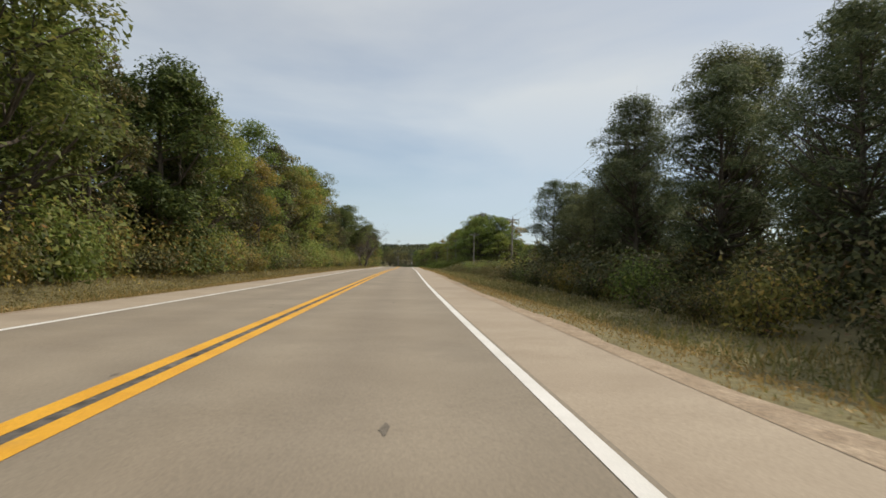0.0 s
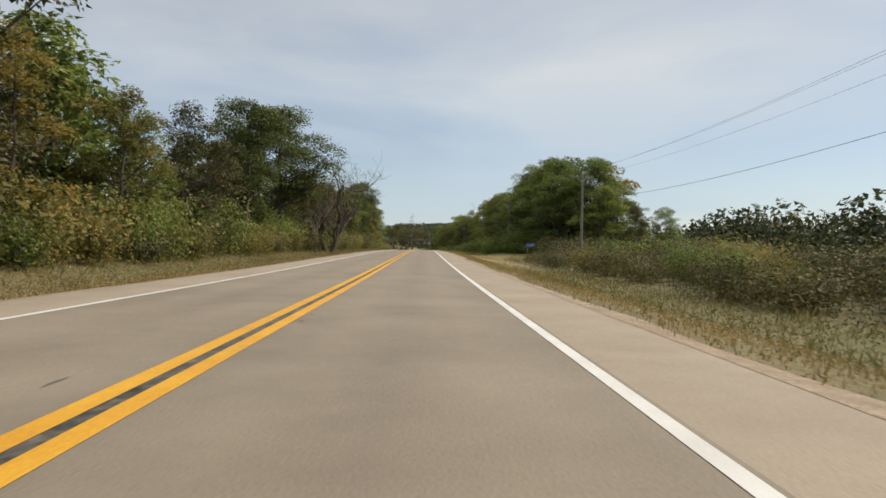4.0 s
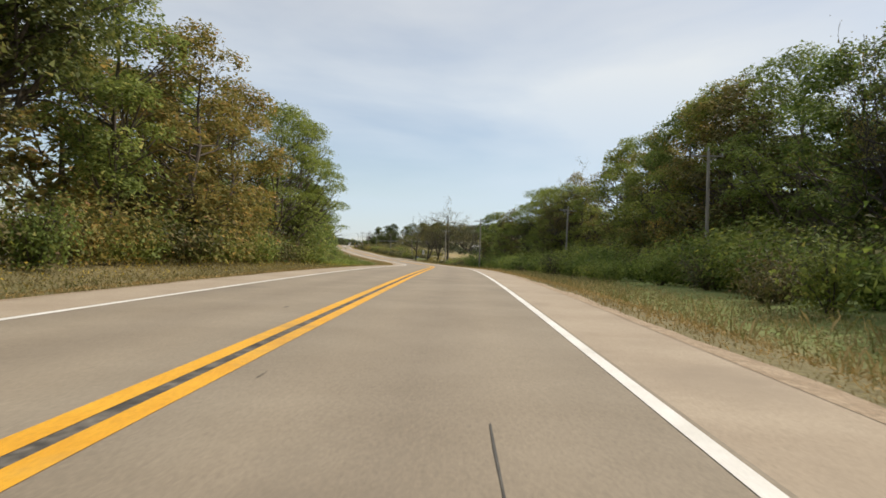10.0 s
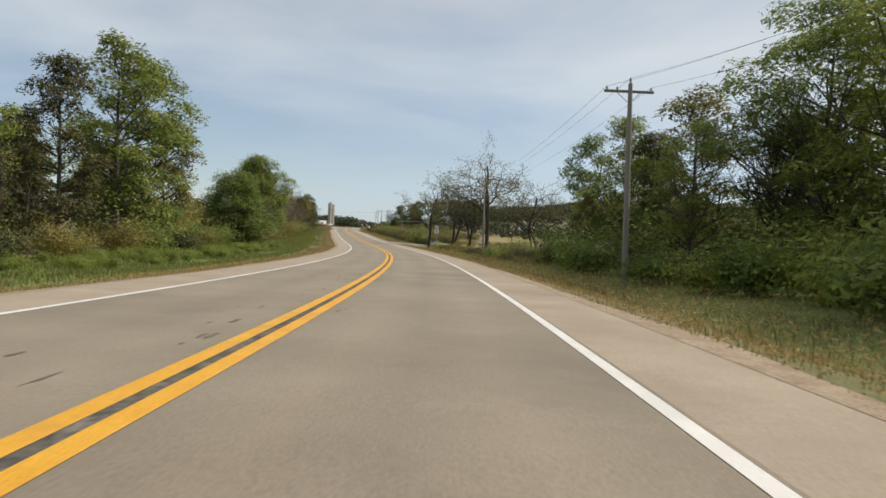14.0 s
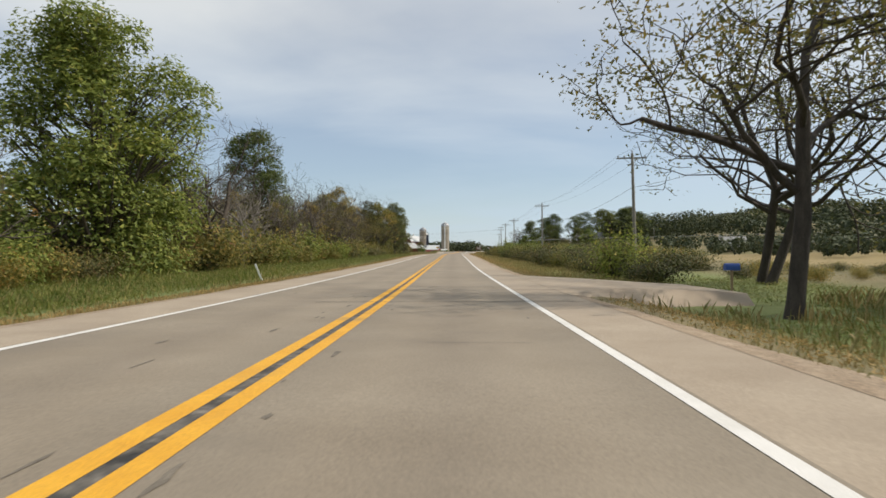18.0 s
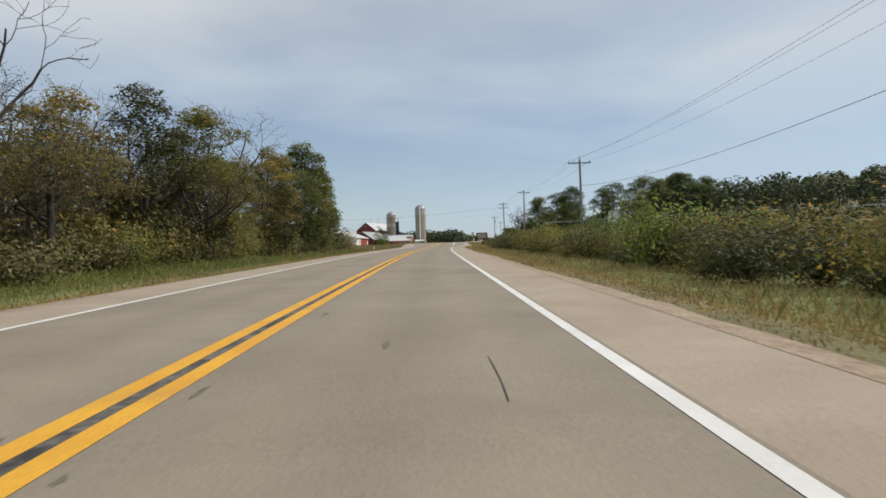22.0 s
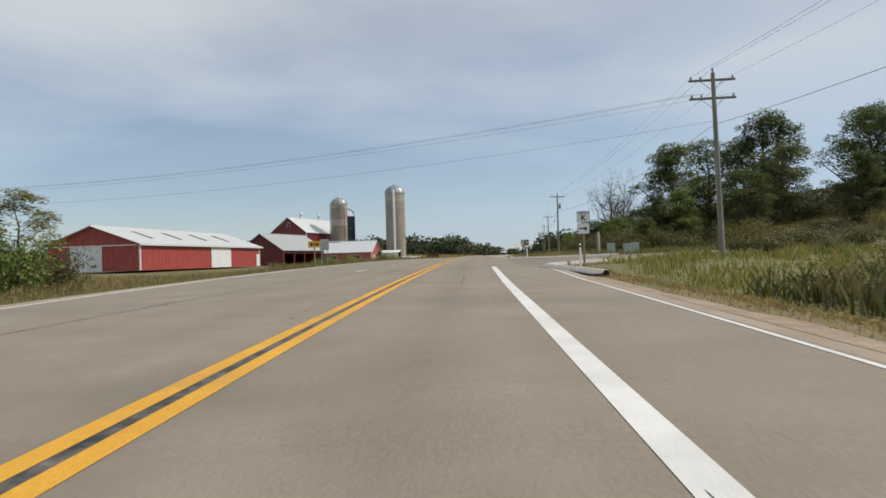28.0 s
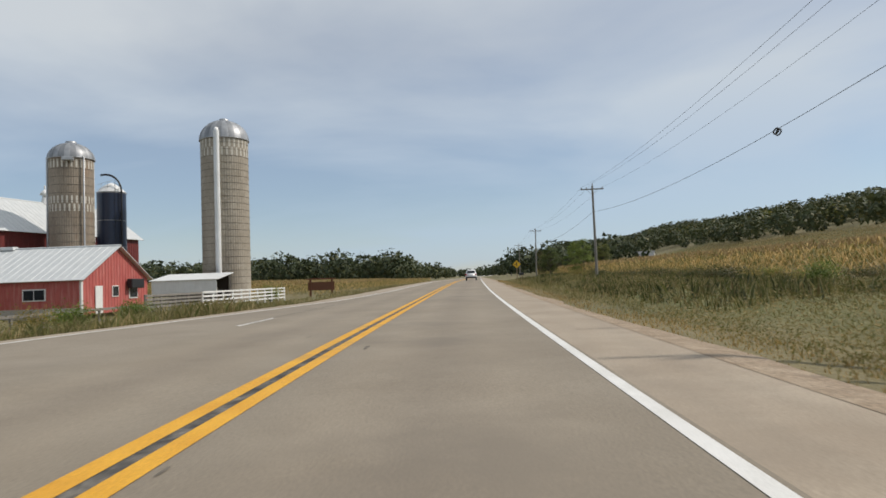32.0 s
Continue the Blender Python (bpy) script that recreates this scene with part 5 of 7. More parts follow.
# ---- grass, weeds and far woods ----
def tufts(name, s0, s1, d0, d1, per_m2, h0, h1, material, label, seed, category="grass", blades=5, width=0.018, off_r=None, heads=None, spread=0.3):
    """Clumps of bent blades strewn between d0 and d1 (metres outward from the paving if off_r is the side)."""
    rng = np.random.default_rng(seed)
    n = int((s1 - s0) * abs(d1 - d0) * per_m2)
    s = rng.uniform(s0, s1, n)
    d = rng.uniform(d0, d1, n)
    thick = np.sin(s * 0.37 + np.sin(d * 0.8)) * np.sin(s * 0.113 + 2) + rng.normal(size=n) * 0.5
    keep = thick > -0.75
    s, d = s[keep], d[keep]
    if off_r == 1:
        d = pave_r(s) + d
        ok = ~((s > mouth_lo(d) - 0.6) & (s < 752) & (d < 40)) & ~((s > 457) & (s < 470) & (d < 14))
        s, d = s[ok], d[ok]
    elif off_r == -1:
        d = pave_l(s) - d
    n = len(s)
    p = place(s, d, -0.06)
    hgt = rng.uniform(h0, h1, n) * (0.8 + 0.3 * np.sin(s * 0.21) * np.sin(d * 0.9))
    m = n * blades
    c = np.repeat(p, blades, 0) + np.c_[rng.normal(size=(m, 2)) * spread, np.zeros(m)]
    h = np.repeat(hgt, blades) * rng.uniform(0.6, 1.15, m)
    a = rng.uniform(0, 2 * np.pi, m)
    lean = np.c_[np.cos(a), np.sin(a)] * (h * rng.uniform(0.1, 0.6, m))[:, None]
    wv = np.c_[-np.sin(a), np.cos(a)] * (width * rng.uniform(0.7, 1.5, m))[:, None]
    z0 = np.zeros((m, 1))
    v = np.stack([c - np.c_[wv, z0], c + np.c_[wv, z0], c + np.c_[lean * 0.35 + wv * 0.8, h[:, None] * 0.6], c + np.c_[lean, h[:, None]]], 1)
    me = mesh_of(name, v.reshape(-1, 3), np.arange(m * 4).reshape(m, 4), M[material])
    tagged(new(name, me), label, category, kind="stuff")


for i, (a, b) in enumerate(((-15, 140), (140, 310), (310, 480), (480, 640), (640, 880))):
    tufts("verge_grass", a, b, 0.3, 2.2, 14.0, 0.04, 0.14, "grass_dry", "short dry grass along the gravel edge", 100 + i, off_r=1, width=0.010)
    tufts("verge_grass", a, b, 0.3, 2.4, 14.0, 0.04, 0.14, "grass_dry", "short dry grass along the gravel edge", 120 + i, off_r=-1, width=0.010)
    if i != 1:
        tufts("tall_grass", a, b, 1.6, 7.0, 2.5, 0.08 if i == 4 else 0.20, 0.20 if i == 4 else 0.50, "grass_mixed", "tall uncut grass and weeds beside the highway", 140 + i, off_r=1, blades=6, width=0.011)
    tufts("tall_grass", a, b, 1.8, 3.6 if i == 2 else 7.0, 2.5, 0.18, 0.40, "grass_mixed", "tall uncut grass and weeds beside the highway", 160 + i, off_r=-1, blades=6, width=0.011)
tufts("mown_grass", 126, 166, 1.2, 4.5, 16.0, 0.03, 0.08, "grass_mown", "mown yellowish verge grass", 179, off_r=1, width=0.010, spread=0.2)
tufts("mown_grass", 166, 206, 1.2, 15.0, 16.0, 0.03, 0.08, "grass_mown", "mown yellowish verge grass", 180, off_r=1, width=0.010, spread=0.2)
tufts("tall_grass", 206, 310, 1.6, 7.5, 2.0, 0.25, 0.60, "grass_mixed", "tall uncut grass and weeds beside the highway", 181, off_r=1, blades=6, width=0.012)
tufts("mown_grass", 752, 790, 1.0, 10.0, 10.0, 0.05, 0.14, "grass_mixed", "short cut grass at the junction corner", 182, off_r=1, width=0.010)
tufts("meadow_grass", 306, 440, 4.0, 16.0, 9.0, 0.12, 0.34, "grass_green", "green meadow in the bend", 183, off_r=-1, blades=6, width=0.014)
tufts("meadow_grass", 436, 640, 5.0, 10.0, 7.0, 0.25, 0.6, "grass_green", "weedy strip before the hedge", 184, off_r=-1, blades=6, width=0.014)
tufts("meadow_grass", 440, 505, 4.0, 13.0, 5.0, 0.25, 0.6, "grass_green", "weedy strip before the hedge", 193, off_r=-1, blades=6, width=0.014)
tufts("meadow_grass", 596, 745, 5.0, 34.0, 3.0, 0.3, 0.7, "grass_dry", "dry meadow left of the highway", 185, off_r=-1, blades=6, width=0.016)
tufts("meadow_grass", 400, 462, 6.0, 30.0, 4.0, 0.3, 0.8, "grass_mixed", "weedy field corner below the walnut trees", 197, off_r=1, blades=6, width=0.016)
tufts("leafy_weeds", 400, 450, 6.0, 28.0, 1.2, 0.4, 1.0, "brush", "leafy weeds below the walnut trees", 198, "weeds", 8, 0.04, 1)
tufts("bank_weeds", 640, 702, 4.4, 28.0, 2.0, 0.7, 1.5, "rust_weed", "tall browning weeds on the bank", 186, off_r=1, blades=6, width=0.014)
tufts("bank_weeds", 640, 702, 4.2, 28.0, 1.8, 0.6, 1.3, "brush", "leafy weeds on the bank", 187, off_r=1, blades=9, width=0.035)
tufts("tall_weeds", 796, 880, 2.5, 14.0, 1.5, 0.3, 0.65, "grass_mixed", "green and brown weeds before the corn", 190, off_r=1, blades=7, width=0.013)
tufts("tall_weeds", 796, 880, 4.0, 14.0, 1.5, 0.3, 0.7, "brush", "leafy weeds before the corn", 191, off_r=1, blades=9, width=0.035)
tufts("tall_weeds", 740, 815, 2.0, 8.0, 5.0, 0.4, 0.9, "grass_mixed", "weeds along the farm fence", 192, off_r=-1, blades=7, width=0.014)
tufts("junction_grass", 742, 800, 6.0, 16.0, 5.0, 0.06, 0.2, "grass_mixed", "rough grass at the junction corner", 194, off_r=1, blades=6, width=0.014)
tufts("junction_grass", 700, 724, 10.0, 40.0, 2.5, 0.3, 0.7, "grass_green", "rough grass beside the side road", 195, off_r=None, blades=7, width=0.025)
tufts("junction_grass", 738, 800, 14.0, 60.0, 2.0, 0.3, 0.8, "grass_mixed", "rough grass on the slope", 196, off_r=None, blades=7, width=0.03)


def weeds(name, s0, s1, d0, d1, per_m2, height, material, label, seed, side, size=0.10, aspect=0.28):
    """Soft herbs and seed heads: small upright leaves filling a layer of uneven height."""
    rng = np.random.default_rng(seed)
    n = int((s1 - s0) * abs(d1 - d0) * per_m2)
    s, d = rng.uniform(s0, s1, n), rng.uniform(d0, d1, n)
    lump = 0.55 + 0.28 * np.sin(s * 1.1 + 2 * np.sin(d * 1.7)) * np.sin(d * 1.3 + s * 0.31) + 0.22 * np.sin(s * 2.9 + d * 3.1) + rng.normal(size=n) * 0.12
    keep = (lump > 0.12)
    s, d, lump = s[keep], d[keep], lump[keep]
    d = pave_r(s) + d if side > 0 else pave_l(s) - d
    if side > 0:
        ok = ~((s > mouth_lo(d) - 0.6) & (s < 752) & (d < 40)) & ~((s > 739) & (s < 752) & (d < 9.5)) & ~((s > 455) & (s < 473) & (d < 12.3))
        s, d, lump = s[ok], d[ok], lump[ok]
    n = len(s)
    c = place(s, d, 0.0)
    c[:, 2] += height * lump * rng.uniform(0.02, 1.0, n) ** 0.7
    a = rng.uniform(0, 2 * np.pi, n)
    nrm = np.stack([np.cos(a), np.sin(a), rng.uniform(0.0, 0.9, n)], 1)
    tagged(new(name, leaf_mesh(name, c, size, M[material], rng, nrm, aspect, 0.2)), label, "weeds", kind="stuff")


def corn(name, s0, s1, d0, d1, row_gap, stalk_gap, seed, label, height=2.3, keep=1.0):
    rng = np.random.default_rng(seed)
    rows = np.arange(d0, d1, row_gap)
    P = []
    for d in rows:
        s = np.arange(s0, s1, stalk_gap) + rng.normal(size=len(np.arange(s0, s1, stalk_gap))) * 0.1
        P.append(place(s, np.full(len(s), d) + rng.normal(size=len(s)) * 0.06, -0.05))
    p = np.concatenate(P)
    n, k = len(p), 6
    h = height * rng.uniform(0.85, 1.1, n)
    c = np.repeat(p, k, 0); m = n * k
    lv = np.tile(np.linspace(0.15, 0.95, k), n) * np.repeat(h, k)
    a = rng.uniform(0, 2 * np.pi, m)
    ln = rng.uniform(0.4, 0.75, m)
    o = np.c_[np.cos(a), np.sin(a)] * ln[:, None]
    w = np.c_[-np.sin(a), np.cos(a)] * 0.05
    base = c + np.c_[np.zeros((m, 2)), lv]
    v = np.stack([base - np.c_[w * 0.4, np.full(m, 0.25)], base + np.c_[o * 0.5 - w, np.full(m, 0.16)], base + np.c_[o, np.full(m, -0.22)], base + np.c_[o * 0.5 + w, np.full(m, 0.16)]], 1)
    tagged(new(name, mesh_of(name, v.reshape(-1, 3), np.arange(m * 4).reshape(m, 4), M["corn"])), label, "crop", kind="stuff")
    q = np.repeat(p, 3, 0); hh = np.repeat(h, 3); aa = rng.uniform(0, 2 * np.pi, len(q)); ww = np.c_[np.cos(aa), np.sin(aa), 0 * aa] * 0.20
    up = np.c_[0 * aa, 0 * aa, hh]
    tv = np.stack([q + up * 0.94 - ww * 0.5, q + up * 0.94 + ww * 0.5, q + up * 1.08 + ww * rng.uniform(-1.5, 1.5, (len(q), 1))], 1)
    tagged(new("corn_tassels", mesh_of("corn_tassels", tv.reshape(-1, 3), np.arange(len(q) * 3).reshape(-1, 3), M["tassel"])), "dry tan tassels on top of the corn", "crop", kind="stuff")


corn("corn_field", 792, 1000, 22.5, 60, 0.95, 0.6, 301, "tall ripe corn field with yellowing leaves", 2.0)
corn("corn_field", 800, 1150, 60, 132, 2.0, 1.5, 302, "tall ripe corn field with yellowing leaves", 2.1)
corn("corn_field", 862, 1060, -90, -17, 1.5, 1.1, 303, "low golden corn field beyond the silo", 1.7)


def woods(name, s0, s1, d0, d1, spacing, h0, h1, seed, label, material="oakleaf", cards=90, size=1.7):
    """Far woodland: crowns of leaf clumps, each on its bit of hillside."""
    rng = np.random.default_rng(seed)
    n = int((s1 - s0) * (d1 - d0) / spacing ** 2)
    s, d = rng.uniform(s0, s1, n), rng.uniform(d0, d1, n)
    p = place(s, d, 0.0)
    h = rng.uniform(h0, h1, n)
    g = rng.normal(size=(n, cards, 3))
    g /= np.linalg.norm(g, axis=2)[:, :, None]
    g *= rng.uniform(0.55, 1.0, (n, cards, 1)) ** 0.5
    r = h * rng.uniform(0.32, 0.48, n)
    c = p[:, None] + np.stack([g[:, :, 0] * r[:, None], g[:, :, 1] * r[:, None], h[:, None] * 0.56 + g[:, :, 2] * h[:, None] * 0.44], -1)
    me = leaf_mesh(name, c.reshape(-1, 3), size, M[material], rng, g.reshape(-1, 3), 0.9)
    tagged(new(name, me), label, "woodland", kind="stuff")


weeds("roadside_weeds", 58, 166, 5.0, 20.0, 34, 1.1, "brush", "tangle of brown and green weeds between the shrubs", 514, 1, 0.14)
weeds("roadside_weeds", -12, 640, 0.5, 2.4, 60, 0.13, "grass_dry", "short dry grass along the gravel edge", 515, 1, 0.08)
weeds("roadside_weeds", -12, 640, 0.5, 2.4, 45, 0.13, "grass_dry", "short dry grass along the gravel edge", 516, -1, 0.08)
weeds("goldenrod", 20, 312, 3.4, 6.5, 3.0, 0.7, "goldenrod", "yellow goldenrod among the weeds", 188, -1, 0.09, 0.5)
weeds("goldenrod", 255, 335, 4.0, 9.5, 9.0, 0.6, "goldenrod", "yellow goldenrod among the weeds", 189, -1, 0.09, 0.5)
weeds("roadside_weeds", 212, 312, 2.2, 8.0, 70, 0.6, "grass_mixed", "soft green and brown weeds along the wood", 501, 1)
weeds("roadside_weeds", 312, 448, 2.0, 9.0, 70, 0.65, "grass_mixed", "soft green and brown weeds along the highway", 502, 1)
weeds("roadside_weeds", 402, 448, 6.0, 18.0, 60, 0.9, "brush", "leafy weeds and asters below the walnut trees", 503, 1)
weeds("roadside_weeds", 466, 612, 2.4, 7.5, 60, 0.4, "grass_mixed", "soft grass in front of the brush", 504, 1)
weeds("bank_weeds", 640, 702, 4.6, 24.0, 20, 1.35, "rust_weed", "tall browning weeds on the bank", 505, 1, 0.13)
weeds("bank_weeds", 640, 702, 4.2, 24.0, 42, 1.15, "brush", "leafy weeds on the bank", 517, 1, 0.14)
weeds("bank_weeds", 600, 712, 24.0, 50.0, 16, 0.9, "grass_mixed", "rough grass above the bank", 518, 1, 0.2)
weeds("bank_weeds", 612, 712, 1.2, 4.4, 70, 0.16, "grass_mixed", "short grass below the bank", 506, 1)
weeds("roadside_weeds", 450, 480, 3.0, 16.0, 60, 0.28, "grass_green", "green grass round the farm driveway", 519, 1)
weeds("roadside_weeds", 756, 796, 1.5, 10.0, 60, 0.16, "grass_mixed", "short cut grass at the junction corner", 520, 1, 0.08)
weeds("roadside_weeds", 780, 870, 2.0, 13.0, 60, 0.42, "grass_mixed", "soft green and brown weeds before the corn", 507, 1)
weeds("roadside_weeds", 784, 856, 5.0, 14.0, 25, 0.5, "brush", "leafy weeds before the corn", 508, 1)
weeds("roadside_weeds", 440, 640, 3.0, 9.5, 45, 0.55, "grass_green", "green weeds before the hedge", 509, -1)
weeds("roadside_weeds", 620, 745, 2.5, 12.0, 45, 0.5, "grass_dry", "dry grass and weeds before the farm", 510, -1)
weeds("roadside_weeds", -12, 140, 2.0, 6.0, 60, 0.45, "grass_mixed", "dry weeds along the pines", 511, 1)
weeds("roadside_weeds", -12, 300, 2.2, 7.0, 60, 0.5, "grass_dry", "dry tan grass and weeds along the left wood", 512, -1)
weeds("roadside_weeds", 745, 815, 2.0, 7.0, 60, 0.7, "grass_mixed", "dry weeds along the farm fence", 513, -1)
woods("far_woods", 250, 760, 120, 330, 13, 6, 9, 400, "wooded slope right of the valley", "farleaf")
woods("far_woods", 300, 800, 170, 330, 13, 6, 8, 401, "wooded hillside right of the valley", "farleaf")
woods("far_woods", 800, 1900, 128, 330, 11, 9, 14, 402, "wooded hillside beyond the corn", "farleaf")
woods("far_woods", 800, 1700, 160, 330, 30, 8, 13, 403, "lighter trees on the wooded hillside", "mixleaf")
woods("far_woods", 724, 785, 70, 118, 6.5, 9, 13, 420, "dark wooded slope above the junction", "farleaf", 120, 1.0)
woods("far_woods", 560, 660, 110, 150, 9, 6, 9, 421, "dark trees beyond the brush", "farleaf", 160, 0.8)
woods("far_woods", 470, 700, 150, 240, 11, 5, 8, 422, "dark trees beyond the brush", "farleaf", 110, 1.3)
woods("far_woods", 545, 700, 58, 108, 8, 3.0, 5.0, 430, "dark brush beyond the field", "farleaf", 120, 0.7)
woods("far_woods", 120, 400, 62, 132, 9, 7, 11, 423, "belt of trees behind the brush", "farleaf", 110, 1.0)
woods("far_woods", -50, 420, 60, 130, 12, 5, 8.5, 404, "belt of trees behind the brush", "farleaf", 150, 0.95)
woods("far_woods", 1040, 1120, -420, -30, 9, 10, 15, 405, "line of dark trees beyond the fields", "farleaf")
woods("far_woods", 1120, 1600, -220, -22, 16, 10, 15, 406, "dark woods along the highway far off", "farleaf")
woods("far_woods", 980, 1500, 16, 60, 12, 8, 13, 407, "trees beside the highway far off", "farleaf")
woods("far_woods", 1900, 2800, -500, 500, 34, 14, 22, 408, "hazy wooded ridge at the valley's end", "farleaf", 70, 3.4)
woods("far_woods", 560, 1000, -330, -240, 14, 8, 13, 409, "line of trees beyond the left fields", "farleaf")
woods("far_woods", -40, 300, -60, -27, 9, 12, 17, 410, "deep wood behind the left wood's edge", "oakleaf", 110, 1.0)
woods("far_woods", 490, 620, -60, -28, 9, 6, 9, 412, "scrub wood behind the hedge", "mixleaf", 110, 0.9)


# ---- utility poles and wires ----
def utility_pole(height, arms=1, transformer=False):
    root = thing("utility_pole", Matrix(), "weathered grey wooden utility pole with crossarm", "utility pole", "utility poles along the highway")
    part("pole", tubes("pole", [[(0, 0, -0.5, 0.165), (0, 0, height * 0.5, 0.135), (0, 0, height, 0.105)]], M["pole"], 10), root)
    for a in range(arms):
        z = height - 0.35 - 1.0 * a
        arm = part("crossarm", box("crossarm", -1.25, 1.25, 0.12, 0.23, z - 0.06, z + 0.06, M["pole"], 0.008), root)
        for x in (-1.12, 1.12, -0.6):
            part("insulator", tubes("insulator", [[(x, 0.175, z + 0.06, 0.03), (x, 0.175, z + 0.12, 0.06), (x, 0.175, z + 0.2, 0.045), (x, 0.175, z + 0.24, 0.02)]], M["porcelain"], 8), arm)
        for x in (-0.6, 0.6):
            part("brace", tubes("brace", [[(x, 0.24, z - 0.04, 0.018), (0, 0.13, z - 0.6, 0.018)]], M["steel"], 5), arm)
    part("insulator", tubes("insulator", [[(0, 0, height, 0.03), (0, 0, height + 0.15, 0.065), (0, 0, height + 0.3, 0.03)]], M["porcelain"], 8), root)
    if transformer:
        can = part("transformer", tubes("transformer", [[(0.36, 0, height - 2.4, 0.0), (0.36, 0, height - 2.4, 0.19), (0.36, 0, height - 1.6, 0.19), (0.36, 0, height - 1.52, 0.10), (0.36, 0, height - 1.5, 0.0)]], M["porcelain"], 14), root, "grey pole-top transformer")
        part("bushing", tubes("bushing", [[(0.36, 0, height - 1.5, 0.035), (0.36, 0, height - 1.3, 0.03)]], M["porcelain"], 6), can)
    return root


POLES = [(-12, 19.0, 10.5), (48, 19.0, 11.0), (109.4, 20.0, 9.4), (170, 19.6, 9.8), (229, 19.3, 10.2), (293, 21.1, 10.0), (343, 21.0, 10.0), (372.4, 11.8, 10.0), (431, 15.0, 10.0), (489.2, 16.1, 9.4), (544.2, 16.3, 9.1), (600.3, 16.6, 9.2),
         (657, 16.8, 9.0), (720, 16.6, 10.6), (787.7, 13.8, 9.4), (841.3, 14.5, 9.0), (912, 15.0, 9.6), (975, 15.5, 9.6), (1040, 16.0, 10.0), (1105, 17.0, 10.0)]
pp = utility_pole(10.0)
pt = utility_pole(10.0, 2)
px_ = utility_pole(10.0, 1, True)
first = {}
tops = []
for s, d, h in POLES:
    src = pt if s == 720 else (px_ if s == 787.7 else pp)
    tilt = pose(0, 0, 0, vrng.normal() * 0.7, vrng.normal() * 0.9)
    m = at(s, d) @ tilt @ Matrix.Scale(h / 10.0, 4)
    if src not in first:
        first[src] = True
        src.matrix_basis = m
        ob = src
    else:
        ob = copy_thing(src, Matrix())
        ob.matrix_basis = m
    tops.append([np.array(m @ Vector(q)) for q in ((0, 0, 10.28), (-1.12, 0.175, 9.88), (1.12, 0.175, 9.88), (0, 0.14, 7.2))])
for k in range(4):
    lines = []
    for a, b in zip(tops[:-1], tops[1:]):
        t = np.linspace(0, 1, 14)
        p = a[k][None] * (1 - t)[:, None] + b[k][None] * t[:, None]
        p[:, 2] -= 4 * t * (1 - t) * (0.75 if k < 3 else 1.0)
        lines += [(*q, 0.008 if k < 3 else 0.014) for q in (p if not lines else p[1:])]
    tagged(new("overhead_wire", tubes("overhead_wire", [lines], M["wire"], 4)), "sagging dark overhead wire strung between poles" if k < 3 else "thicker dark telephone cable strung lower on the poles", "wire", "overhead wires")
lp = copy_thing(pt, Matrix())
lp.matrix_basis = at(742, -45.0, 0, 80) @ Matrix.Scale(0.98, 4)
lp["label"] = "wooden utility pole with two crossarms beside the sheds"
jt, lt = at(720, 16.6) @ Matrix.Scale(1.06, 4), lp.matrix_basis
for x, z in ((-1.12, 8.9), (1.12, 8.9), (-0.6, 8.9), (0, 7.4)):
    a, b = np.array(jt @ Vector((x, 0.17, z))), np.array(lt @ Vector((x, 0.17, z)))
    t = np.linspace(0, 1, 16)
    p = a[None] * (1 - t)[:, None] + b[None] * t[:, None]
    p[:, 2] -= 4 * t * (1 - t) * 0.9
    tagged(new("overhead_wire", tubes("overhead_wire", [[(*q, 0.007) for q in p]], M["wire"], 4)), "dark overhead wire crossing the highway", "wire", "overhead wires")
hp = copy_thing(pp, Matrix())
hp.matrix_basis = at(716, 80, 0, 60) @ Matrix.Scale(0.55, 4)
hp["label"] = "short wooden service pole on the hillside"
# coil of spare cable hanging from the telephone cable
seg = np.linspace(0, 1, 14)
run = tops[14][3][None] * (1 - seg)[:, None] + tops[15][3][None] * seg[:, None]
run[:, 2] -= 4 * seg * (1 - seg) * 1.0
c0 = np.array([np.interp(0.275, seg, run[:, i]) for i in range(3)])
ring = [(c0[0] + 0.0 * a, c0[1] + 0.30 * math.cos(a), c0[2] - 0.05 + 0.10 * math.sin(a), 0.03) for a in np.linspace(0, 2 * math.pi, 18)]
coil = tagged(new("cable_coil", tubes("cable_coil", [ring, [(q[0] + 0.08, q[1] * 1.0, q[2] - 0.05, 0.03) for q in ring]], M["wire"], 5)), "coil of spare black cable hung on the line", "cable")


# ---- signs ----
def text_mesh(word, size, material, bold=0.0):
    cu = bpy.data.curves.new("lettering", "FONT")
    cu.body, cu.size, cu.align_x, cu.align_y = word, size, "CENTER", "CENTER"
    cu.extrude, cu.offset, cu.resolution_u = 0.002, bold, 3
    ob = bpy.data.objects.new("lettering", cu)
    scene.collection.objects.link(ob)
    dep = bpy.context.evaluated_depsgraph_get()
    dep.update()
    me = bpy.data.meshes.new_from_object(ob.evaluated_get(dep))
    bpy.data.objects.remove(ob); bpy.data.curves.remove(cu)
    me.materials.clear(); me.materials.append(material)
    me.name = "lettering"
    return me


UPRIGHT = pose(0, 0, 0, 90)   # lettering drawn in x, y stands up in x, z and faces -y


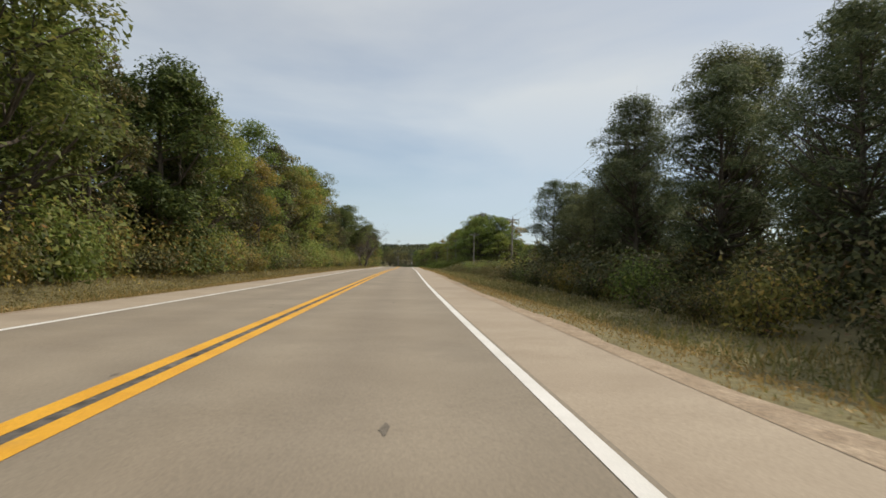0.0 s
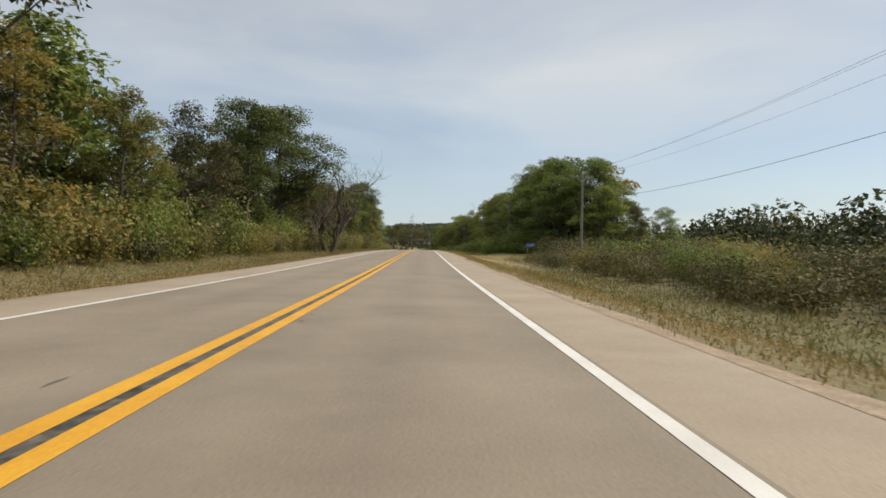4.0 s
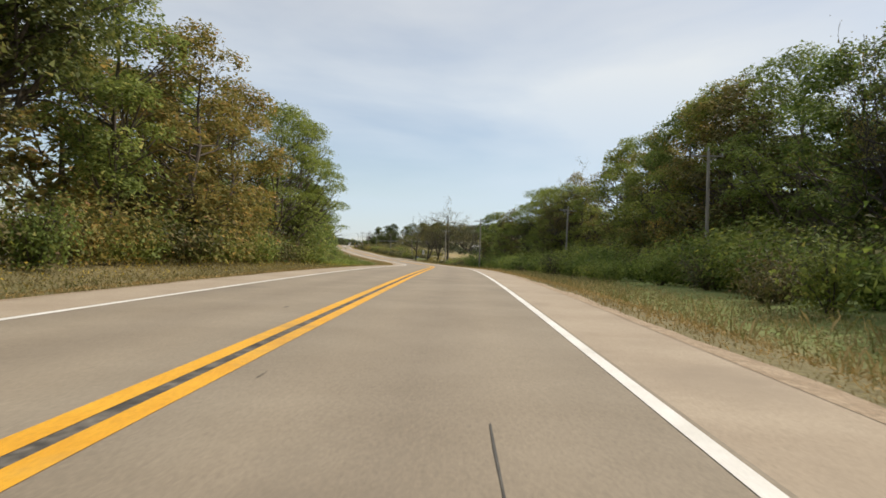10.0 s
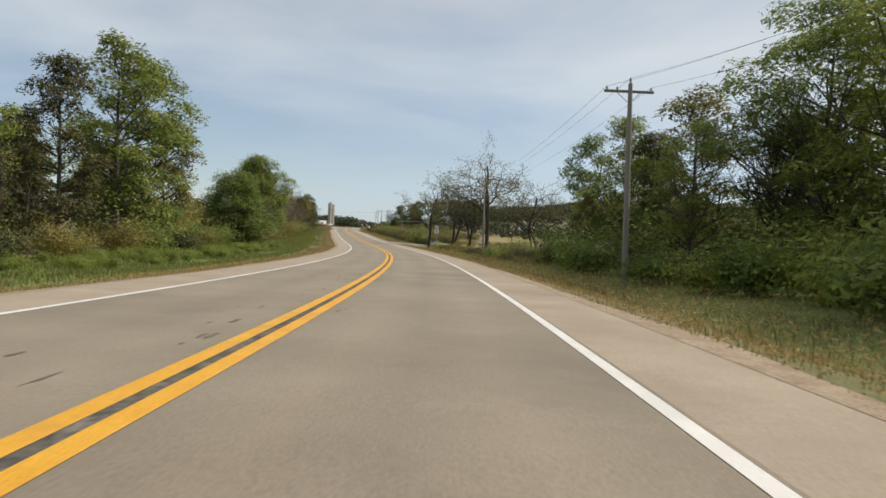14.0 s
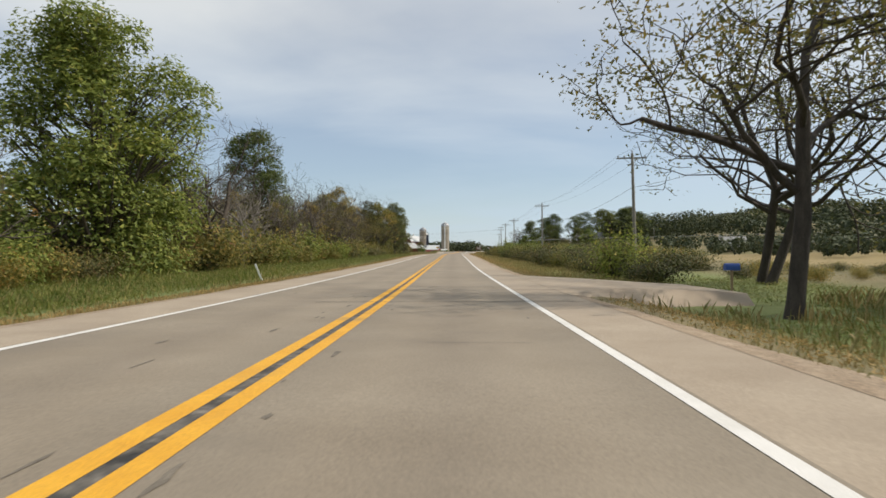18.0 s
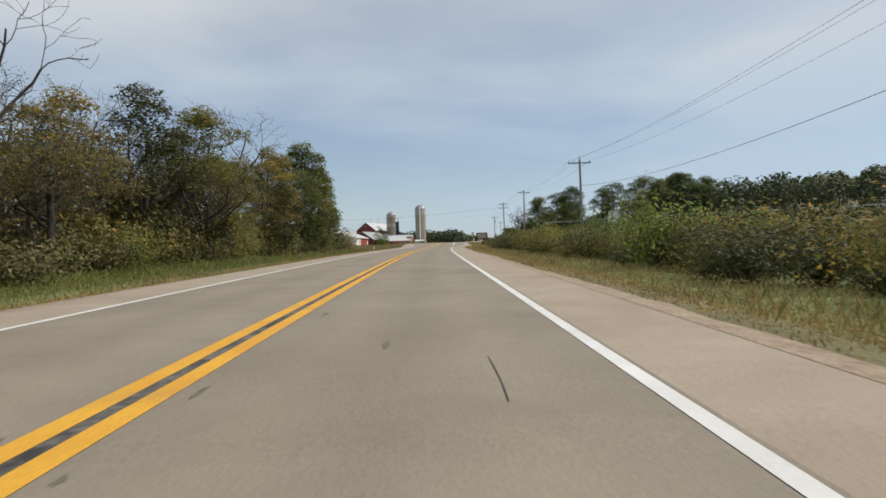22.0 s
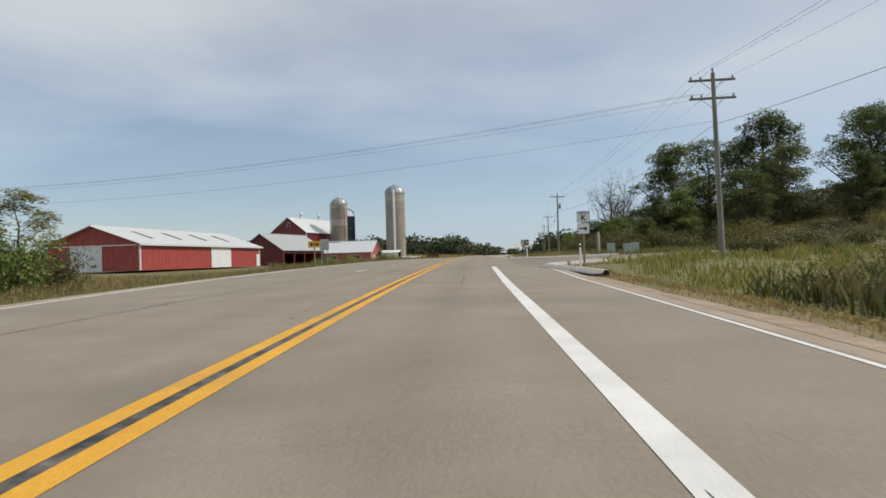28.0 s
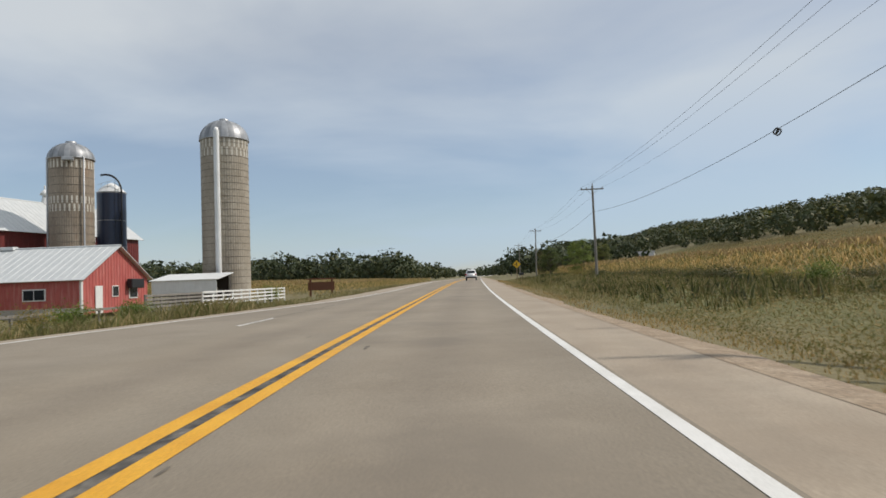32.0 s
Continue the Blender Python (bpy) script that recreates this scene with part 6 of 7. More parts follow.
def plate(name, x, z, w, h, material, parent, label="", y=-0.05, r=0.03, t=0.004):
    """A sheet with rounded corners standing in x, z and facing -y."""
    bm = bmesh.new()
    out = []
    for cx, cz, a0 in ((w / 2 - r, h / 2 - r, 0), (-w / 2 + r, h / 2 - r, 90), (-w / 2 + r, -h / 2 + r, 180), (w / 2 - r, -h / 2 + r, 270)):
        for k in range(5):
            a = radians(a0 + k * 22.5)
            out.append((cx + r * math.cos(a), cz + r * math.sin(a)))
    f = bm.faces.new([bm.verts.new((x + px, y, z + pz)) for px, pz in out])
    g = bmesh.ops.extrude_face_region(bm, geom=[f])
    bmesh.ops.translate(bm, vec=(0, t, 0), verts=[v for v in g["geom"] if isinstance(v, bmesh.types.BMVert)])
    bmesh.ops.recalc_face_normals(bm, faces=bm.faces[:])
    return part(name, bm_mesh(name, bm, material), parent, label)


def panel(x, z, w, h, face, edge, parent, label=""):
    p = plate("panel", x, z, w, h, edge, parent, label, -0.052, 0.035, 0.004)
    plate("face", x, z, w - 0.035, h - 0.035, face, p, "", -0.056, 0.028, 0.003)
    return p


def letters(word, x, z, size, parent, material=None, bold=0.004, y=-0.0585, squeeze=1.0):
    m = Matrix.Translation((x, y, z)) @ UPRIGHT @ Matrix.Diagonal((squeeze, 1, 1, 1))
    return part("lettering", text_mesh(word, size, material or M["signblack"], bold), parent, "", m)


def post(parent, h, material="post", w=0.05, x=0.0):
    return part("post", box("post", x - w, x + w, -0.045, 0.045, -0.4, h, M[material], 0.008), parent)


j = thing("junction_sign", at(426, 7.5), "white junction county K sign on a wooden post", "road sign")
post(j, 3.5)
p = panel(0, 3.34, 0.56, 0.40, M["signwhite"], M["signblack"], j); letters("JCT", 0, 3.34, 0.31, p, squeeze=0.9)
p = panel(0, 2.82, 0.61, 0.61, M["signwhite"], M["signblack"], j); letters("COUNTY", 0, 3.02, 0.13, p); letters("K", 0, 2.76, 0.42, p, bold=0.012)

k = thing("county_sign", at(713, 7.6), "white county K sign with a black arrow below", "road sign")
post(k, 2.7)
p = panel(0, 2.42, 0.61, 0.52, M["signwhite"], M["signblack"], k); letters("COUNTY", 0, 2.60, 0.12, p); letters("K", 0, 2.36, 0.36, p, bold=0.012)
p = panel(0, 1.86, 0.56, 0.52, M["signwhite"], M["signblack"], k)


def arrow(parent, x, z, length, two=False, head=0.13, bar=0.035, y=-0.0585):
    L = length / 2
    pts = [(-L, bar), (L - head, bar), (L - head, head * 0.9), (L, 0), (L - head, -head * 0.9), (L - head, -bar), (-L, -bar)]
    if two:
        pts = [(-L + head, bar), (L - head, bar), (L - head, head * 0.9), (L, 0), (L - head, -head * 0.9), (L - head, -bar), (-L + head, -bar), (-L + head, -head * 0.9), (-L, 0), (-L + head, head * 0.9)]
    me = prism("arrow", [(x + a, z + b) for a, b in pts], 0.003, M["signblack"])
    part("arrow", me, parent, "black arrow", Matrix.Translation((0, y, 0)))


arrow(p, 0, 1.86, 0.38)

u = thing("route_sign", at(784.9, 8.1), "white east 14 route shield on a steel post", "road sign")
post(u, 2.85, "steel", 0.04, 0.31)
p = panel(0, 2.68, 0.61, 0.30, M["signwhite"], M["signblack"], u); letters("EAST", 0, 2.68, 0.24, p)
p = plate("panel", 0, 2.22, 0.61, 0.61, M["signblack"], u, "black square behind the shield", -0.052, 0.03)
sh = []
for a in np.linspace(0, 2 * math.pi, 40, endpoint=False):
    cx, cz = math.sin(a), math.cos(a)
    r = 0.255 + 0.03 * math.cos(4 * a + math.pi) + 0.014 * math.cos(2 * a)
    sh.append((cx * r * 1.02, 2.22 + cz * r))
part("shield", prism("shield", sh, 0.003, M["signwhite"]), p, "white route shield", Matrix.Translation((0, -0.056, 0)))
letters("14", 0, 2.21, 0.34, p, bold=0.008)
b = plate("panel", 0.64, 2.68, 0.60, 0.30, M["signbrown"], u, "dark brown tourist panel", -0.052)
b = plate("panel", 0.64, 2.22, 0.60, 0.56, M["signbrown"], u, "brown tourist panel with unreadable lines", -0.052)
for z in (2.43, 2.36, 2.29):
    part("bar", box("bar", 0.42, 0.86, -0.058, -0.056, z - 0.02, z + 0.02, M["signwhite"], 0), b)
for x0, x1 in ((0.42, 0.64), (0.86, 0.64)):
    part("bar", tubes("bar", [[(x0, -0.057, 2.0, 0.008), (x1, -0.057, 2.22, 0.008)]], M["signwhite"], 4), b)

bs = thing("brown_sign", at(630, 8.0, 0, 0, True, 0.74), "brown two-post roadside sign with pale lines", "road sign")
for x in (-0.7, 0.7):
    post(bs, 2.6, "post", 0.06, x)
b = plate("panel", 0, 2.7, 2.2, 1.3, M["signbrown"], bs)
for z in (3.05, 2.75, 2.45):
    part("bar", box("bar", -0.8, 0.8, -0.058, -0.056, z - 0.06, z + 0.06, M["signwhite"], 0), b)
y = thing("arrow_sign", at(745, -13.6), "yellow sign with a black two-headed arrow", "road sign")
post(y, 2.6)
p = plate("panel", 0, 2.35, 1.22, 0.62, M["signyellow"], y, "", -0.052, 0.05); arrow(p, 0, 2.35, 0.95, True, 0.24, 0.05)
r = thing("sign_back", at(746.5, -13.0, 0, 14), "grey back of a road sign on two posts", "road sign")
post(r, 2.9, "steel", 0.03, -0.3); post(r, 2.9, "steel", 0.03, 0.3)
plate("panel", 0, 2.3, 0.9, 1.1, M["steel"], r)
r = thing("sign_back", at(689, -13.1, 0, 4), "grey back of a road sign on a wooden post", "road sign")
post(r, 3.0)
plate("panel", 0, 2.55, 1.2, 0.92, M["steel"], r)
r = thing("oval_billboard", at(694, -22.9, 0, 8), "white roadside billboard with a dark oval mark", "billboard")
for x in (-1.4, 1.4):
    post(r, 2.3, "post", 0.06, x)
b = plate("board", 0, 1.55, 4.0, 1.7, M["signwhite"], r)
el = [(-0.2 + 1.75 * math.cos(a), 1.6 + 0.62 * math.sin(a)) for a in np.linspace(0, 2 * math.pi, 40, endpoint=False)]
el2 = [(-0.2 + 1.62 * math.cos(a), 1.6 + 0.52 * math.sin(a)) for a in np.linspace(0, 2 * math.pi, 40, endpoint=False)]
part("mark", prism("mark", el, 0.003, M["signblack"]), b, "dark oval mark", Matrix.Translation((0, -0.055, 0)))
part("mark", prism("mark", el2, 0.003, M["signwhite"]), b, "", Matrix.Translation((0, -0.059, 0)))
for x0, x1, z0, z1 in ((-1.3, -0.15, 1.45, 1.72), (0.05, 0.9, 1.45, 1.72)):
    part("bar", box("bar", x0, x1, -0.064, -0.0605, z0, z1, M["signred"], 0), b)
part("bar", box("bar", -1.6, -0.2, -0.064, -0.0605, 0.78, 0.9, M["signblack"], 0), b)
r = thing("blue_sign", at(210, 20.5), "small blue roadside sign with pale lines", "road sign")
for x in (-0.6, 0.6):
    post(r, 1.9, "steel", 0.03, x)
b = plate("panel", 0, 1.55, 1.7, 0.75, M["signblue"], r)
for z in (1.7, 1.55, 1.4):
    part("bar", box("bar", -0.6, 0.6, -0.058, -0.056, z - 0.03, z + 0.03, M["signwhite"], 0), b)
r = thing("warning_sign", at(865, 8.3), "yellow diamond warning sign with a side road mark", "road sign")
post(r, 2.5)
dm = [(0, 2.95), (0.54, 2.41), (0, 1.87), (-0.54, 2.41)]
b = part("panel", prism("panel", dm, 0.004, M["signyellow"]), r, "", Matrix.Translation((0, -0.052, 0)))
part("bar", box("bar", -0.05, 0.05, -0.004, -0.001, 2.13, 2.69, M["signblack"], 0), b)
part("bar", box("bar", -0.3, -0.05, -0.004, -0.001, 2.36, 2.46, M["signblack"], 0), b)


def delineator(s, d, h=1.2):
    r = thing("marker_post", at(s, d), "slim white marker post with a dark cap band", "marker post", "marker posts at the junction")
    part("stake", tubes("stake", [[(0, 0, -0.3, 0.05), (0, 0, h - 0.02, 0.05), (0, 0, h, 0.03)]], M["signwhite"], 8), r)
    part("band", tubes("band", [[(0, 0, h - 0.2, 0.054), (0, 0, h - 0.1, 0.054)]], M["signblack"], 8), r)


delineator(716.0, 7.9, 1.15); delineator(748.6, 7.4, 1.25); delineator(640.0, -9.0, 0.9)
r = thing("leaning_stake", at(474, -8.6) @ pose(0, 0, 0, 0, -22), "leaning white stake in the weeds", "stake")
part("stake", box("stake", -0.05, 0.05, -0.02, 0.02, -0.2, 1.0, M["signwhite"], 0.005), r)
for i, (s, d) in enumerate(((748.5, 15.8), (749.6, 17.6), (751.0, 18.7))):
    r = thing("utility_cabinet", at(s, d), "pale green utility cabinet on the ground", "utility box", "utility cabinets by the junction")
    part("body", box("body", -0.33, 0.33, -0.4, 0.4, -0.05, 1.0 - 0.1 * (i % 2), M["plasticgreen"], 0.03), r)
    part("lid", box("lid", -0.35, 0.35, -0.42, 0.42, 1.0 - 0.1 * (i % 2), 1.06 - 0.1 * (i % 2), M["plasticgreen"], 0.02), r)
for s, d in ((749.0, 14.6), (750.5, 14.9)):
    r = thing("wooden_post", at(s, d), "stout old wooden post by the junction", "post", "posts by the junction")
    part("stake", tubes("stake", [[(0, 0, -0.3, 0.16), (0, 0, 2.2, 0.14), (0, 0, 2.25, 0.05)]], M["pole"], 8), r)
r = thing("mailbox", at(466, 13.6, 0, 90), "blue mailbox on a post by the driveway", "mailbox")
post(r, 1.0)
mb = [(-0.11, 0), (0.11, 0)] + [(0.11 * math.cos(a), 0.12 + 0.11 * math.sin(a)) for a in np.linspace(0, math.pi, 9)]
part("box", prism("box", [(x * 1.3, 1.0 + z * 1.3) for x, z in mb], 0.6, M["signblue"]), r, "", Matrix.Translation((0, -0.3, 0)))
r = thing("mailbox", at(851, 7.9, 0, 90), "dark mailbox on a post beside the highway", "mailbox")
post(r, 1.0)
part("box", prism("box", [(x * 1.2, 1.0 + z * 1.2) for x, z in mb], 0.5, M["signblack"]), r, "", Matrix.Translation((0, -0.25, 0)))
r = thing("field_sign", at(856, -16.0, 0, 5), "weathered brown wooden entrance sign by the field", "sign")
for x in (-1.3, 1.3):
    part("post", box("post", x - 0.12, x + 0.12, -0.1, 0.1, -0.3, 1.9, M["signbrown"], 0.02), r)
part("board", box("board", -1.6, 1.6, -0.06, 0.0, 0.6, 1.6, M["signbrown"], 0.02), r)
part("cap", box("cap", -1.8, 1.8, -0.12, 0.08, 1.9, 2.05, M["signbrown"], 0.02), r)

# ---- farm ----
def stand(s, d, z, turn):
    """A pose at s, d and the absolute height z; turn: degrees from the road's direction there."""
    p = place(s, d, 0.0, False)
    return pose(p[0], p[1], z, 0, 0, math.degrees(float(centre(s)[3])) + turn)


def battens(parent, x0, x1, z0, z1, step, material, m=None, top=None):
    """Upright ribs, one piece each, on a wall in x, z facing -y; top: a function of x for a sloping upper end."""
    V = [(x, y, z) for x, y in ((-0.025, 0), (-0.018, -0.03), (0.018, -0.03), (0.025, 0)) for z in (0, 1)]
    me = mesh_of("batten", np.array(V), np.array([(0, 2, 3, 1), (2, 4, 5, 3), (4, 6, 7, 5)]), material)
    for x in np.arange(x0 + step / 2, x1, step):
        h = (top(x) if top else z1) - z0
        part("batten", me, parent, "", (m or Matrix()) @ Matrix.Translation((x, 0, z0)) @ Matrix.Diagonal((1, 1, h, 1)))


def gable_building(root, L, W, eave, ridge, wall, roof, over=0.4, ribs=0.5, open_side=False, thick=0.16):
    """Long axis along +y from 0 to L, gables at y = 0 and y = L, x from 0 to -W. The side at x = 0 faces the road."""
    def gable(y0, name):
        w = part("wall", prism(name, [(0, 0), (0, eave), (-W / 2, ridge), (-W, eave), (-W, 0)], thick, wall), root, "", Matrix.Translation((0, y0, 0)))
        return w
    g0 = gable(0.0, "gable_wall"); gable(L - thick, "gable_wall")
    battens(g0, -W, 0, 0.0, eave, ribs, wall, top=lambda x: eave + (ridge - eave) * (1 - abs(x + W / 2) / (W / 2)) - 0.05)
    side = pose(0, 0, 0, 0, 0, 90)
    part("wall", box("wall", -W, -W + thick, thick, L - thick, 0, eave, wall, 0), root)
    if open_side:
        n = 4
        for i in range(n + 1):
            y = thick + (L - 2 * thick - 0.2) * i / n
            part("post", box("post", -0.2, -0.02, y, y + 0.2, 0, eave, wall, 0.01), root)
        part("lintel", box("lintel", -0.22, 0.0, thick, L - thick, eave - 0.7, eave, wall, 0), root)
        # near-black sheets at the back and floor paint the shade inside
        part("back_lining", box("back_lining", -W + 0.2, -W + 0.28, 0.2, L - 0.2, 0, eave - 0.05, M["darkin"], 0), root)
        part("floor", box("floor", -W + 0.3, -0.3, 0.2, L - 0.2, -0.1, 0.02, M["darkin"], 0), root)
    else:
        w = part("wall", box("wall", -thick, 0, thick, L - thick, 0, eave, wall, 0), root)
        battens(w, thick, L - thick, 0.0, eave - 0.05, ribs, wall, side)
    sl = math.hypot(W / 2, ridge - eave)
    ang = math.degrees(math.atan2(ridge - eave, W / 2))
    for sgn in (1, -1):
        m = Matrix.Translation((-W / 2, 0, ridge + 0.06)) @ pose(0, 0, 0, 0, ang * sgn, 0)
        x0, x1 = (0, sl + over) if sgn > 0 else (-sl - over, 0)
        r = part("roof", box("roof", x0, x1, -over, L + over, -0.05, 0.0, roof, 0), root, "", m)
        seam = mesh_of("seam", np.array([(x, y, z) for y, z in ((-0.03, 0.0), (0, 0.035), (0.03, 0.0)) for x in (x0, x1)]), np.array([(0, 1, 3, 2), (2, 3, 5, 4)]), roof)
        for y in np.arange(-over + 0.3, L + over, 0.6 if ribs < 1 else 1.2):
            part("seam", seam, r, "", Matrix.Translation((0, y, 0)))
    part("ridge_cap", tubes("ridge_cap", [[(-W / 2, -over, ridge + 0.06, 0.09), (-W / 2, L + over, ridge + 0.06, 0.09)]], roof, 6), root)
    return g0


def door(parent, x0, x1, y, z1, material, name="door", label="", z0=0.0):
    return part(name, box(name, x0, x1, y - 0.06, y - 0.01, z0, z1, material, 0.01), parent, label)


# machine shed
shed = thing("machine_shed", stand(756.5, -38.1, 2.85, -4.5) @ Matrix.Diagonal((1, 1.225, 1, 1)), "long red metal machine shed with a pale roof", "shed")
g = gable_building(shed, 26.6, 12.4, 3.3, 5.5, M["redboard"], M["tinroof"], 0.5, 0.45)
door(g, -9.3, -5.0, -0.03, 3.0, M["whitemetal"], "sliding_door", "pale metal sliding door")
part("door_track", box("door_track", -12.0, -0.3, -0.12, -0.03, 3.02, 3.16, M["whitemetal"], 0.01), g)
part("corner_trim", box("corner_trim", -0.14, 0.05, -0.06, 0.1, 0, 3.3, M["whitemetal"], 0.01), shed)
part("corner_trim", box("corner_trim", -0.1, 0.05, 26.5, 26.66, 0, 3.3, M["whitemetal"], 0.01), shed)
part("sliding_door", box("sliding_door", 0.03, 0.09, 13.5, 18.3, 0.05, 3.05, M["whitemetal"], 0.01), shed, "pale metal sliding door")
part("small_door", box("small_door", 0.03, 0.08, 25.5, 26.4, 0.05, 2.0, M["whitemetal"], 0.01), shed, "white side door")
part("eave_trim", box("eave_trim", 0.35, 0.47, -0.4, 27.0, 3.0, 3.14, M["whitemetal"], 0.01), shed)
for y in (4.0, 9.5, 15.0, 20.5):
    a = math.degrees(math.atan2(2.2, 6.2))
    part("skylight", box("skylight", 1.6, 4.6, y, y + 0.7, 0.005, 0.02, M["darkin"], 0), shed, "grey translucent roof panel", Matrix.Translation((-6.2, 0, 5.57)) @ pose(0, 0, 0, 0, a))

open_shed = thing("open_shed", stand(800, -36.5, 2.2, -11) @ Matrix.Diagonal((1, 1.15, 1.1, 1)), "dark red open-fronted cattle shed with a metal roof", "shed")
g = gable_building(open_shed, 14.0, 9.4, 3.3, 6.1, M["darkred"], M["oldroof"], 0.5, 0.4, open_side=True)

barn = thing("barn", stand(832, -42.9, 3.3, -11) @ Matrix.Diagonal((1, 1, 1.06, 1)), "tall dark red barn with a white metal roof", "barn")
g = gable_building(barn, 24.0, 9.6, 6.9, 10.3, M["darkred"], M["tinroof"], 0.5, 0.4)
part("corner_trim", box("corner_trim", -0.12, 0.05, -0.06, 0.1, 0, 6.9, M["whitewood"], 0.01), barn)
ho = [(-4.8 + 0.45 * math.cos(a) * (1 if math.sin(a) < 0 else 1), 8.4 + 0.75 * math.sin(a)) for a in np.linspace(-0.4, math.pi + 0.4, 14)]
part("loft_frame", tubes("loft_frame", [[(x, -0.06, z, 0.05) for x, z in ho]], M["whitewood"], 5), g, "white arched loft trim")
for y in (6.0, 15.0):
    c = part("cupola", tubes("cupola", [[(-4.8, y, 10.2, 0.4), (-4.8, y, 10.8, 0.3), (-4.8, y, 10.85, 0.3), (-4.8, y, 11.2, 0.22), (-4.8, y, 11.22, 0.5), (-4.8, y, 11.5, 0.42), (-4.8, y, 11.8, 0.12), (-4.8, y, 11.9, 0.0)]], M["whitemetal"], 12), barn, "white round roof ventilator")
    part("finial", tubes("finial", [[(-4.8, y, 11.85, 0.07), (-4.8, y, 12.15, 0.1), (-4.8, y, 12.3, 0.0)]], M["whitemetal"], 8), c)

milk = thing("milking_barn", stand(831, -24.7, 2.7, 90), "low sun-faded red barn with a white metal roof", "barn")
g = gable_building(milk, 25.0, 9.2, 2.55, 5.0, M["pinkred"], M["tinroof"], 0.35, 0.4)
back = pose(-9.2, 0, 0, 0, 0, -90) @ Matrix.Translation((-25.0, 0, 0))
battens(milk, 0.1, 24.9, 0.5, 2.5, 0.4, M["pinkred"], back)
part("foundation", box("foundation", 0, 25.0, -0.06, -0.01, -0.3, 0.5, M["concrete"], 0.01), milk, "white-washed low foundation", back)
for x in (2.0, 8.5, 15.5, 20.8):
    w = part("window", box("window", x, x + 1.7, -0.07, -0.02, 1.05, 1.9, M["whitewood"], 0.01), milk, "pale framed barn window", back)
    for k in range(2):
        part("pane", box("pane", x + 0.1 + 0.78 * k, x + 0.82 + 0.78 * k, -0.085, -0.072, 1.13, 1.82, M["glass"], 0), w)
part("corner_trim", box("corner_trim", -9.26, -9.06, -0.06, 0.08, 0, 2.55, M["whitewood"], 0.01), milk)
door(g, -7.6, -6.7, -0.03, 2.0, M["whitewood"], "door", "white side door")
w = part("window", box("window", -5.4, -4.5, -0.08, -0.02, 1.15, 2.0, M["whitewood"], 0.01), g, "pale framed window")
part("pane", box("pane", -5.32, -4.58, -0.095, -0.082, 1.22, 1.93, M["glass"], 0), w)
w = part("window", box("window", -3.0, -1.7, -0.08, -0.02, 0.95, 2.2, M["whitewood"], 0.01), g, "pale framed window")
part("pane", box("pane", -2.9, -1.8, -0.095, -0.082, 1.05, 2.1, M["glass"], 0), w)
part("fan_hood", box("fan_hood", -3.4, -1.5, -0.55, -0.1, 1.75, 2.5, M["signblack"], 0.05), g, "black fan hood on the gable")
part("ridge_vent", box("ridge_vent", -4.9, -4.3, 8.0, 14.0, 5.0, 5.25, M["whitemetal"], 0.02), milk)

lean = thing("white_lean_to", stand(839.5, -28.6, 2.8, 0), "open lean-to with a sloping white metal roof beside the silo", "shed")
for x in (0.1, 3.2, 6.3):
    part("post", box("post", x - 0.08, x + 0.08, 0.0, 0.16, -0.2, 1.5, M["pole"], 0.01), lean)
    part("post", box("post", x - 0.08, x + 0.08, 3.4, 3.56, -0.2, 2.8, M["pole"], 0.01), lean)
part("roof", box("roof", -0.2, 6.6, -0.3, 3.9, -0.04, 0.04, M["whitemetal"], 0.01), lean, "", Matrix.Translation((0, 0, 2.3)) @ pose(0, 0, 0, 9))
part("front_panel", box("front_panel", 0.0, 6.4, -0.16, -0.10, 0.85, 2.25, M["whitemetal"], 0.01), lean, "white metal front panel")
part("back_wall", box("back_wall", 0.0, 6.4, 3.5, 3.6, 0, 2.7, M["darkin"], 0), lean)
for z in (0.4, 0.75, 1.1):
    part("rail", box("rail", 0.1, 6.3, -0.02, 0.05, z - 0.05, z + 0.05, M["pole"], 0.01), lean)


def hoop(z, r, thick=0.022):
    return [(r * math.cos(a), r * math.sin(a), z, thick) for a in np.linspace(0, 2 * math.pi, 41)]


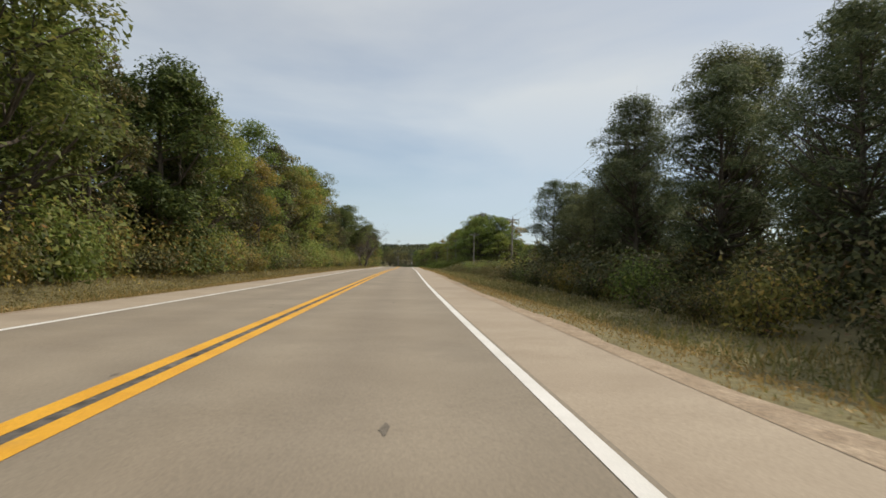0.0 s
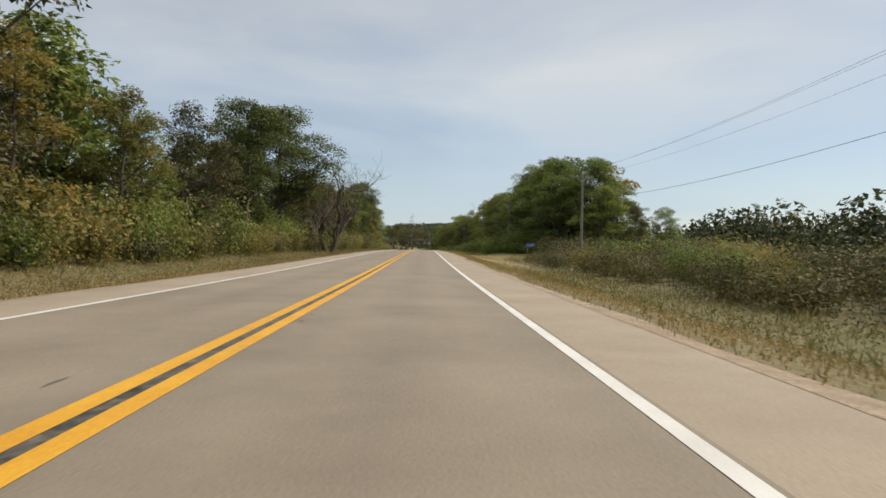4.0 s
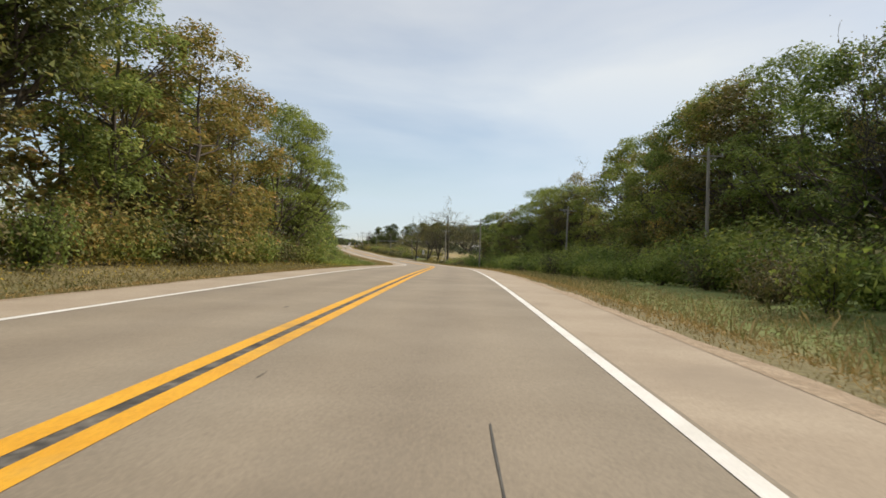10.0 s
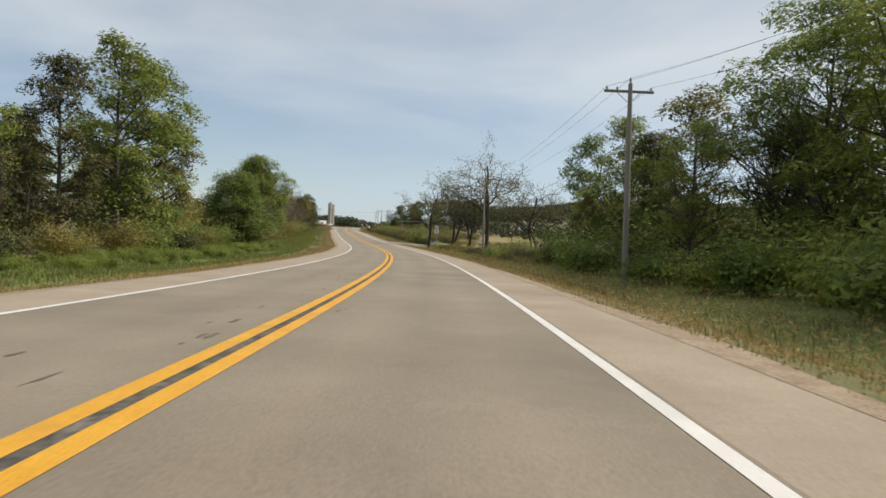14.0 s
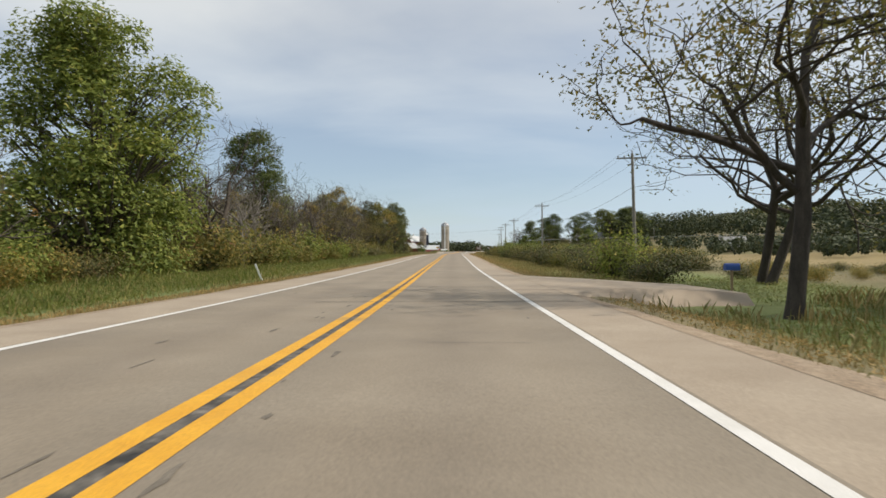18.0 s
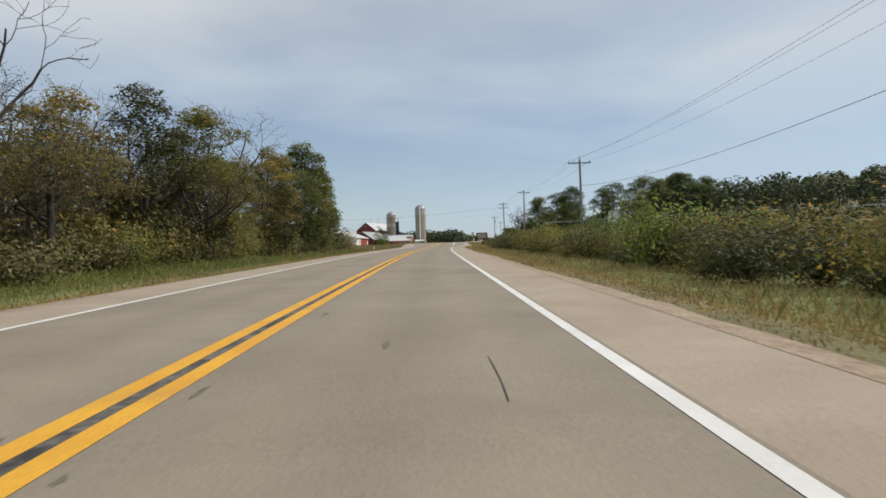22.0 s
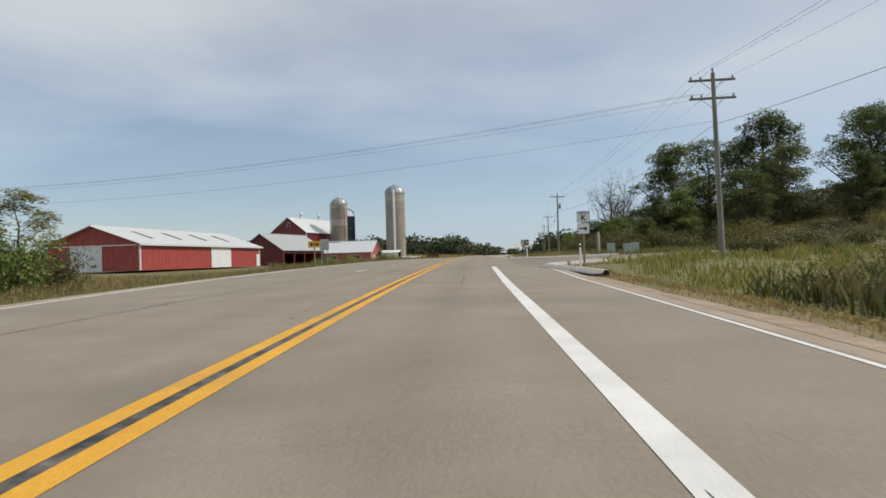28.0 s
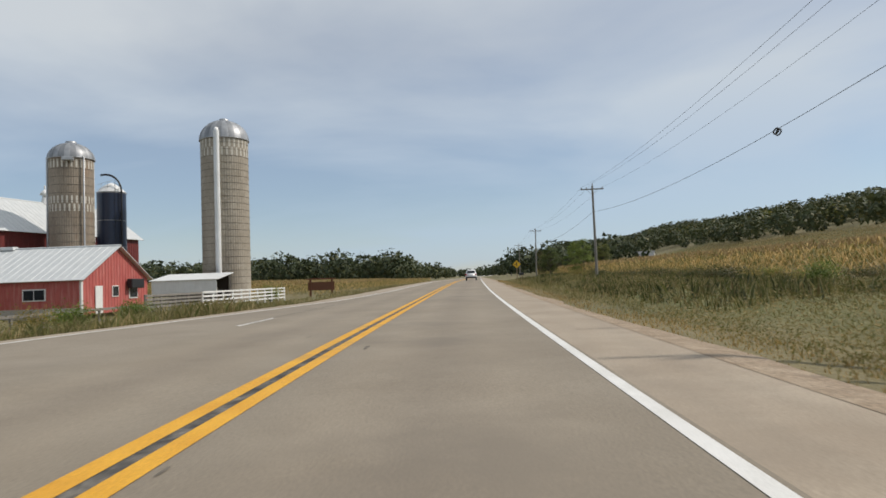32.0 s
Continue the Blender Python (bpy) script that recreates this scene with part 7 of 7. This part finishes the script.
def silo(name, m, radius, height, dome_h, material, bands, label, hoop_gap, chute_angle, chute_r):
    """A round silo of concrete staves with steel hoops, a ribbed metal dome and a filler chute."""
    root = thing(name, m, label, "silo", "silos of the farm")
    n = 60
    V, F = [], []
    for k in range(n):      # staves: each slightly proud of its joints
        a0, a1 = 2 * math.pi * k / n + 0.004, 2 * math.pi * (k + 1) / n - 0.004
        for a, r in ((a0, radius - 0.008), (a0 + 0.006, radius), (a1 - 0.006, radius), (a1, radius - 0.008)):
            V += [(r * math.cos(a), r * math.sin(a), -0.3), (r * math.cos(a), r * math.sin(a), height)]
    q = len(V)
    F = [(c, (c + 2) % q, (c + 3) % q, c + 1) for c in range(0, q, 2)]
    body = part("stave_wall", mesh_of("stave_wall", np.array(V), np.array(F), material), root)
    for z in np.arange(0.4, height, hoop_gap):
        part("hoop", tubes("hoop", [hoop(z, radius + 0.01)], M["hoop"], 5), body)
    for z0, z1, off in bands:
        V, F = [], []
        for k in range(n // 2):
            a0, a1 = 2 * math.pi * (2 * k + off) / n + 0.012, 2 * math.pi * (2 * k + 1 + off) / n - 0.012
            b = len(V)
            for a in (a0, a1):
                V += [((radius + 0.018) * math.cos(a), (radius + 0.018) * math.sin(a), z0), ((radius + 0.018) * math.cos(a), (radius + 0.018) * math.sin(a), z1)]
            F.append((b, b + 2, b + 3, b + 1))
        part("pale_band", mesh_of("pale_band", np.array(V), np.array(F), M["stavelight"]), body, "ring of alternating pale staves")
    V, F = [], []
    rings, seg = 9, 48
    for i in range(rings + 1):
        t = i / rings * math.pi / 2
        for k in range(seg):
            a = 2 * math.pi * k / seg
            r = (radius + 0.1) * math.cos(t) * (1 + (0.012 if k % 4 == 0 else 0)) + 0.02
            V.append((r * math.cos(a), r * math.sin(a), height + dome_h * math.sin(t)))
    for i in range(rings):
        for k in range(seg):
            F.append((i * seg + k, i * seg + (k + 1) % seg, (i + 1) * seg + (k + 1) % seg, (i + 1) * seg + k))
    dome = part("dome", mesh_of("dome", np.array(V), np.array(F), M["dome"]), root, "ribbed metal dome")
    for k in range(0, 24, 2):     # darker weathered sheets between the ribs
        a0, a1 = 2 * math.pi * k / 24, 2 * math.pi * (k + 1) / 24
        V, F = [], []
        for i in range(rings):
            t = i / rings * math.pi / 2
            for a in np.linspace(a0, a1, 4):
                r = (radius + 0.125) * math.cos(t) + 0.02
                V.append((r * math.cos(a), r * math.sin(a), height + (dome_h + 0.02) * math.sin(t)))
        for i in range(rings - 1):
            for q in range(3):
                F.append((i * 4 + q, i * 4 + q + 1, i * 4 + q + 5, i * 4 + q + 4))
        part("sheet", mesh_of("sheet", np.array(V), np.array(F), M["galvdark"]), dome, "darker weathered metal sheet")
    part("rim", tubes("rim", [hoop(height, radius + 0.1, 0.05)], M["steel"], 6), dome)
    part("cap", tubes("cap", [[(0, 0, height + dome_h - 0.05, 0.5), (0, 0, height + dome_h + 0.16, 0.5), (0, 0, height + dome_h + 0.2, 0.3), (0, 0, height + dome_h + 0.24, 0.0)]], M["steel"], 12), dome)
    a = radians(chute_angle)
    x, y = (radius + chute_r * 0.8) * math.cos(a), (radius + chute_r * 0.8) * math.sin(a)
    part("chute", tubes("chute", [[(x, y, 2.6, chute_r), (x, y, height + 0.5, chute_r), (x * 0.96, y * 0.96, height + 0.9, chute_r * 0.7), (x * 0.9, y * 0.9, height + 0.95, 0.0)]], M["whitemetal"], 12), root, "white unloading chute")
    return root


silo("stave_silo", stand(847.5, -24.3, 2.75, 0), 2.5, 17.5, 2.3, M["stave"], ((16.5, 17.4, 0), (15.6, 16.45, 1)), "tall grey concrete stave silo with a metal dome", 0.72, -86, 0.30)
s2 = silo("stave_silo", stand(840.5, -37.2, 3.2, 0), 2.0, 14.3, 1.7, M["stavered"], ((13.3, 14.1, 0), (9.0, 9.7, 1), (9.8, 10.5, 0)), "shorter rust-stained concrete stave silo with a metal dome", 0.8, 70, 0.3)
part("platform", box("platform", -0.5, 0.5, -2.6, -1.9, 13.9, 14.2, M["steel"], 0.02), s2, "", pose(0, 0, 0, 0, 0, 25))
part("pipe", tubes("pipe", [[(1.95, -1.1, 0, 0.08), (1.95, -1.1, 14.3, 0.08), (1.4, -0.8, 14.8, 0.08)]], M["steel"], 8), s2)
part("pipe", tubes("pipe", [[(-2.15, -0.5, 0, 0.12), (-2.15, -0.5, 14.6, 0.12)]], M["steel"], 8), s2)

bn = thing("blue_bin", stand(845.5, -36.0, 3.2, 0) @ Matrix.Diagonal((0.72, 0.72, 0.95, 1)), "dark blue enamelled feed bin with ladder and curved filler pipe", "silo", "silos of the farm")
part("shell", tubes("shell", [[(0, 0, 0, 2.0), (0, 0, 12.2, 2.0)]], M["bluebin"], 32), bn)
for z in (3.0, 6.0, 9.0, 12.1):
    part("seam", tubes("seam", [hoop(z, 2.01, 0.03)], M["steel"], 5), bn)
part("cap", tubes("cap", [[(0, 0, 12.2, 2.08), (0, 0, 12.9, 1.2), (0, 0, 13.3, 0.3), (0, 0, 13.4, 0.0)]], M["whitemetal"], 24), bn, "white conical roof")
ld = part("ladder", tubes("ladder", [[(1.5, -1.7, 0.5, 0.03), (1.5, -1.7, 13.4, 0.03)], [(1.95, -1.35, 0.5, 0.03), (1.95, -1.35, 13.4, 0.03)]], M["signblack"], 5), bn, "caged ladder")
for z in np.arange(1.0, 13.2, 0.6):
    part("rung", tubes("rung", [[(1.5, -1.7, z, 0.02), (1.95, -1.35, z, 0.02)]], M["signblack"], 4), ld)
for z in np.arange(2.5, 13.2, 1.2):
    cg = [(1.725 + 0.42 * math.cos(a), -1.525 + 0.42 * math.sin(a) - 0.25, z, 0.02) for a in np.linspace(math.pi * 0.95, math.pi * 2.15, 9)]
    part("cage_hoop", tubes("cage_hoop", [cg], M["signblack"], 4), ld)
arc = [(-0.4 + 2.5 * math.sin(a), -1.0, 12.4 + 2.0 * math.cos(a) - 0.2, 0.12) for a in np.linspace(-0.25, math.pi / 2, 12)] + [(2.1, -1.0, 9.0, 0.12), (2.1, -1.0, 1.0, 0.12)]
part("filler_pipe", tubes("filler_pipe", [arc], M["signblack"], 8), bn, "black curved filler pipe")
part("handrail", tubes("handrail", [[(-1.9, -0.7, 13.1, 0.02), (1.2, -1.8, 13.4, 0.02)], [(-1.9, -0.7, 12.6, 0.02), (1.2, -1.8, 12.9, 0.02)], [(-1.0, -1.0, 12.2, 0.02), (-1.0, -1.0, 13.25, 0.02)], [(0.3, -1.5, 12.2, 0.02), (0.3, -1.5, 13.35, 0.02)]], M["steel"], 4), bn)


def plank_fence(s0, d0, s1, d1, z, n, material, label, rails=4, height=1.35, name="board_fence"):
    p0, p1 = place(s0, d0, 0, False), place(s1, d1, 0, False)
    L = float(np.hypot(p1[0] - p0[0], p1[1] - p0[1]))
    root = thing(name, pose(p0[0], p0[1], z, 0, 0, math.degrees(math.atan2(p1[1] - p0[1], p1[0] - p0[0]))), label, "fence")
    rng = np.random.default_rng(int(s0))
    for k in range(n + 1):
        x = L * k / n
        part("post", box("post", x - 0.07, x + 0.07, 0.02, 0.14, -0.4, height * rng.uniform(0.98, 1.05), M[material], 0.01), root)
    for r in range(rails):
        zz = height * (0.22 + 0.75 * r / (rails - 1))
        for k in range(n):
            part("rail", box("rail", L * k / n + 0.004, L * (k + 1) / n - 0.004, -0.03, 0.018, zz - 0.075, zz + 0.075, M[material], 0.006), root)
    return root


plank_fence(829.5, -19.3, 849.0, -18.4, 2.6, 10, "whitewood", "white painted board fence by the silo")
plank_fence(821.5, -19.9, 829.2, -19.3, 2.5, 4, "pole", "dark weathered wooden gate and rails", 5, 1.4, "wooden_gate")
plank_fence(801, -19.9, 821, -19.9, 2.3, 8, "pole", "dark weathered post and rail fence before the barn", 2, 0.95, "rail_fence")

# ---- houses and sheds far off ----
hs = thing("hill_house", stand(752, 64.5, 6.8, 70) @ Matrix.Scale(0.75, 4), "white house with a grey roof on the hillside", "house")
gable_building(hs, 16.0, 9.0, 3.4, 6.6, M["housewall"], M["greyroof"], 0.4, 1.2)
hs = thing("field_house", stand(1150, 103, 9.0, 60) @ Matrix.Scale(0.8, 4), "small white house with a grey roof beyond the corn", "house")
gable_building(hs, 12.0, 9.0, 4.0, 8.0, M["housewall"], M["greyroof"], 0.4, 1.2)
tr = thing("white_trailer", stand(1000, 87, 8.2, 80) @ Matrix.Scale(0.62, 4), "long low white trailer beyond the corn", "trailer")
part("body", box("body", -16, 0, 0, 4, 0.5, 3.2, M["housewall"], 0.1), tr)
part("skirt", box("skirt", -15.8, -0.2, 0.2, 3.8, -1.5, 0.5, M["greyroof"], 0.05), tr)
hs = thing("field_shed", stand(640, 88, 2.6, 75), "small pale farm shed beyond the brush", "shed")
gable_building(hs, 7.0, 5.0, 2.4, 3.4, M["housewall"], M["greyroof"], 0.3, 1.2)
# irrigation line on wheeled towers, from the bank's end out over the field
piv = thing("irrigation_pivot", Matrix(), "pale galvanized irrigation pipe on wheeled towers across the field", "irrigation")


def pivot_at(d):
    s = 716.0 - 0.31 * (d - 27.0)
    return np.array(place(s, d, 0.0), float)


spots = [pivot_at(27.0 + 9.0 * k) for k in range(26)]
for k, q in enumerate(spots):
    q[2] = max(q[2] + 2.2, float(np.interp(k, [0, 3, 8, 25], [7.3, 7.9, 8.4, 10.5])))
part("pipe", tubes("pipe", [[(*q, 0.085) for q in spots]], M["steel"], 7), piv)
for k in range(2, 26, 6):
    a, g = spots[k], pivot_at(27.0 + 9.0 * k)[2]
    tower = part("tower", tubes("tower", [[(a[0] + x, a[1] + 2.2 * y, g + 0.5, 0.06), (a[0], a[1], a[2], 0.05)] for x, y in ((-0.6, -1), (0.6, -1), (-0.6, 1), (0.6, 1))] + [[(a[0], a[1] - 2.2, g + 0.5, 0.07), (a[0], a[1] + 2.2, g + 0.5, 0.07)]], M["steel"], 5), piv)
    for y in (-2.2, 2.2):
        rim = [(a[0], a[1] + y + 0.5 * math.cos(v), g + 0.45 + 0.5 * math.sin(v), 0.11) for v in np.linspace(0, 2 * math.pi, 17)]
        part("wheel", tubes("wheel", [rim], M["wire"], 6), tower)
for k in range(0, 24, 6):
    rod = [(*(spots[k + i] - (0, 0, 0.9 * math.sin(math.pi * i / 6))), 0.02) for i in range(7)]
    part("truss_rod", tubes("truss_rod", [rod], M["steel"], 4), piv)

# ---- the white car ahead ----
def white_car(m):
    car = thing("white_suv", m, "white compact sport utility car driving ahead", "car")
    side = [(-0.90, 0.32), (-0.92, 0.75), (-0.90, 1.02), (-0.72, 1.05), (-0.70, 0.32)]
    bm = bmesh.new()
    prof = [(-2.2, 0.35, 0.86), (-2.28, 0.62, 0.90), (-2.22, 1.00, 0.90), (-2.05, 1.08, 0.84), (-1.75, 1.58, 0.66), (-1.45, 1.68, 0.62), (0.1, 1.66, 0.64), (0.85, 1.12, 0.82), (1.95, 0.98, 0.84), (2.2, 0.72, 0.82), (2.22, 0.35, 0.80)]
    L = [bm.verts.new((-w, y, z)) for y, z, w in prof]
    R = [bm.verts.new((w, y, z)) for y, z, w in prof]
    for i in range(len(prof)):
        j = (i + 1) % len(prof)
        bm.faces.new((L[i], R[i], R[j], L[j]))
    bm.faces.new(L[::-1]); bm.faces.new(R)
    bmesh.ops.recalc_face_normals(bm, faces=bm.faces[:])
    bmesh.ops.bevel(bm, geom=bm.edges[:], offset=0.06, segments=2, affect="EDGES")
    body = part("body", bm_mesh("body", bm, M["carpaint"], True), car)
    part("rear_window", box("rear_window", -0.60, 0.60, -0.02, 0.02, -0.22, 0.22, M["glass"], 0.01), body, "dark rear window", Matrix.Translation((0, -1.93, 1.34)) @ pose(0, 0, 0, -31))
    for x in (-0.78, 0.78):
        part("side_window", box("side_window", -0.012, 0.012, -1.4, 0.3, -0.17, 0.17, M["glass"], 0.005), body, "dark side window", Matrix.Translation((x * 0.955, -0.15, 1.36)) @ pose(0, 0, 0, 0, -18 if x > 0 else 18))
        part("tail_lamp", box("tail_lamp", x - 0.13, x + 0.08, -2.31, -2.22, 0.82, 1.02, M["redlamp"], 0.02), body)
    part("bumper", box("bumper", -0.82, 0.82, -2.36, -2.2, 0.36, 0.58, M["tyre"], 0.03), body, "dark rear bumper")
    part("plate", box("plate", -0.16, 0.16, -2.33, -2.30, 0.70, 0.84, M["signwhite"], 0.005), body, "plain pale plate")
    for x in (-0.78, 0.78):
        for y in (-1.4, 1.35):
            w = part("wheel", tubes("wheel", [[(x - 0.1, y, 0.33, 0.0), (x - 0.1, y, 0.33, 0.30), (x - 0.07, y, 0.33, 0.33), (x + 0.07, y, 0.33, 0.33), (x + 0.1, y, 0.33, 0.30), (x + 0.1, y, 0.33, 0.0)]], M["tyre"], 20), car)
            part("rim", tubes("rim", [[(x - 0.108, y, 0.33, 0.0), (x - 0.108, y, 0.33, 0.2), (x + 0.108, y, 0.33, 0.2), (x + 0.108, y, 0.33, 0.0)]], M["steel"], 14), w)


white_car(at(882, 2.0, 0.0, 0, terrain=False))
